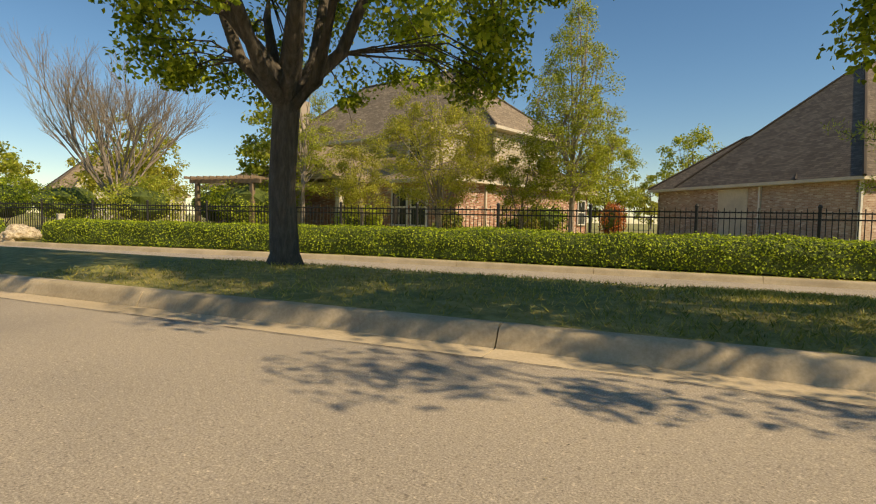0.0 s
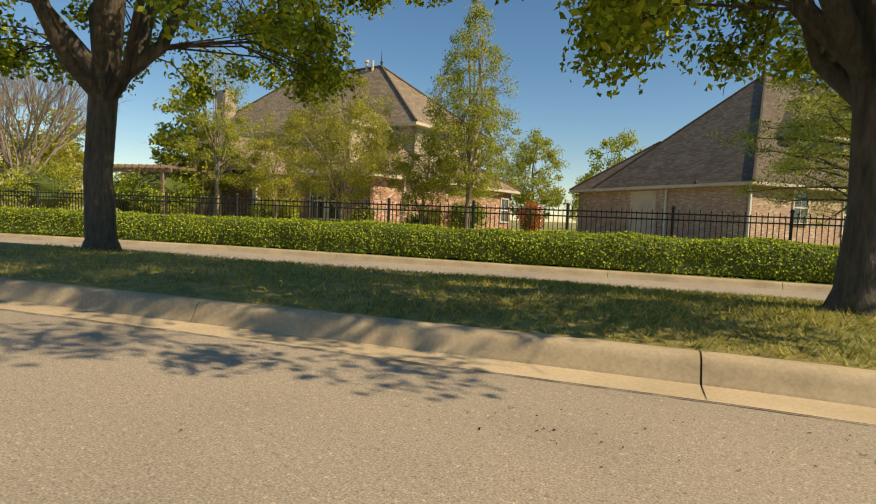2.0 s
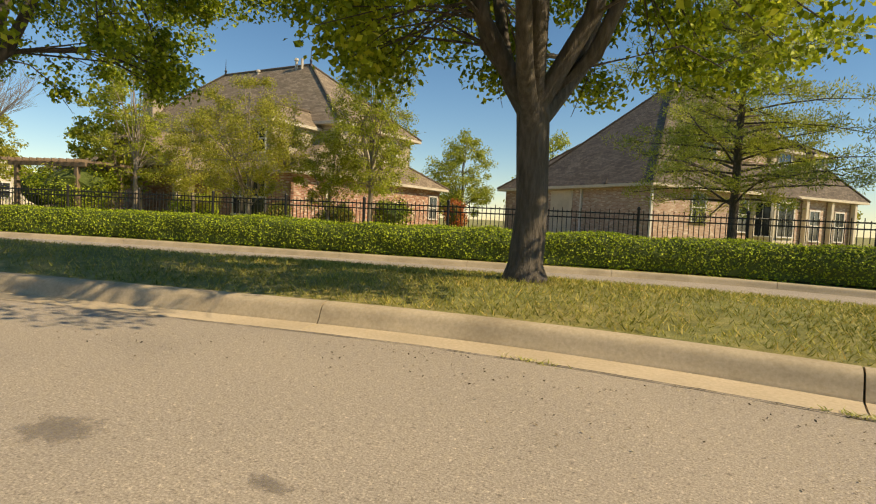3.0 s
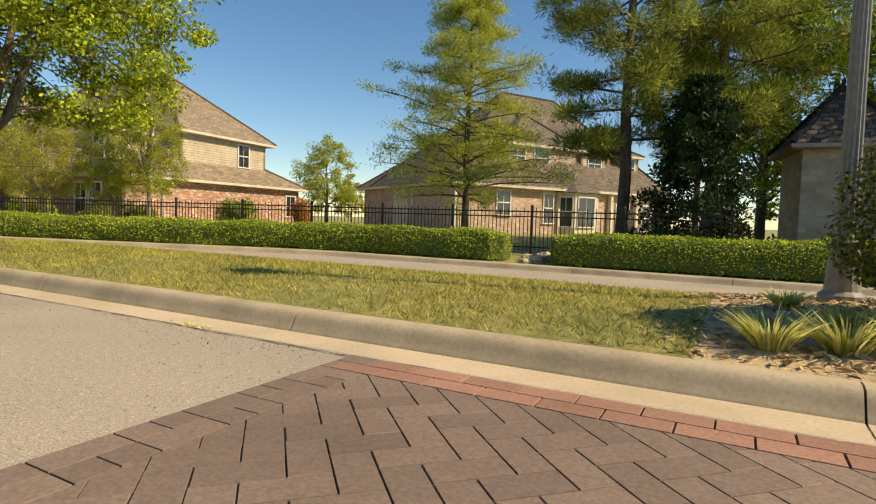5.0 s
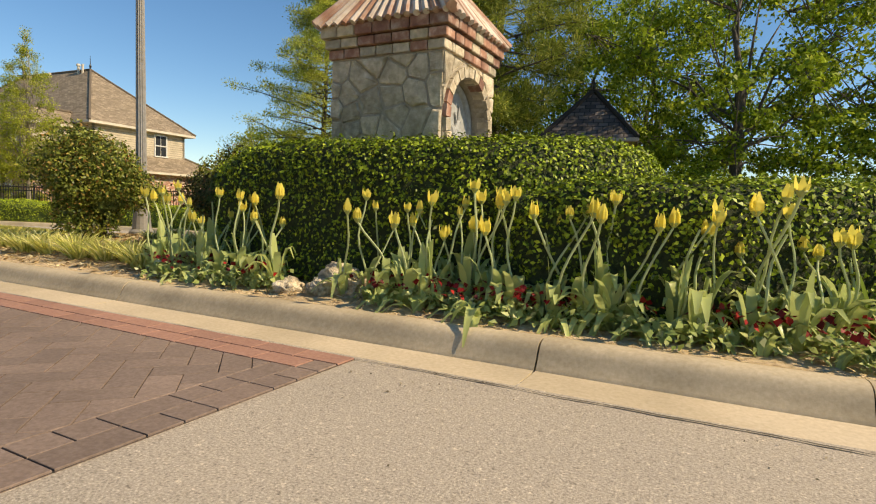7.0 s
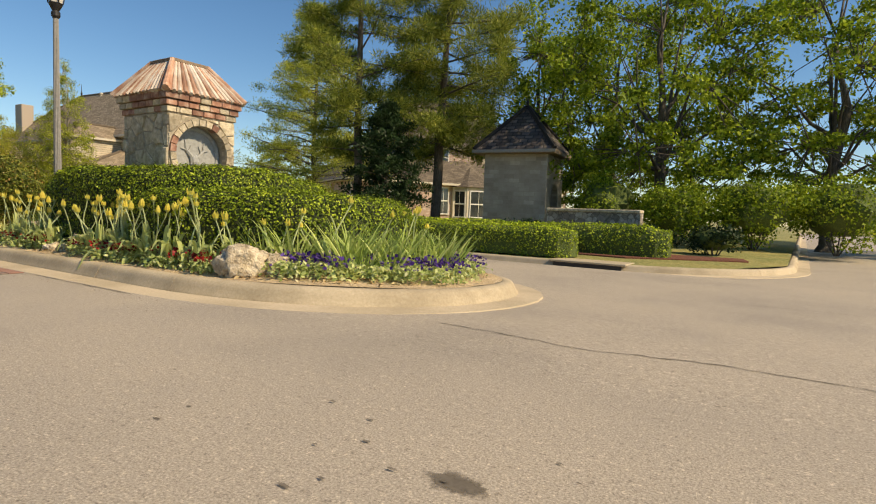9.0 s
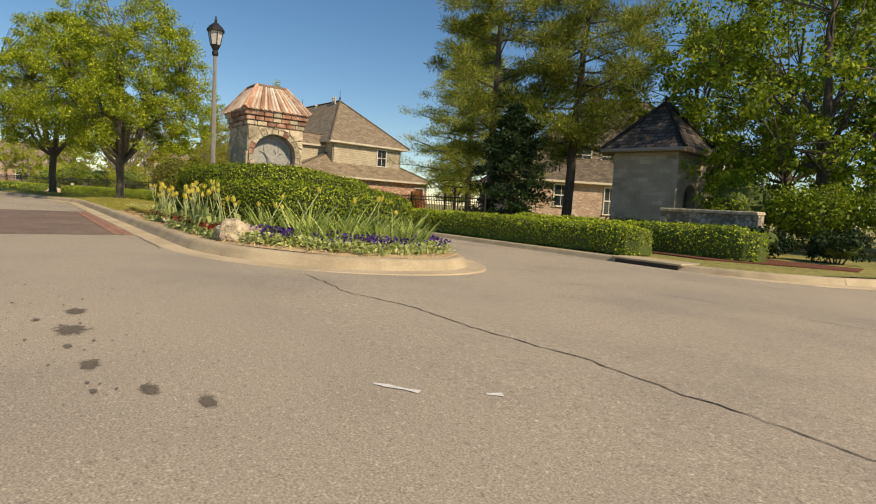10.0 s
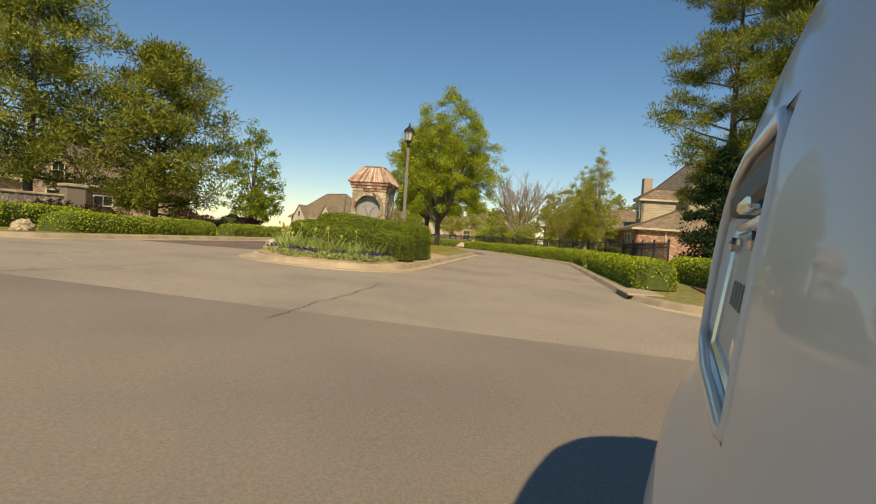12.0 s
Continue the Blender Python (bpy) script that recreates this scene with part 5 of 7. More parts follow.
tree("shade_tree", "upright green tree beside the street", -19.0, -11.3, 0.2, 9.0, 0.14, 1.2, [(0.1, 1.6), (0.25, 2.5), (0.55, 2.2), (0.8, 1.2), (1, 0.2)], M_SHADE, 11000, 0.15, 40, limbs=12, clumps=150, clump_r=0.5)
for i, (x, y, h, r, m) in enumerate([(-39.5, 15.5, 8.4, 2.3, M_SPRING), (-46, 20, 7, 2.6, M_OLIVE), (-52, 12, 7.5, 3.0, M_OLIVE), (-60, 6, 6.5, 3.2, M_SPRING), (-58, 16, 8, 3, M_OLIVE), (-70, 2, 7, 3.5, M_SPRING), (-78, -4, 6, 3, M_OLIVE), (-62, -7, 6.5, 2.6, M_SPRINGDEEP), (-80, -14, 8, 3.4, M_OLIVE)]):
    tree("spring_tree", "distant tree in thin spring leaf down the street", x, y, -0.2, h, 0.12, 1.4, [(0.2, r * 0.6), (0.45, r), (0.7, r * 0.85), (0.9, r * 0.4), (1, 0.2)], m, 4500, 0.22, 50 + i, limbs=10, clumps=80, clump_r=0.6, bark=M_BARKPALE, group="far trees", twigs=1)

for x, y, turn, s in [(13, 27, 70, 0.95), (20, 30, 140, 1.0), (3.4, 31, 300, 1.0)]:
    copy_thing(shade, pose(x, y, -0.15, 0, 0, turn)).scale = (s, s, s)
far_tree = tree("spring_tree", "hazy olive tree on the skyline", -100, 8, -0.3, 8.5, 0.15, 1.6, [(0.1, 2.4), (0.4, 3.8), (0.7, 3.0), (1, 0.4)], M_OLIVE, 2200, 0.46, 91, limbs=6, clumps=50, clump_r=0.8, group="skyline trees")
for i in range(28):
    a = radians(20 + 9.1 * i)
    d = 96 + 14 * ((i * 37) % 7) / 7
    copy_thing(far_tree, pose(d * math.cos(a), d * math.sin(a) + 6, -0.3, 0, 0, 47 * i))

# ---- shrubs ----
shrub("photinia_bush", "rounded photinia bush with red tips at the lamp post", 0.95, 4.3, mound(0.95, 4.3), 0.68, 0.6, 1.2, M_SHRUB, 26000, 0.034, 61, lumps=30)
shrub("photinia_bush", "photinia bush with red-brown tips behind the lamp", 1.95, 5.5, mound(1.9, 5.5), 0.62, 0.6, 1.08, M_SHRUB, 20000, 0.034, 62, lumps=26)
shrub("barberry_bush", "low dark reddish shrub beside the boxwood", 2.72, 4.75, mound(2.7, 4.75), 0.58, 0.6, 1.0, M_BARBERRY, 12000, 0.032, 63)
shrub("round_bush", "round green bush at the brick wall", -30.0, 27.0, -0.3, 1.35, 1.35, 2.1, M_BOX, 3200, 0.12, 64)
shrub("round_bush", "clipped yellow-green bush by the porch", -34.0, 16.6, -0.2, 1.5, 1.2, 1.6, M_HEDGE, 3000, 0.12, 65)
shrub("red_shrub", "rust-red spring shrub against the brick house", -27.6, 30.5, -0.3, 0.9, 0.9, 2.3, M_REDSHRUB, 2200, 0.12, 66)
for i, (x, y, r, h, m) in enumerate([(-24.6, 16.4, 0.8, 1.2, M_SHRUB), (-28.5, 17, 0.9, 1.2, M_SHRUB), (-38.5, 13.2, 2.2, 3.0, M_SPRINGDEEP), (-41, 9.2, 2.0, 2.6, M_SPRING), (-43, 14, 2.4, 2.8, M_HEDGE), (-46, 7.4, 2.3, 2.7, M_SPRINGDEEP), (-49.5, 5.2, 2.4, 2.8, M_HEDGE), (-55, 4, 2.4, 2.4, M_HEDGE)]):
    shrub("garden_shrub", "loose green garden shrub behind the fence", x, y, -0.2, r, r, h, m, 5200, 0.10, 70 + i)
for i, (x, y) in enumerate([(7.2, 17.2), (5.2, 15.9), (8.6, 16.9), (10.2, 17.4)]):
    shrub("dark_shrub", "dark shrub before the stone wall", x, y, -0.2, 0.8, 0.7, 0.9, M_DARKLEAF, 1800, 0.09, 80 + i)
for i, (x, y, r, h) in enumerate([(6.2, 20.8, 1.5, 2.6), (8.6, 20.4, 1.4, 2.2), (10.9, 21.2, 1.6, 2.5), (13.2, 22.5, 1.8, 2.6)]):
    shrub("garden_shrub", "loose deep green shrub behind the stone wall", x, y, -0.1, r, r, h, M_SHADE, 6000, 0.10, 110 + i)
for i, (x, y) in enumerate([(-9, -7.5), (-12, -8.5), (-5, -7.2), (-15, -9.8), (-1.5, -9.6), (2.2, -8.6), (-21, -12.5)]):
    shrub("dark_shrub", "dark purple-leaved shrub on the opposite verge", x, y, 0.16, 1.2, 1.0, 1.1, M_PURPLE, 2000, 0.11, 90 + i)


# ---- monument ----
def clip(poly, nx, ny, d):
    """Keeps the part of a polygon where nx*x + ny*y <= d."""
    out = []
    for i, p in enumerate(poly):
        q = poly[(i + 1) % len(poly)]
        a, b = nx * p[0] + ny * p[1] - d, nx * q[0] + ny * q[1] - d
        if a <= 0:
            out.append(p)
        if (a < 0) != (b < 0) and abs(a - b) > 1e-9:
            t = a / (a - b)
            out.append((p[0] + (q[0] - p[0]) * t, p[1] + (q[1] - p[1]) * t))
    return out


def rubble(w, h, n, rng, keep=None):
    """Polygons of a random stone face w by h, with a joint between them."""
    seeds = []
    tries = 0
    gap = 0.78 * math.sqrt(w * h / n)
    while len(seeds) < n and tries < 4000:
        tries += 1
        p = (rng.uniform(0, w), rng.uniform(0, h))
        if all(math.hypot((p[0] - q[0]), (p[1] - q[1]) * 1.35) > gap for q in seeds):
            seeds.append(p)
    out = []
    for i, p in enumerate(seeds):
        poly = [(0, 0), (w, 0), (w, h), (0, h)]
        for j, q in enumerate(seeds):
            if i != j and poly:
                dx, dy = q[0] - p[0], q[1] - p[1]
                L = math.hypot(dx, dy)
                poly = clip(poly, dx / L, dy / L, ((q[0] ** 2 + q[1] ** 2 - p[0] ** 2 - p[1] ** 2) / 2) / L - 0.009)
        if keep and poly:
            cx, cy, r = keep
            dx, dy = p[0] - cx, p[1] - cy
            L = math.hypot(dx, dy)
            if L < r * 0.75:
                continue
            poly = clip(poly, -dx / L, -dy / L, -((cx + dx / L * r) * dx / L + (cy + dy / L * r) * dy / L))
        if len(poly) > 2:
            out.append(poly)
    return out


def stone_piece(poly, depth, rng):
    """One stone: rough pillow of the polygon, z outward."""
    g = Geo()
    n = len(poly)
    cx, cy = sum(p[0] for p in poly) / n, sum(p[1] for p in poly) / n
    for s, z in ((1.0, -0.03), (0.985, depth * 0.55), (0.86, depth)):
        g.v += [(cx + (p[0] - cx) * s, cy + (p[1] - cy) * s, z + (rng.uniform(-0.007, 0.009) if z > 0 else 0)) for p in poly]
    g.v.append((cx + rng.uniform(-0.02, 0.02), cy + rng.uniform(-0.02, 0.02), depth + rng.uniform(0.0, 0.014)))
    for r in range(2):
        for i in range(n):
            j = (i + 1) % n
            g.f.append((r * n + i, r * n + j, (r + 1) * n + j, (r + 1) * n + i))
    for i in range(n):
        g.f.append((2 * n + i, 2 * n + (i + 1) % n, 3 * n))
    g.u = [None] * len(g.f)
    return g


def monument(x0, x1, y0, y1, zb, zt):
    rng = random.Random(5)
    t = thing("stone_monument", "square rubble stone pillar with round medallion and rusty ribbed roof", "monument", pose(0, 0, 0))
    w, d, h = x1 - x0, y1 - y0, zt - zb
    cy, cz, R = (y0 + y1) / 2 - 0.02, 1.46, 0.40
    c = Geo()
    c.box(x0, x1 - 0.26, y0, y1, zb - 0.1, zt + 0.28)
    # front slab with a round hole
    n = 32
    ring = [(cy + R * math.cos(2 * math.pi * i / n), cz + R * math.sin(2 * math.pi * i / n)) for i in range(n)]

    def edge(a):
        ca, sa = math.cos(a), math.sin(a)
        k = min((y1 - cy if ca > 0 else cy - y0) / max(abs(ca), 1e-6), (zt + 0.28 - cz if sa > 0 else cz - zb + 0.1) / max(abs(sa), 1e-6))
        return (cy + ca * k, cz + sa * k)
    rim = [edge(2 * math.pi * i / n) for i in range(n)]
    for i in range(n):
        j = (i + 1) % n
        c.face([(x1, *ring[i]), (x1, *rim[i]), (x1, *rim[j]), (x1, *ring[j])])
        c.face([(x1, *ring[i]), (x1, *ring[j]), (x1 - 0.25, *ring[j]), (x1 - 0.25, *ring[i])])
    for q in ((y0, 1), (y1, -1)):
        c.face([(x1 - 0.26, q[0], zb - 0.1), (x1, q[0], zb - 0.1), (x1, q[0], zt + 0.28), (x1 - 0.26, q[0], zt + 0.28)])
    part("mortar_core", c, M_MORTAR, t)
    faces = [(w, Matrix.Translation((x0, y0, zb)) @ Matrix.Rotation(radians(90), 4, "X"), None, 52),
             (d, Matrix.Translation((x1, y0, zb)) @ Matrix.Rotation(radians(90), 4, "Z") @ Matrix.Rotation(radians(90), 4, "X"), (cy - y0, cz - zb, R + 0.095), 52),
             (w, Matrix.Translation((x1, y1, zb)) @ Matrix.Rotation(radians(180), 4, "Z") @ Matrix.Rotation(radians(90), 4, "X"), None, 30),
             (d, Matrix.Translation((x0, y1, zb)) @ Matrix.Rotation(radians(-90), 4, "Z") @ Matrix.Rotation(radians(90), 4, "X"), None, 30)]
    for fw, m, keep, cnt in faces:
        for poly in rubble(fw, h - 0.02, cnt, rng, keep):
            ob = part("stone", stone_piece(poly, rng.uniform(0.004, 0.032), rng), M_STONE, t)
            ob.matrix_basis = m
    # ring of brick and stone round the hole
    k = 26
    for i in range(k):
        a0, a1 = 2 * math.pi * (i + 0.06) / k, 2 * math.pi * (i + 0.94) / k
        g = Geo()
        q = [(cy + r * math.cos(a), cz + r * math.sin(a)) for r, a in ((R, a0), (R + 0.085, a0), (R + 0.085, a1), (R, a1))]
        X0, X1 = x1 - 0.08, x1 + 0.03 + rng.uniform(0, 0.012)
        g.face([(X1, *p) for p in q])
        for u in range(4):
            v = (u + 1) % 4
            g.face([(X0, *q[u]), (X0, *q[v]), (X1, *q[v]), (X1, *q[u])])
        part("arch_brick", g, M_BRICKPC if i in (4, 11, 12, 19, 23) else M_STONE, t)
    # medallion with raised rim, branching relief and worn lettering bars
    M = Matrix.Translation((x1 - 0.17, cy, cz)) @ Matrix.Rotation(radians(90), 4, "Y")
    disc = part("medallion", Geo().lathe([(0.0, -0.05), (0.395, -0.05), (0.395, 0.03), (0.37, 0.045), (0.345, 0.03), (0.335, 0.008), (0.0, 0.008)], 36), M_MEDAL, t, "grey cast medallion with branching relief")
    disc.matrix_basis = M
    rel = Geo()
    for s in (-1, 1):
        rel.tube([(0.20, 0.02 * s, 0.012), (0.03, 0.05 * s, 0.03), (-0.06, 0.13 * s, 0.02), (-0.20, 0.15 * s, 0.016)], [0.05, 0.035, 0.018, 0.008], 6)
        rel.tube([(-0.03, 0.10 * s, 0.02), (-0.13, 0.06 * s, 0.018)], [0.016, 0.006], 5)
        rel.tube([(-0.06, 0.13 * s, 0.02), (-0.08, 0.22 * s, 0.016)], [0.016, 0.006], 5)
    rel.tube([(0.26, 0.0, 0.012), (0.1, 0.0, 0.03), (0.0, 0.0, 0.02)], [0.06, 0.065, 0.03], 8)
    part("relief", rel, M_MEDAL, disc)
    for i in range(7):
        a = radians(-33 + 11 * i)
        bar = Geo().box(-0.02, 0.02, -0.015, 0.015, 0.0, 0.018, 0.003, Matrix.Rotation(a, 4, "Z") @ Matrix.Translation((0.285, 0, 0)))
        part("letter_bar", bar, M_MEDAL, disc)
    # brick cornice in three courses
    for z, o, hh in ((zt, 0.03, 0.075), (zt + 0.085, 0.055, 0.075), (zt + 0.17, 0.085, 0.09)):
        for ax in (0, 1):
            L = (w if ax == 0 else d) + 2 * o
            cnt = round(L / 0.17)
            for side in (0, 1):
                for i in range(cnt):
                    a, b = L * i / cnt + 0.005 - o, L * (i + 1) / cnt - 0.005 - o
                    if ax == 0:
                        yy = (y0 - o, y0 + 0.1) if side == 0 else (y1 - 0.1, y1 + o)
                        g = Geo().box(x0 + a, x0 + b, *yy, z, z + hh, 0.006)
                    else:
                        a, b = max(a, -o + 0.105 + o) if i == 0 else a, b
                        xx = (x0 - o, x0 + 0.1) if side == 0 else (x1 - 0.1, x1 + o)
                        lo, hi = max(y0 + a, y0 + 0.103), min(y0 + b, y1 - 0.103)
                        if hi - lo < 0.02:
                            continue
                        g = Geo().box(*xx, lo, hi, z, z + hh, 0.006)
                    part("cornice_brick", g, M_BRICKPC if rng.random() < 0.72 else M_STONE, t)
    # roof: four sloping faces of ribs up to a flat cap
    ze, zr, o = zt + 0.265, zt + 0.75, 0.115
    ex0, ex1, ey0, ey1 = x0 - o, x1 + o, y0 - o, y1 + o
    tx0, tx1, ty0, ty1 = x0 + w * 0.27, x1 - w * 0.27, y0 + d * 0.23, y1 - d * 0.23
    roof = part("roof_deck", Geo().face([(ex0, ey0, ze), (ex1, ey0, ze), (tx1, ty0, zr), (tx0, ty0, zr)]).face([(ex1, ey0, ze), (ex1, ey1, ze), (tx1, ty1, zr), (tx1, ty0, zr)]).face([(ex1, ey1, ze), (ex0, ey1, ze), (tx0, ty1, zr), (tx1, ty1, zr)]).face([(ex0, ey1, ze), (ex0, ey0, ze), (tx0, ty0, zr), (tx0, ty1, zr)]).face([(ex0, ey0, ze), (ex1, ey0, ze), (ex1, ey1, ze), (ex0, ey1, ze)]), M_RIB, t)
    sides = [((ex0, ey0), (ex1, ey0), (tx0, ty0), (tx1, ty0)), ((ex1, ey0), (ex1, ey1), (tx1, ty0), (tx1, ty1)), ((ex1, ey1), (ex0, ey1), (tx1, ty1), (tx0, ty1)), ((ex0, ey1), (ex0, ey0), (tx0, ty1), (tx0, ty0))]
    for a, b, p, q in sides:
        a, b, p, q = (Vector((*a, ze)), Vector((*b, ze)), Vector((*p, zr)), Vector((*q, zr)))
        for i in range(15):
            s = (i + 0.5) / 15
            u, v = a.lerp(b, s), p.lerp(q, s)
            up = (b - a).cross(v - u).normalized()
            part("roof_rib", Geo().tube([u - up * 0.004, u.lerp(v, 0.5) + up * 0.006, v + up * 0.004], [0.030, 0.026, 0.018], 8), M_RIB if (i * 7) % 5 < 2 else M_RIBPALE, roof)
        for u, v in ((a, p),):
            part("hip_rib", Geo().tube([u + Vector((0, 0, 0.015)), v + Vector((0, 0, 0.02))], [0.045, 0.035], 8), M_RIB, roof)
    part("roof_cap", Geo().box(tx0 - 0.03, tx1 + 0.03, ty0 - 0.03, ty1 + 0.03, zr - 0.01, zr + 0.045, 0.012), M_TIMBER, t)
    return t


monument(3.96, 5.05, 4.60, 5.62, 0.12, 1.99)


# ---- street lamp ----
def street_lamp(x, y, z):
    t = thing("street_lamp", "grey fluted street lamp post with black lantern", "street lamp", pose(x, y, z))
    part("base", Geo().lathe([(0.15, -0.05), (0.15, 0.05), (0.115, 0.08), (0.10, 0.28), (0.085, 0.40), (0.09, 0.43), (0.072, 0.50)], 16), M_POLE, t, smooth=False)
    n = 14
    g = Geo()
    rings = []
    for zz, r in ((0.48, 0.068), (1.5, 0.060), (2.6, 0.052), (3.85, 0.044)):
        rings.append(len(g.v))
        for k in range(2 * n):
            a = math.pi * k / n
            q = r * (1.0 if k % 2 else 0.86)
            g.v.append((q * math.cos(a), q * math.sin(a), zz))
    for a, b in zip(rings, rings[1:]):
        for k in range(2 * n):
            g.f.append((a + k, a + (k + 1) % (2 * n), b + (k + 1) % (2 * n), b + k))
    g.u = [None] * len(g.f)
    part("pole", g, M_POLE, t)
    part("collar", Geo().lathe([(0.05, 3.82), (0.075, 3.86), (0.075, 3.92), (0.055, 3.95), (0.10, 4.04), (0.115, 4.07)], 14), M_BLACK, t)
    lan = part("lantern", Geo().lathe([(0.105, 4.06), (0.12, 4.075), (0.12, 4.09)], 6), M_BLACK, t)
    for k in range(6):
        a = math.pi * k / 3
        part("lantern_bar", Geo().tube([(0.115 * math.cos(a), 0.115 * math.sin(a), 4.08), (0.185 * math.cos(a), 0.185 * math.sin(a), 4.42)], [0.011, 0.011], 6), M_BLACK, lan)
    part("lamp_glass", Geo().lathe([(0.102, 4.09), (0.170, 4.41)], 6), M_LAMPGLASS, lan)
    part("lantern_cap", Geo().lathe([(0.215, 4.41), (0.215, 4.44), (0.15, 4.53), (0.07, 4.60), (0.03, 4.64), (0.035, 4.68), (0.012, 4.78)], 12), M_BLACK, lan)
    return t


street_lamp(0.48, 5.19, mound(0.48, 5.19))


# ---- rocks ----
def rock(x, y, z, sx, sy, sz, seed, label="pale pitted limestone boulder in the flower bed"):
    bm = bmesh.new()
    bmesh.ops.create_icosphere(bm, subdivisions=4, radius=1.0)
    off = Vector((seed * 3.7, seed * 1.3, 0))
    for v in bm.verts:
        p = v.co.copy()
        pit = max(0.0, noise.noise(p * 5.0 + off * 2) - 0.12)
        s = 1 + 0.30 * noise.noise(p * 1.5 + off) + 0.18 * noise.noise(p * 3.6 + off) - 0.16 * abs(noise.noise(p * 8.0 + off)) - 0.45 * pit
        v.co = Vector((p.x * sx, p.y * sy, max(p.z, -0.5) * sz)) * s
    me = bpy.data.meshes.new("rock")
    bm.to_mesh(me)
    bm.free()
    me.polygons.foreach_set("use_smooth", [True] * len(me.polygons))
    me.materials.append(M_ROCK)
    ob = new("rock", me)
    ob.matrix_basis = pose(x, y, z + sz * 0.35, 0, 0, seed * 40)
    return tagged(ob, label, "rock", "limestone rocks")


rock(8.02, 3.5, mound(8.0, 3.5), 0.235, 0.19, 0.2, 1)
rock(8.22, 3.72, mound(8.2, 3.7), 0.14, 0.13, 0.15, 2)
for i, (x, y, s) in enumerate([(4.82, 3.62, 0.17), (4.98, 3.55, 0.13), (5.12, 3.62, 0.10), (4.56, 3.42, 0.09), (4.78, 3.48, 0.10)]):
    rock(x, y, mound(x, y) - 0.01, s * 1.2, s * 0.9, s * 0.85, 3 + i)
for i, (x, y, s) in enumerate([(-4.45, 13.0, 0.22), (-4.7, 13.3, 0.18), (-4.35, 13.5, 0.25), (-4.6, 12.7, 0.12)]):
    rock(x, y, -0.2, s * 1.2, s, s * 0.7, 12 + i, "pale limestone rock in the gap of the hedge")
rock(-35.3, 3.3, -0.2, 0.8, 0.5, 0.35, 17, "pale flat boulder at the end of the hedge")
rock(8.1, -3.8, 0.15, 0.3, 0.26, 0.26, 18, "white boulder at the foot of the corner hedge")

# ---- planting in the median bed ----
RNG = np.random.default_rng(77)


def liriope(x, y, r, seed):
    rng = np.random.default_rng(seed)
    z = mound(x, y)
    t = thing("liriope_clump", "clump of yellow-green variegated liriope along the kerb", "plant", pose(x, y, z), "liriope edging")
    n = 230
    a = rng.uniform(0, 2 * math.pi, n)
    q = np.sqrt(rng.uniform(0, 1, n)) * r * 0.32
    P = np.stack([q * np.cos(a), q * np.sin(a), np.full(n, -0.01)], 1)
    D = np.stack([np.cos(a) * rng.uniform(0.1, 0.75, n), np.sin(a) * rng.uniform(0.1, 0.75, n), np.ones(n)], 1)
    part("blade_tuft", blades("blade_tuft", P, D, r * 0.95, 0.018, M_LIRIOPE, rng, 0.28, 4), M_LIRIOPE, t)
    return t


for i, x in enumerate([-0.02, 0.3, 0.58, 1.12, 1.42, 1.72, 1.98, 2.3, 2.56, 2.86]):
    liriope(x, 3.6 + 0.05 * ((i * 7) % 3 - 1), 0.25, 100 + i)
for i, (x, y) in enumerate([(0.35, 4.1), (1.6, 4.55), (2.3, 4.5), (1.35, 5.0), (2.05, 4.75), (0.1, 4.6)]):
    liriope(x, y, 0.15, 120 + i)


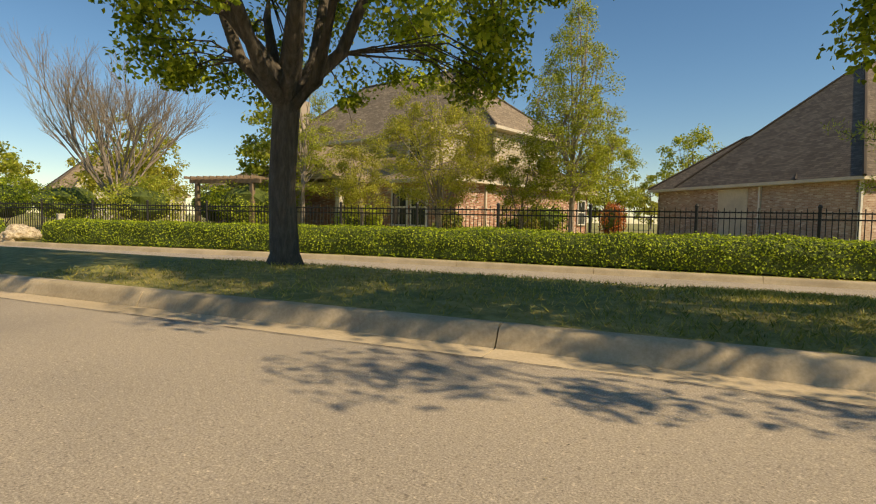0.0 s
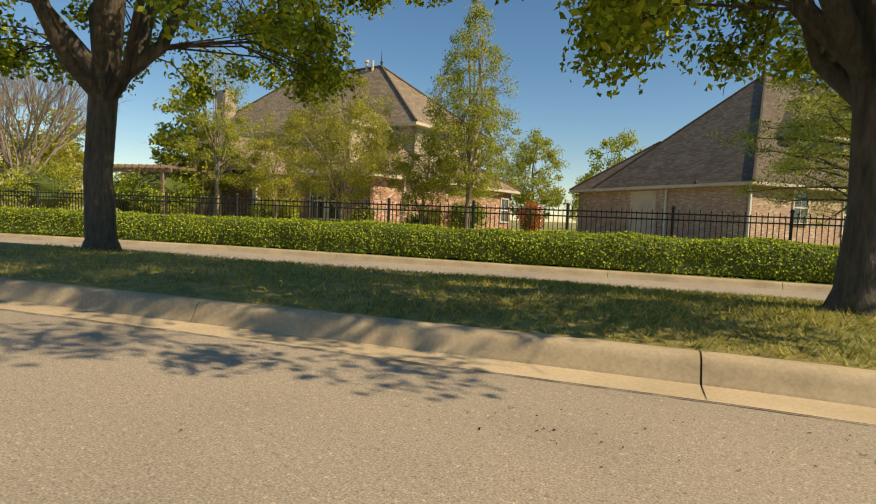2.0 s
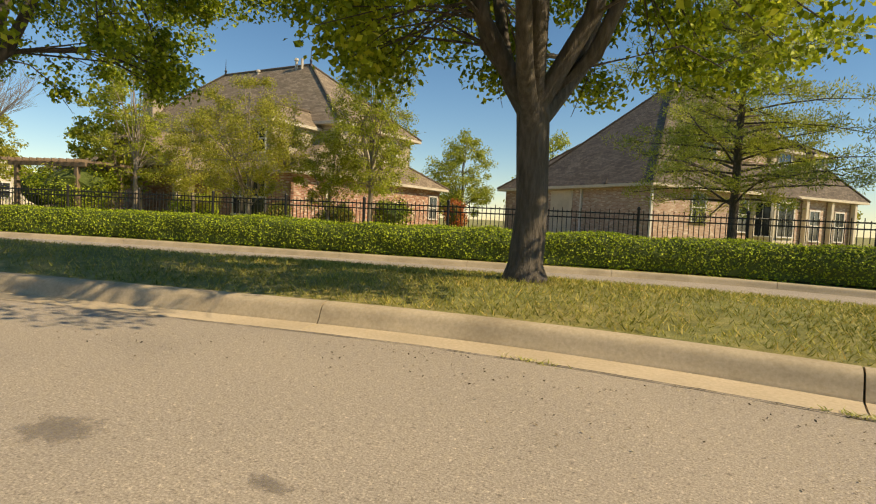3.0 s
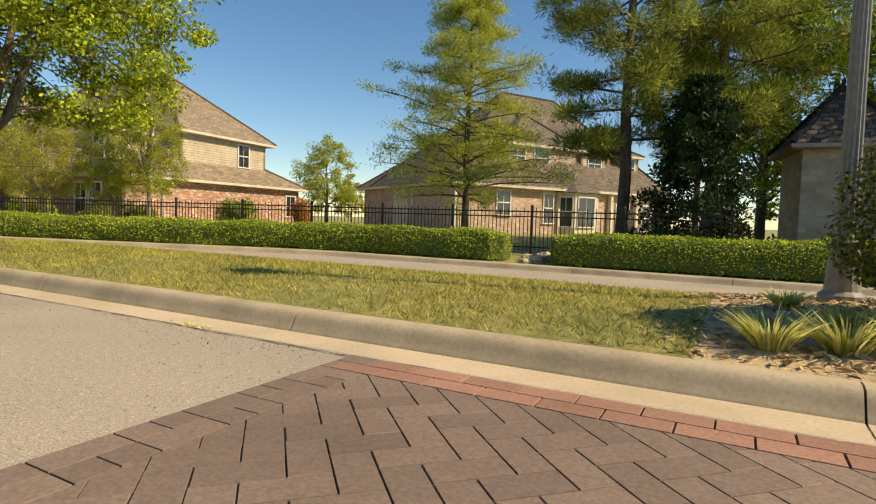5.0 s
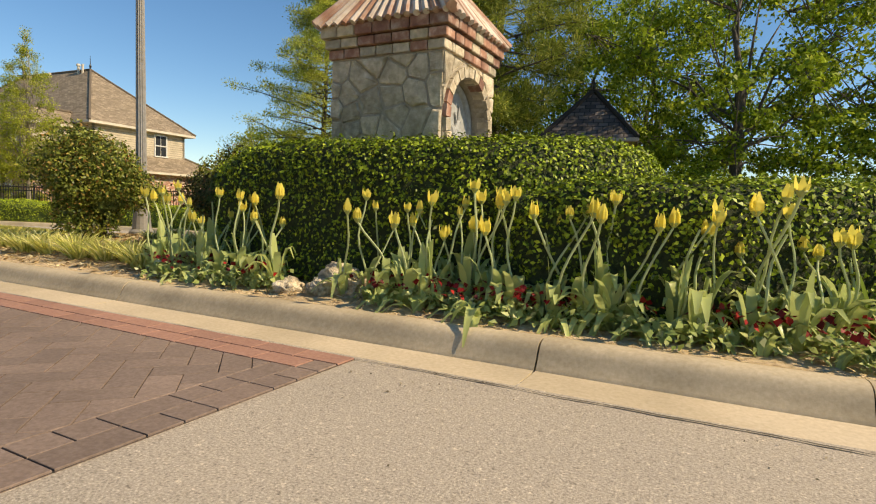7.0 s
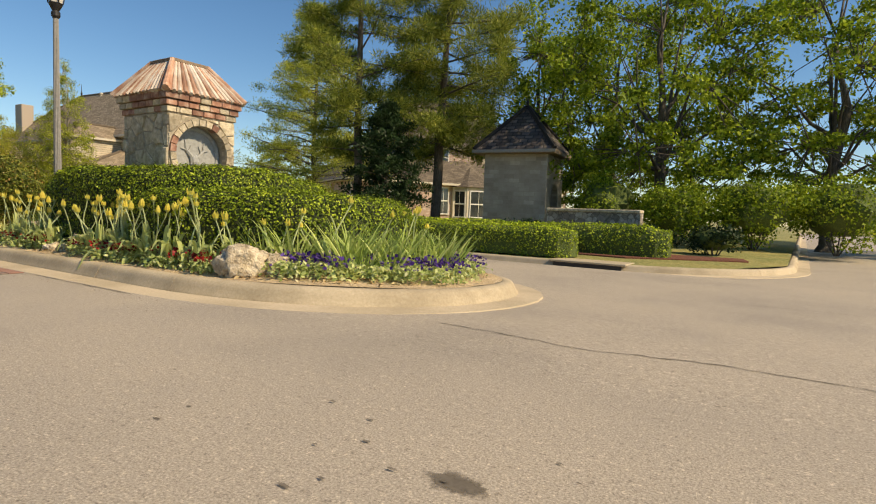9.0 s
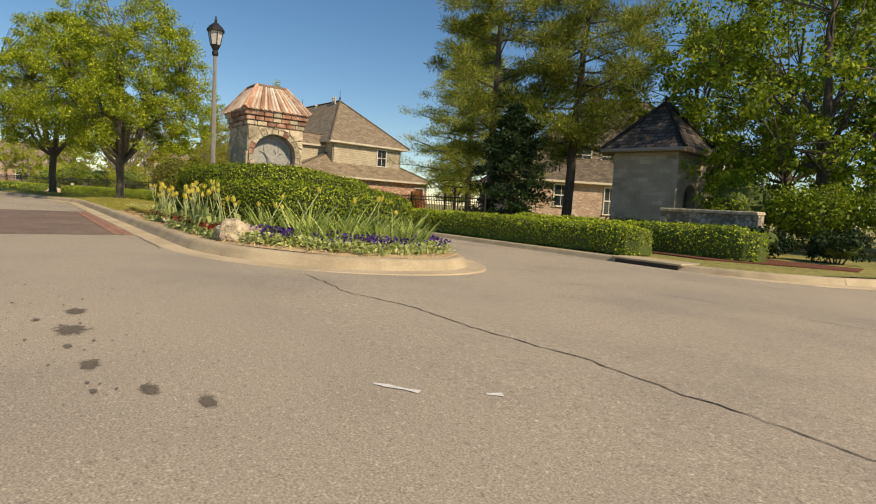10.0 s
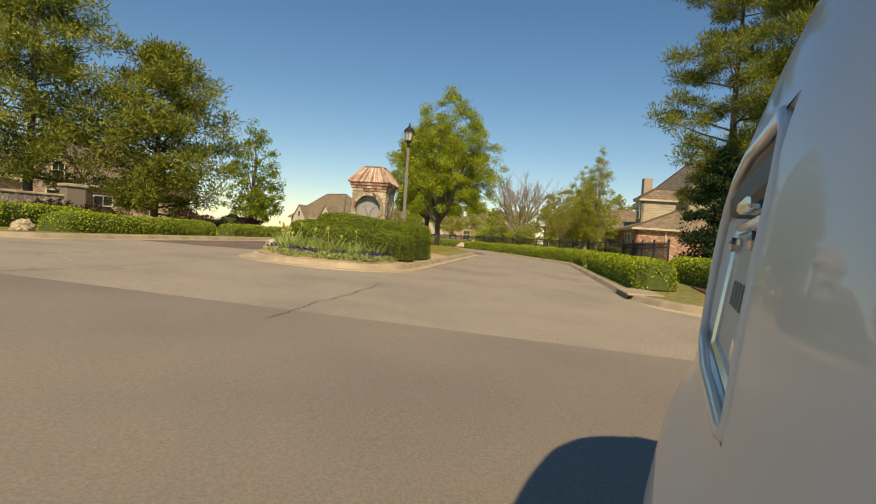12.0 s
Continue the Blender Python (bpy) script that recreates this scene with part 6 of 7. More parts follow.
def tulip(kind, seed):
    """One tulip: bent stem, basal leaves, cupped flower."""
    rng = np.random.default_rng(seed)
    t = thing("tulip", "yellow tulip with bent stem and broad leaves", "flower", pose(0, 0, -30), "tulips")
    h = rng.uniform(0.26, 0.5)
    bx, by = rng.uniform(-0.17, 0.17, 2)
    sw, ph = rng.uniform(0.012, 0.03), rng.uniform(0, 6.28)
    pts = []
    for i in range(9):
        q = i / 8
        o = sw * (math.sin(ph + 5.2 * q) - math.sin(ph)) * math.sin(math.pi * min(1.0, q * 1.02))
        pts.append((bx * q ** 1.5 + o, by * q ** 1.5 - 0.6 * o, h * q if i else -0.03))
    if kind != "rosette":
        part("stem", Geo().tube(pts, [0.0062 - 0.0002 * i for i in range(9)], 6), M_STALK, t)
    if kind not in ("bare", "rosette"):
        fl = part("flower", Geo().lathe([(0.006, -0.005), (0.018, 0.012), (0.012, 0.02)], 8, (bx, by, h)), M_STEM, t)
        big = rng.uniform(0.66, 1.0)
        open_ = {"closed": 0.55, "open": 1.15, "ragged": 1.6}[kind]
        for k in range(6):
            a = math.pi * k / 3 + rng.uniform(-0.3, 0.3)
            ca, sa = math.cos(a), math.sin(a)
            g = Geo()
            rows = [(0.008, 0.0, 0.008), (0.018, 0.018, 0.015), (0.020 * (0.6 + 0.4 * open_), 0.045, 0.015), (0.017 * open_, 0.078 * rng.uniform(0.6, 1.15), 0.003)]
            splay = rng.uniform(0.75, 1.3)
            for r, z, w in rows:
                r, z, w = r * (1 + (splay - 1) * z / 0.05) * big, z * big, w * big
                for s in (-1, 1):
                    g.v.append((bx + ca * r - sa * w * s, by + sa * r + ca * w * s, h + z))
            for i in range(3):
                g.f.append((2 * i, 2 * i + 1, 2 * i + 3, 2 * i + 2))
            g.u = [None] * 3
            part("petal", g, M_TULIP, fl)
    for k in range(6):
        a = rng.uniform(0, 6.28)
        L, w = rng.uniform(0.2, 0.4), rng.uniform(0.017, 0.036)
        lift, bow = (rng.uniform(0.5, 0.9), rng.uniform(0.7, 1.1)) if kind == "rosette" else (rng.uniform(0.75, 1.25), rng.uniform(0.25, 0.95))
        ca, sa = math.cos(a), math.sin(a)
        g = Geo()
        for i in range(6):
            s = i / 5
            r = 0.015 + L * (1.3 - lift) * (0.5 * s + 0.6 * s * s)
            z = L * (lift * s - bow * s ** 3)
            ww = w * math.sin(math.pi * min(0.98, 0.12 + 0.86 * s)) * 0.75 + 0.003
            for q in (-1, 0, 1):
                g.v.append((ca * r - sa * ww * q, sa * r + ca * ww * q, z + 0.35 * ww * abs(q)))
        for i in range(5):
            for q in (0, 1):
                g.f.append((3 * i + q, 3 * i + q + 1, 3 * i + q + 4, 3 * i + q + 3))
        g.u = [None] * len(g.f)
        part("leaf", g, M_STEM, t, smooth=True)
    return t


kinds = [tulip(k, 200 + i) for i, k in enumerate(["closed", "open", "ragged", "closed", "bare", "open", "ragged", "closed", "ragged", "open", "bare"])]
spots = []
pr = random.Random(9)
for x0, x1, n in [(3.0, 4.45, 30), (4.95, 5.3, 6), (5.3, 7.3, 62), (7.3, 7.75, 8)]:
    for k in range(n):
        x = x0 + (x1 - x0) * (k + pr.uniform(0, 1)) / n
        spots.append((x, median_half(x, -1) + 0.22 + 0.36 * pr.random() ** 1.3))
for x, y in [(7.85, 3.9), (8.1, 3.8), (8.05, 4.0), (8.35, 4.0), (8.4, 4.3), (8.55, 4.4), (8.6, 4.9), (8.5, 4.7), (8.55, 5.4), (8.6, 5.2), (8.3, 5.9)]:
    spots.append((x + pr.uniform(-0.1, 0.1), y + pr.uniform(-0.1, 0.1)))
pr.shuffle(spots)
for i, (x, y) in enumerate(spots):
    k = kinds[i % 11]
    m = pose(x, y, mound(x, y), 0, 0, pr.uniform(0, 360)) @ Matrix.Scale(pr.uniform(0.98, 1.26), 4)
    if i < 11:
        k.matrix_basis = m
    else:
        copy_thing(k, m)

tuft = tulip("rosette", 231)
tagged(tuft, "low rosette of broad pale tulip leaves at the kerb", "plant", "tulip leaf rosettes")
tuft.name = "tulip_rosette"
tuft.matrix_basis = pose(3.5, 3.38, mound(3.5, 3.38))
for x in list(np.linspace(3.75, 4.3, 3)) + list(np.linspace(5.2, 7.7, 20)):
    y = median_half(x, -1) + 0.10 + pr.uniform(-0.02, 0.16)
    copy_thing(tuft, pose(x, y, mound(x, y) - 0.01, 0, 0, pr.uniform(0, 360)) @ Matrix.Scale(pr.uniform(0.75, 1.15), 4))


def flower_mat(name, label, pts, petal, n, seed, rise=0.12, share=1.0):
    """Low bedding flowers: leaves close to the soil, petals above."""
    rng = np.random.default_rng(seed)
    k = rng.integers(0, len(pts), n)
    base = np.array(pts)[k] + rng.normal(0, 0.07, (n, 2))
    z = np.array([mound(a, b) for a, b in base])
    t = thing(name, label, "flowers", kind="stuff")
    up = np.tile([0.3, -0.2, 1.0], (n, 1))
    P = np.stack([base[:, 0], base[:, 1], z + rise * rng.uniform(0.1, 0.8, n)], 1)
    part("leaves", leaves("leaves", P, up, 0.05, M_STEM, rng), M_STEM, t)
    Q = np.stack([base[:, 0], base[:, 1], z + rise * rng.uniform(0.75, 1.25, n)], 1) + rng.normal(0, 0.03, (n, 3)) * [1, 1, 0.3]
    patch = np.array([noise.noise((a * 2.6, b * 2.6, seed * 0.37)) for a, b in base]) > -0.02
    few = rng.uniform(0, 1, n) < share * (0.12 + 1.5 * patch)
    Q, up = Q[few], up[few]
    part("petals", leaves("petals", Q, up, 0.036, petal, rng, 0.95, 0.9), petal, t)
    return t


def nose_points(d0, d1, a0, a1, n, rng):
    out = []
    for _ in range(n):
        a, d = radians(rng.uniform(a0, a1)), rng.uniform(d0, d1)
        c, s = math.cos(a), math.sin(a)
        out.append((NOSE0 + (NOSE - NOSE0 - d) * abs(c) ** BLUNT, MID + ((FAR - NEAR) / 2 - d) * math.copysign(abs(s) ** BLUNT, s)))
    return out


flower_mat("red_pansies", "dark red pansies low along the kerb", [(x, 3.39 + 0.05 * math.sin(9 * x)) for x in np.linspace(3.3, 4.4, 14)] + [(x, 3.4 + 0.06 * math.sin(7 * x)) for x in np.linspace(5.3, 7.8, 36)], M_REDPETAL, 1700, 301, 0.15, 0.2)
flower_mat("purple_pansies", "purple pansies in a band round the median nose", nose_points(0.17, 0.58, -68, 78, 110, RNG), M_PANSY, 4600, 302, 0.17, 0.27)
ipts = nose_points(0.5, 1.2, -75, 80, 66, RNG)
for i, (x, y) in enumerate(ipts):
    rng = np.random.default_rng(400 + i)
    t = thing("iris_clump", "clump of upright grey-green iris blades", "plant", pose(x, y, mound(x, y)), "iris clumps")
    n = 15
    a = rng.uniform(0, 6.28, n)
    P = np.stack([0.05 * np.cos(a), 0.05 * np.sin(a), np.full(n, -0.01)], 1)
    D = np.stack([np.cos(a) * 0.35, np.sin(a) * 0.35, np.ones(n)], 1)
    part("blade_tuft", blades("blade_tuft", P, D, rng.uniform(0.34, 0.58), 0.036, M_IRIS, rng, 0.2, 4), M_IRIS, t)

# mown grass on the median, single blades
n = 90000
gx = RNG.uniform(-19.5, -0.35, n)
gy = RNG.uniform(NEAR + 0.03, FAR - 0.6, n)
bx = np.array([bend(a) for a in gx])
thin = np.array([noise.noise((a * 0.8, b * 0.8, 0.0)) for a, b in zip(gx, gy)])
ok = RNG.uniform(-0.75, 0.5, n) < thin + 0.25
ok &= ~((gx < -14.5) & (RNG.uniform(0, 1, n) < 0.65))
gx, gy, bx = gx[ok], gy[ok] + bx[ok], bx[ok]
P = np.stack([gx, gy, np.array([mound(a, b) for a, b in zip(gx, gy)]) - 0.01], 1)
D = np.concatenate([RNG.normal(0, 0.45, (len(P), 2)), np.ones((len(P), 1))], 1)
grass = part("grass", blades("grass", P, D, 0.062, 0.010, M_GRASS, RNG, 0.25, 1), M_GRASS)
tagged(grass, "patchy mown grass with straw-coloured blades on the median", "grass", kind="stuff")

# straw and chips on the mulch bed
n = 14000
sx, sy = -0.35 - 0.5 * RNG.uniform(0, 1, n) ** 3 + RNG.uniform(0, 9.7, n), RNG.uniform(NEAR + 0.04, FAR - 0.4, n)
keep = (sx < 3.0) | (RNG.uniform(0, 1, n) < 0.3)
keep &= np.array([median_half(a, -1) + 0.05 < b < median_half(a, 1) - 0.05 for a, b in zip(sx, sy)])
sx, sy = sx[keep], sy[keep]
P = np.stack([sx, sy, np.array([mound(a, b) for a, b in zip(sx, sy)]) + 0.012], 1)
straw = part("mulch_chips", leaves("mulch_chips", P, np.tile([0, 0, 1.0], (len(P), 1)), 0.075, M_CHIP, RNG, 0.3, 0.35, 0.05), M_CHIP)
tagged(straw, "loose tan bark chips over the bed", "mulch", kind="stuff")


# ---- paved band across the street ----
PX0, PX1, PY0, PY1, UNIT = -2.02, 5.62, -2.0, 2.705, 0.133
band = thing("paver_band", "band of brown herringbone pavers with a red border", "paving", kind="structure")
part("joint_bed", sheet("joint_bed", steps(PX0, PX1, 0.5), steps(PY0, PY1, 0.25), lambda x, y: fall(y) + 0.004, M_JOINT, False), M_JOINT, band)
TOP = 0.011
bw = 2 * UNIT
rest = Geo()
red = Geo().prism([(-bw + 0.004, -UNIT / 2 + 0.004), (-0.004, -UNIT / 2 + 0.004), (-0.004, UNIT / 2 - 0.004), (-bw + 0.004, UNIT / 2 - 0.004)], -0.012, TOP, 0.002).mesh("paver", M_PAVERRED)
for row in range(2):
    y = PY1 - UNIT * (row + 0.5)
    x = PX1 - (UNIT if row else 0)
    if row:
        rest.prism([(PX1 - UNIT + 0.004, y - UNIT / 2 + 0.004), (PX1 - 0.004, y - UNIT / 2 + 0.004), (PX1 - 0.004, y + UNIT / 2 - 0.004), (PX1 - UNIT + 0.004, y + UNIT / 2 - 0.004)], -0.012, TOP, 0.004)
    while x > PX0 + 0.03:
        if x - bw < PX0 - 0.01:
            rest.prism([(PX0 + 0.003, y - UNIT / 2 + 0.003), (x - 0.003, y - UNIT / 2 + 0.003), (x - 0.003, y + UNIT / 2 - 0.003), (PX0 + 0.003, y + UNIT / 2 - 0.003)], -0.012, TOP, 0.002)
            break
        ob = part("border_paver", red, M_PAVERRED, band)
        ob.matrix_basis = pose(x, y, 0)
        x -= bw
fx0, fx1, fy1 = PX0 + 2 * UNIT, PX1 - 2 * UNIT, PY1 - 2 * UNIT
for x0 in (PX0, PX1 - 2 * UNIT):
    y = fy1
    i = 0
    while y > PY0:
        for c in (0, 1):
            if (i + c) % 2 == 0:
                q = [(x0 + c * UNIT + 0.0025, max(PY0, y - bw) + 0.0025), (x0 + c * UNIT + UNIT - 0.0025, max(PY0, y - bw) + 0.0025), (x0 + c * UNIT + UNIT - 0.0025, y - 0.004), (x0 + c * UNIT + 0.0025, y - 0.004)]
                z = fall((y - bw / 2))
                rest.prism(q, z - 0.01, z + TOP, 0.0015)
            else:
                for yy in (y, y - UNIT):
                    q = [(x0 + c * UNIT + 0.0025, max(PY0, yy - UNIT) + 0.0025), (x0 + c * UNIT + UNIT - 0.0025, max(PY0, yy - UNIT) + 0.0025), (x0 + c * UNIT + UNIT - 0.0025, yy - 0.004), (x0 + c * UNIT + 0.0025, yy - 0.004)]
                    z = fall(yy - UNIT / 2)
                    rest.prism(q, z - 0.01, z + TOP, 0.0015)
        y -= bw
        i += 1
whole = Geo().prism([(0.003, 0.003), (bw - 0.003, 0.003), (bw - 0.003, UNIT - 0.003), (0.003, UNIT - 0.003)], -0.012, TOP, 0.002).mesh("paver", M_PAVER)
ca = math.cos(radians(45))
count = 0
for i in range(-70, 70):
    for j in range(-70, 70):
        k = (i + j) % 4
        if k == 0:
            q = [(i, j), (i + 2, j), (i + 2, j + 1), (i, j + 1)]
        elif k == 2:
            q = [(i, j), (i + 1, j), (i + 1, j + 2), (i, j + 2)]
        else:
            continue
        q = [((a - b) * ca * UNIT + 1.9, (a + b) * ca * UNIT - 1.0) for a, b in q]
        cx, cy = sum(p[0] for p in q) / 4, sum(p[1] for p in q) / 4
        if not (fx0 - 0.2 < cx < fx1 + 0.2 and PY0 - 0.2 < cy < fy1 + 0.2):
            continue
        inside = all(fx0 <= p[0] <= fx1 and PY0 <= p[1] <= fy1 for p in q)
        if inside and cy > 0.95 and count < 300 and -1.3 < cx < 5.4:
            ob = part("paver", whole, M_PAVER, band)
            if k == 0:
                ob.matrix_basis = Matrix.Translation((q[0][0], q[0][1], fall(cy))) @ Matrix.Rotation(radians(45), 4, "Z")
            else:
                ob.matrix_basis = Matrix.Translation((q[1][0], q[1][1], fall(cy))) @ Matrix.Rotation(radians(135), 4, "Z")
            count += 1
        else:
            for nx, ny, d in ((-1, 0, -fx0 - 0.004), (1, 0, fx1 - 0.004), (0, 1, fy1 - 0.004), (0, -1, -PY0)):
                if q:
                    q = clip(q, nx, ny, d)
            if len(q) > 2:
                mx, my = sum(p[0] for p in q) / len(q), sum(p[1] for p in q) / len(q)
                size = max(math.dist(p, (mx, my)) for p in q)
                s = 1 - 0.004 / max(size, 0.02)
                q = [(mx + (p[0] - mx) * s, my + (p[1] - my) * s) for p in q]
                rest.prism(q, fall(my) - 0.01, fall(my) + TOP, 0.004)
tagged(part("pavers", rest, M_PAVERALL, band), kind="stuff")


# ---- marks on the asphalt ----
def ribbon(name, label, pts, w, mat, seed, z=0.004, jag=0.05):
    rng = random.Random(seed)
    line_ = resample(pts, 0.07)
    g = Geo()
    off = 0.0
    for i, p in enumerate(line_):
        d = (line_[min(i + 1, len(line_) - 1)] - line_[max(i - 1, 0)]).normalized()
        nn = Vector((-d.y, d.x))
        off = off * 0.85 + rng.uniform(-jag, jag) * 0.5
        ww = w * rng.uniform(0.35, 1.3)
        for s in (-1, 1):
            q = p + nn * (off + s * ww / 2)
            g.v.append((q.x, q.y, lay(q.x, q.y) + z))
    for i in range(len(line_) - 1):
        g.f.append((2 * i, 2 * i + 1, 2 * i + 3, 2 * i + 2))
    g.u = [None] * len(g.f)
    return tagged(part(name, g, mat), label, "road mark", kind="structure")


def blot(name, label, x, y, r, mat, seed, z=0.004, flat=0.6):
    g = Geo()
    n = 30
    ring = []
    for k in range(n):
        a = 2 * math.pi * k / n
        q = r * (0.75 + 0.5 * noise.noise((math.cos(a) * 1.4, math.sin(a) * 1.4, seed)) + 0.3 * noise.noise((math.cos(a) * 3, math.sin(a) * 3, seed + 7)))
        px, py = x + q * math.cos(a), y + q * flat * math.sin(a)
        ring.append((px, py, lay(px, py) + z))
    g.face(ring)
    return tagged(part(name, g, mat), label, "stain", kind="structure")


ribbon("crack", "dark jagged crack across the asphalt", [(10.1, 3.62), (11.05, 3.53), (12.0, 3.67), (12.8, 3.68), (13.55, 3.72), (14.68, 3.7), (15.23, 3.68), (15.75, 3.66)], 0.013, M_CRACK, 1)
ribbon("crack", "thin crack running on over the newer asphalt", [(15.75, 3.66), (16.06, 3.50), (16.55, 3.25), (17.4, 3.12)], 0.005, M_CRACK, 2, 0.007)
ribbon("crack", "fine jagged crack near the far kerb", [(11.63, 7.44), (14.04, 7.45), (15.26, 7.46), (16.06, 7.52), (16.44, 7.54)], 0.012, M_CRACK, 3, 0.007, 0.07)
ribbon("seam", "dirt line along the gutter edge", [(x, NEAR - 0.485 + bend(x)) for x in steps(-20, 7.6, 0.5)], 0.012, M_CRACK, 4, 0.006, 0.012)
drips = [(12.0, 1.5, 0.16), (11.5, 1.56, 0.11), (12.62, 1.53, 0.10), (13.1, 1.7, 0.09), (13.3, 1.84, 0.08), (11.73, 1.06, 0.09), (12.31, 1.48, 0.05), (13.02, 1.52, 0.04), (11.66, 1.37, 0.05), (15.0, 2.14, 0.02), (15.3, 2.26, 0.02), (15.44, 2.45, 0.02), (15.27, 4.21, 0.02), (18.0, 3.4, 0.03), (18.6, 3.9, 0.02)]
drips += [(11.8 + pr.gauss(0, 0.75), 1.4 + pr.gauss(0, 0.28), pr.uniform(0.008, 0.026)) for _ in range(40)]
for i, (x, y, r) in enumerate(drips):
    blot("oil_stain", "dark oil drip stain on the asphalt", x, y, r * 1.5, M_STAIN, i * 2.3, 0.0022 + 0.0002 * (i % 31), 0.45)
for i, (x, y, r) in enumerate([(-12.1, 0.39, 0.16), (-11.1, 0.74, 0.17), (-10.3, 0.9, 0.08)]):
    blot("road_stain", "faint grey stain on the asphalt", x, y, r * 1.6, M_DAMP, 5.1 + i, 0.003, 0.55)
for i, (x, y, r, f) in enumerate([(13.4, 2.48, 0.20, 0.13), (13.71, 2.83, 0.04, 0.07)]):
    ribbon("paint_scuff", "scuffed white paint streak on the asphalt", [(x, y), (x + r, y + f)], 0.036, M_LINE, 31 + i, 0.004, 0.004)
patch = part("asphalt_patch", sheet("asphalt_patch", [15.75, 17, 19, 21, 24, 28, 34], [-8, -6, -4, -2, 0, 1, 2.7, 4, 6, 8, 10, 12, 13.5], lambda x, y: fall(y) + 0.003, M_ASPHALT2, False), M_ASPHALT2)
tagged(patch, "newer smoother asphalt of the cross street", "road", kind="structure")
drain = thing("storm_drain", "dark storm drain slot under the far kerb", "drain", pose(8.35, 12.38, 0))
part("slot", Geo().box(-0.75, 0.75, -0.24, -0.19, -0.33, -0.235), M_BLACK, drain)
part("lid", Geo().box(-0.85, 0.85, -0.25, 0.5, -0.232, -0.185, 0.012), M_CONC, drain)
for i in range(3):
    blot("litter", "scrap of white paper on the pavers", 0.27 + 0.06 * i, 1.49 + 0.025 * i, 0.022, M_LINE, 50 + i, 0.02, 0.9)


# grit and dead leaves along the gutters
n = 9000
dx = RNG.uniform(-20, 9, n)
dy = NEAR - 0.49 - np.abs(RNG.normal(0, 0.45, n)) ** 1.3
dn = np.array([noise.noise((a * 1.1, b * 2.5, 3.0)) for a, b in zip(dx, dy)])
ok = (dn > RNG.uniform(-0.3, 0.5, n)) & ((dx < -1.8) | ((dx > 5.7) & (RNG.uniform(0, 1, n) < 0.2)))
dx, dy = dx[ok], dy[ok]
P = np.stack([dx, dy + np.array([bend(a) for a in dx]), np.array([lay(a, b) for a, b in zip(dx, dy)]) + 0.005], 1)
grit = part("gutter_grit", leaves("gutter_grit", P, np.tile([0, 0, 1.0], (len(P), 1)), 0.013, M_GRIT, RNG, 0.6, 0.35, 0.05), M_GRIT)
tagged(grit, "dark grit and leaf crumbs scattered beside the gutter", "debris", kind="stuff")
for i, (x, y) in enumerate([(-6.2, 2.77), (-3.4, 2.75), (-8.9, 2.75), (-10.3, 2.74)]):
    rng = np.random.default_rng(600 + i)
    n = 60
    P = np.stack([rng.normal(0, 0.09, n), rng.normal(0, 0.02, n), np.zeros(n)], 1)
    weed = thing("weed", "small yellowish weed in the gutter joint", "weed", pose(x, y + bend(x), lay(x, y) + 0.003))
    part("blade_tuft", blades("blade_tuft", P, np.concatenate([rng.normal(0, 0.8, (n, 2)), np.ones((n, 1))], 1), 0.035, 0.008, M_LIRIOPE, rng, 0.4, 1), M_LIRIOPE, weed)


# ---- garden structures beyond the fence ----
pergola = thing("pergola", "brown timber pergola with slatted top behind the fence", "pergola", pose(-40.5, 11.6, -0.2, 0, 0, 20))
for x in (0, 3.4):
    for y in (0, 2.6):
        part("post", Geo().box(x - 0.1, x + 0.1, y - 0.1, y + 0.1, -0.2, 2.5, 0.015), M_TIMBER, pergola)
for y in (0, 2.6):
    part("beam", Geo().box(-0.5, 3.9, y - 0.06, y + 0.06, 2.5, 2.7, 0.015), M_TIMBER, pergola)
for i in range(11):
    part("slat", Geo().box(-0.4 + 0.41 * i, -0.34 + 0.41 * i, -0.5, 3.1, 2.7, 2.83, 0.01), M_TIMBER, pergola)
marker = thing("marker_post", "cream square marker post beside the hedge", "post", pose(-35.0, 4.4, -0.2))
part("post", Geo().box(-0.09, 0.09, -0.09, 0.09, -0.1, 0.85, 0.015), M_CREAM, marker)
part("cap", Geo().box(-0.11, 0.11, -0.11, 0.11, 0.85, 0.9, 0.015), M_CREAM, marker)
bed = part("red_mulch_bed", Geo().prism([(8.7, 14.0), (11.2, 15.6), (11.0, 16.6), (6.2, 16.2), (5.5, 14.4)], -0.3, -0.15), M_REDMULCH)
tagged(bed, "red bark mulch bed by the gatehouse", "mulch bed", kind="structure")


# ---- parked white hatchback ----
def body_at(z):
    """Rear, front and half width of the car body at a height."""
    zs = [0.30, 0.45, 0.60, 0.72, 0.80, 0.86, 1.00, 1.12, 1.25, 1.45, 1.70, 1.88, 1.97]
    xr = [0.10, 0.0, -0.01, -0.005, 0.012, 0.045, 0.055, 0.07, 0.11, 0.19, 0.29, 0.42, 0.70]
    xf = [4.42, 4.55, 4.58, 4.53, 4.48, 4.43, 4.20, 3.75, 3.45, 3.05, 2.75, 2.5, 2.2]
    hw = [0.80, 0.86, 0.87, 0.875, 0.875, 0.87, 0.855, 0.835, 0.81, 0.76, 0.72, 0.67, 0.56]
    f = lambda v: sum(float(np.interp(z + q, zs, v)) for q in (-0.03, -0.015, 0, 0.015, 0.03)) / 5
    return f(xr), f(xf), f(hw)


REAR_Y = [-1.0, -0.97, -0.9, -0.8, -0.66, -0.52, "-0.28", "-0.08", "0.08", "0.28", 0.52, 0.66, 0.8, 0.9, 0.97, 1.0]


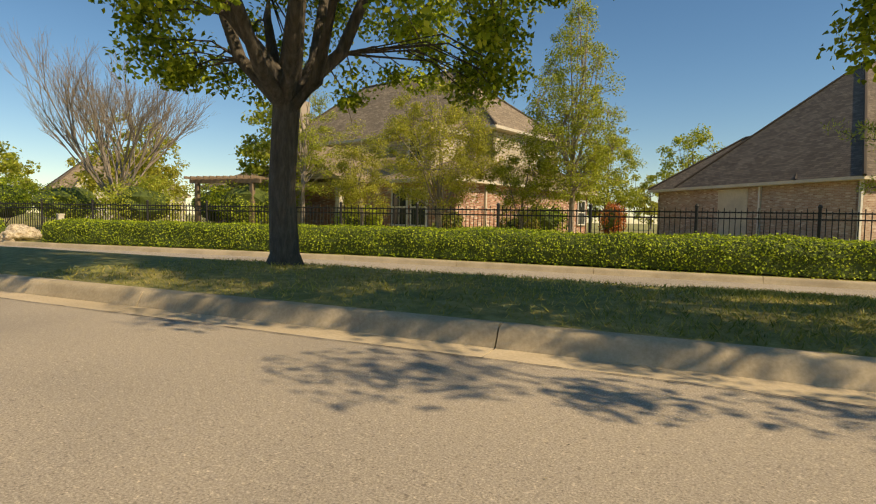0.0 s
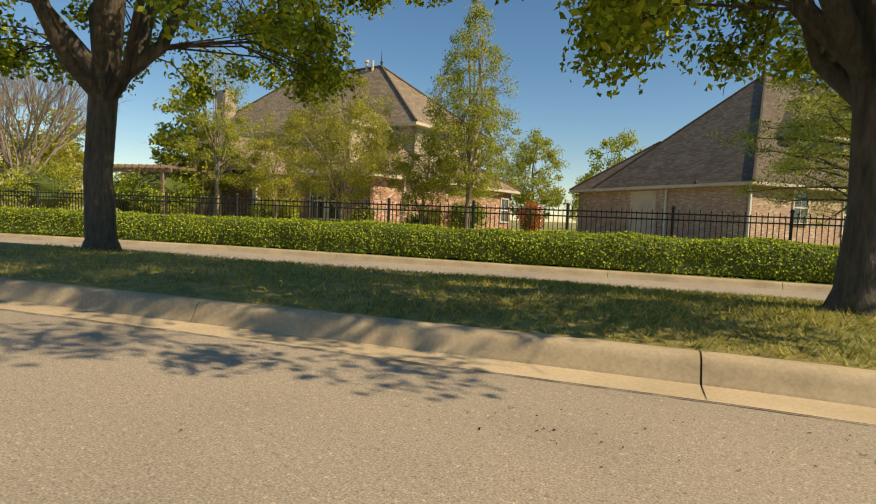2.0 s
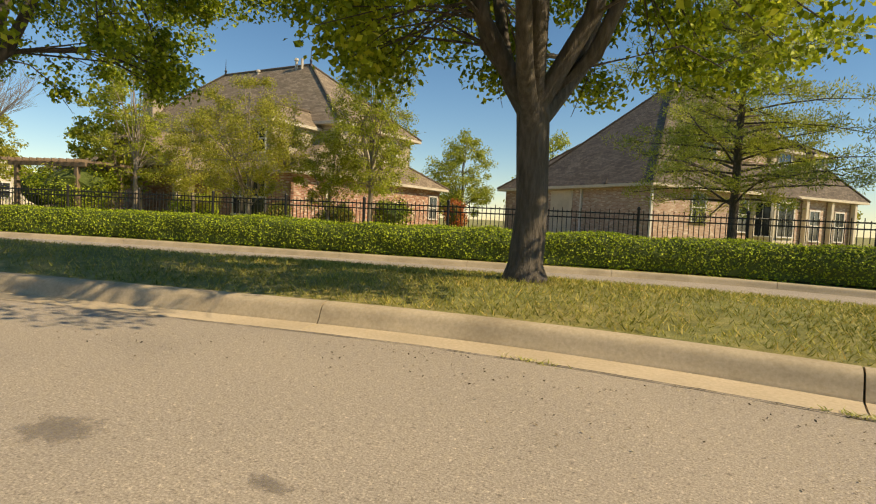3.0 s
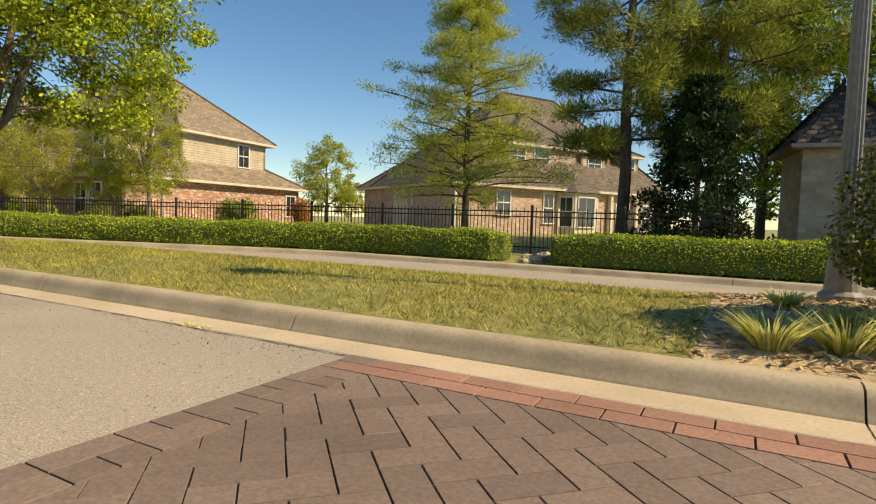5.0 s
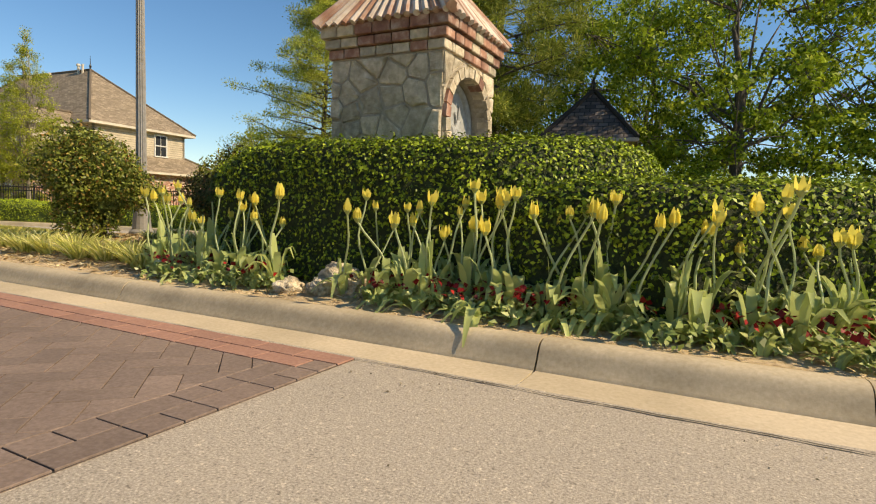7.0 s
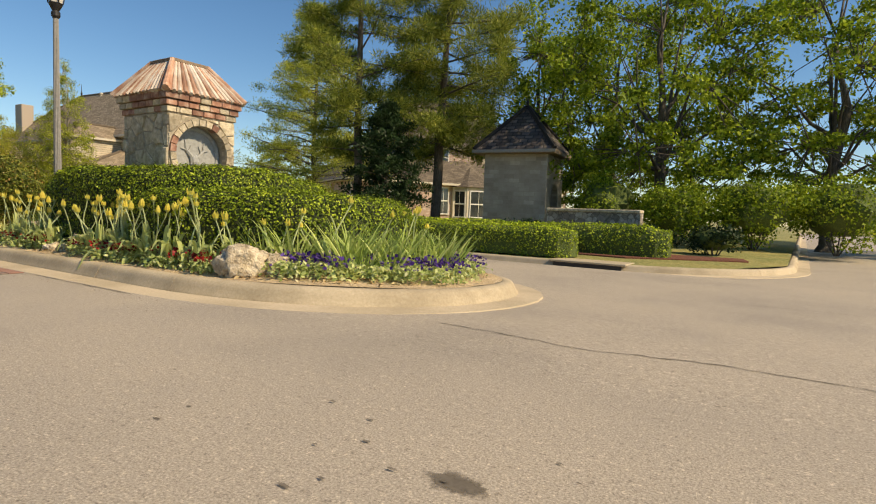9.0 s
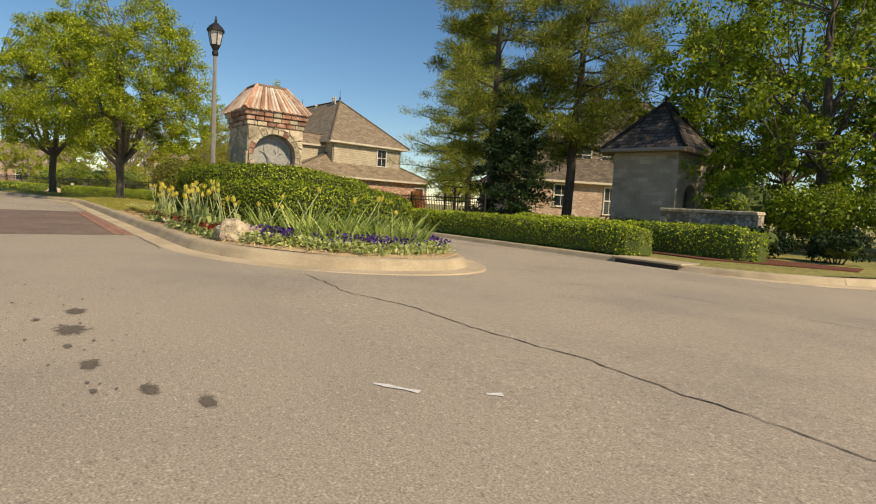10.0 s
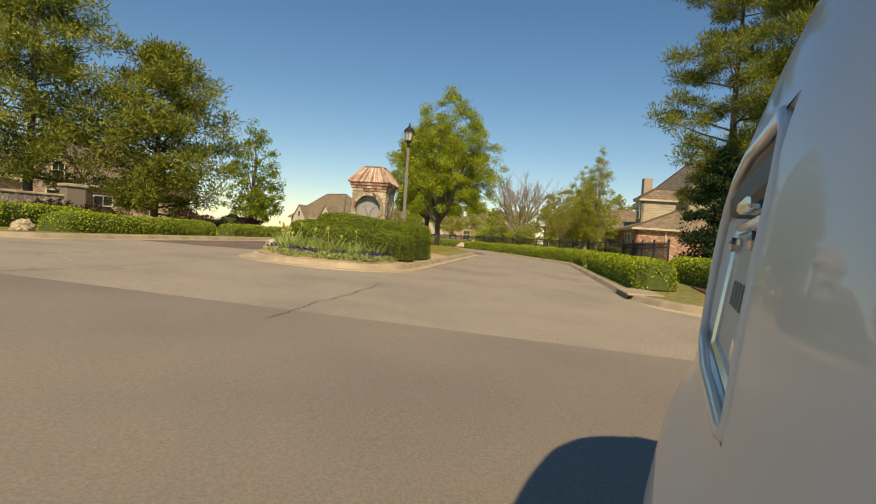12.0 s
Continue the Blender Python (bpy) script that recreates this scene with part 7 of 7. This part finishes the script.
def body_ring(z, out=0.0):
    xr, xf, w = body_at(z)
    xr, xf, w = xr - out, xf + out, w + out
    pts = []
    for q in REAR_Y:
        y = float(q) if isinstance(q, str) else q * w
        pts.append((xr + 0.30 * (abs(y) / w) ** 5 + 0.05 * (y / w) ** 2, y, z))
    L = xf - xr
    for s in (0.15, 0.28, 0.42, 0.56, 0.7, 0.82):
        pts.append((xr + L * s, w, z))
    for q in reversed([-0.97, -0.8, -0.5, -0.15, 0.15, 0.5, 0.8, 0.97]):
        y = q * w
        pts.append((xf - 0.42 * abs(q) ** 3, y, z))
    for s in (0.82, 0.7, 0.56, 0.42, 0.28, 0.15):
        pts.append((xr + L * s, -w, z))
    return pts


def white_car(x, y, z, heading):
    car = thing("car", "tall white hatchback standing on the asphalt, rear plate recessed", "car", pose(x, y, z, 0, 0, heading))
    zs = [0.30 + 0.02 * i for i in range(28)] + [0.86 + 0.02 * i for i in range(56)]
    zs = [round(q, 3) for q in zs]
    g = Geo()
    rings = []
    for zz in zs:
        rings.append(len(g.v))
        g.v += body_ring(zz)
    n = len(body_ring(1.0))
    hole = {(i, j) for i, a in enumerate(zs[:-1]) for j in (6, 7, 8) if 0.899 <= a < 1.139}
    for i in range(len(zs) - 1):
        for j in range(n):
            if (i, j) in hole:
                continue
            g.f.append((rings[i] + j, rings[i] + (j + 1) % n, rings[i + 1] + (j + 1) % n, rings[i + 1] + j))
    g.f.append(tuple(range(rings[-1], rings[-1] + n)))
    g.f.append(tuple(range(rings[0], rings[0] + n)))
    g.u = [None] * len(g.f)
    body = part("body", g, M_PAINT, car, smooth=True)
    # plate pocket, leaning with the tailgate
    lean = Matrix.Shear("XY", 4, (0.0, 0.0))
    lean[0][2], lean[0][3] = 0.13, -0.13 * 0.9 - 0.022
    p = Geo()
    nz = 8
    lip = [(0.9, -0.28), (0.9, 0.28)] + [(1.14, 0.28), (1.14, -0.28)]
    surf_x = lambda zz, yy: body_at(zz)[0] + 0.30 * (abs(yy) / body_at(zz)[2]) ** 5 + 0.05 * (yy / body_at(zz)[2]) ** 2
    corner = [(surf_x(zz, yy), yy, zz) for zz, yy in lip]
    back = [(0.088, -0.25, 0.91), (0.088, 0.25, 0.91), (0.125, 0.24, 1.12), (0.125, -0.24, 1.12)]
    for i in range(4):
        j = (i + 1) % 4
        p.face([corner[i], corner[j], back[j], back[i]])
    p.face(back)
    part("plate_pocket", p, M_PAINT, body)
    rim = Geo()
    ring = [(0, 0.9), (-0.24, 0.9), (-0.268, 0.906), (-0.278, 0.92), (-0.28, 0.97), (-0.28, 1.03), (-0.28, 1.08), (-0.265, 1.115), (-0.22, 1.138), (0, 1.142), (0.22, 1.138), (0.265, 1.115), (0.28, 1.08), (0.28, 1.03), (0.28, 0.97), (0.278, 0.92), (0.268, 0.906), (0.24, 0.9), (0, 0.9)]
    rim.tube([(surf_x(zz, yy) + 0.004, yy, zz) for yy, zz in ring], [0.007] * len(ring), 8, False)
    part("pocket_rim", rim, M_PAINT, body, smooth=True)
    # Black strip added under the pocket's top edge, in place of its shade.
    part("pocket_shade", Geo().box(0.078, 0.15, -0.23, 0.23, 1.085, 1.118, 0.006), M_PLASTIC, body)
    part("plate_lamp", Geo().box(0.075, 0.10, -0.06, 0.06, 1.08, 1.095, 0.004), M_CHROME, body)
    plate = part("number_plate", Geo().box(0.092, 0.10, -0.155, 0.155, 0.912, 1.062, 0.003, lean), M_PLATE, car, "pale metal number plate in a chrome frame")
    fr = Geo()
    for a in ((-0.17, -0.153, 0.902, 1.074), (0.153, 0.17, 0.902, 1.074), (-0.153, 0.153, 0.902, 0.914), (-0.153, 0.153, 1.06, 1.074)):
        fr.box(0.084, 0.098, *a, 0.004, lean)
    part("plate_frame", fr, M_CHROME, plate)
    for i in range(6):
        part("letter_bar", Geo().box(0.0895, 0.0925, -0.103 + 0.036 * i, -0.093 + 0.036 * i, 0.97, 1.0, 0.001, lean), M_LETTER, plate)
    for q in (-1, 1):
        part("bolt", Geo().lathe([(0.009, 0), (0.009, 0.012), (0.004, 0.015)], 8), M_CHROME, plate).matrix_basis = pose(0.088, 0.12 * q, 1.045, 0, -90, 0)
    part("sticker", Geo().box(0.0885, 0.0925, -0.14, -0.06, 0.917, 0.946, 0.001, lean), M_CHROME, plate)
    # glass, lights, bumper crease
    def skin(name, z0, z1, j0, j1, mat, out):
        q = Geo()
        lv = [z0 + (z1 - z0) * k / 5 for k in range(6)]
        m = j1 - j0 + 1
        for zz in lv:
            r = body_ring(zz, out)
            q.v += [r[j % len(r)] for j in range(j0, j1 + 1)]
        for i in range(5):
            for j in range(m - 1):
                q.f.append((i * m + j, i * m + j + 1, (i + 1) * m + j + 1, (i + 1) * m + j))
        q.u = [None] * len(q.f)
        return part(name, q, mat, car, smooth=True)
    skin("rear_window", 1.45, 1.72, 4, 11, M_GLASS, 0.006)
    skin("side_window", 1.14, 1.62, 16, 20, M_GLASS, 0.006)
    skin("side_window", 1.14, 1.62, 31, 35, M_GLASS, 0.006)
    skin("windscreen", 1.10, 1.68, 23, 28, M_GLASS, 0.006)
    skin("tail_light", 0.86, 1.12, 0, 2, M_TAIL, 0.008)
    skin("tail_light", 0.86, 1.12, 13, 15, M_TAIL, 0.008)
    skin("bumper_trim", 0.30, 0.36, 1, 14, M_PLASTIC, 0.006)
    for xx in (0.85, 3.65):
        for s in (-1, 1):
            wh = part("wheel", Geo().lathe([(0.20, -0.10), (0.30, -0.10), (0.325, -0.06), (0.325, 0.06), (0.30, 0.10), (0.20, 0.10)], 28), M_TYRE, car, smooth=False)
            wh.matrix_basis = pose(xx, s * 0.80, 0.325, 90, 0, 0)
            part("rim", Geo().lathe([(0.0, -0.085 * s), (0.06, -0.095 * s), (0.07, -0.07 * s), (0.19, -0.085 * s), (0.205, -0.10 * s)], 20), M_CHROME, wh)
    return car


def paint_mat(name, col, rough, metal=0.0, coat=0.0):
    m, nt, b = shader(name, rough, metal)
    g = nt.nodes.new("ShaderNodeNewGeometry")
    n = node(nt, "ShaderNodeTexNoise", Scale=3.0, Detail=4.0)
    nt.links.new(g.outputs["Position"], n.inputs["Vector"])
    c = ramp(nt, n.outputs["Fac"], [(0.3, tuple(v * 0.9 for v in col)), (0.7, col)])
    nt.links.new(c, b.inputs["Base Color"])
    b.inputs["Coat Weight"].default_value = coat
    return m


M_PAINT = paint_mat("white car paint", (0.70, 0.68, 0.62), 0.35, 0, 0.6)
M_PLASTIC = paint_mat("black plastic", (0.03, 0.03, 0.03), 0.5)
M_LETTER = paint_mat("plate lettering", (0.22, 0.23, 0.21), 0.5)
M_PLATE = paint_mat("plate metal", (0.55, 0.55, 0.5), 0.4)
M_CHROME = paint_mat("chrome", (0.7, 0.7, 0.7), 0.15, 1.0)
M_TAIL = paint_mat("red lamp lens", (0.3, 0.015, 0.012), 0.1, 0, 0.5)
M_TYRE = paint_mat("tyre rubber", (0.025, 0.025, 0.025), 0.8)
white_car(20.857, 10.164, -0.285, 75.4)
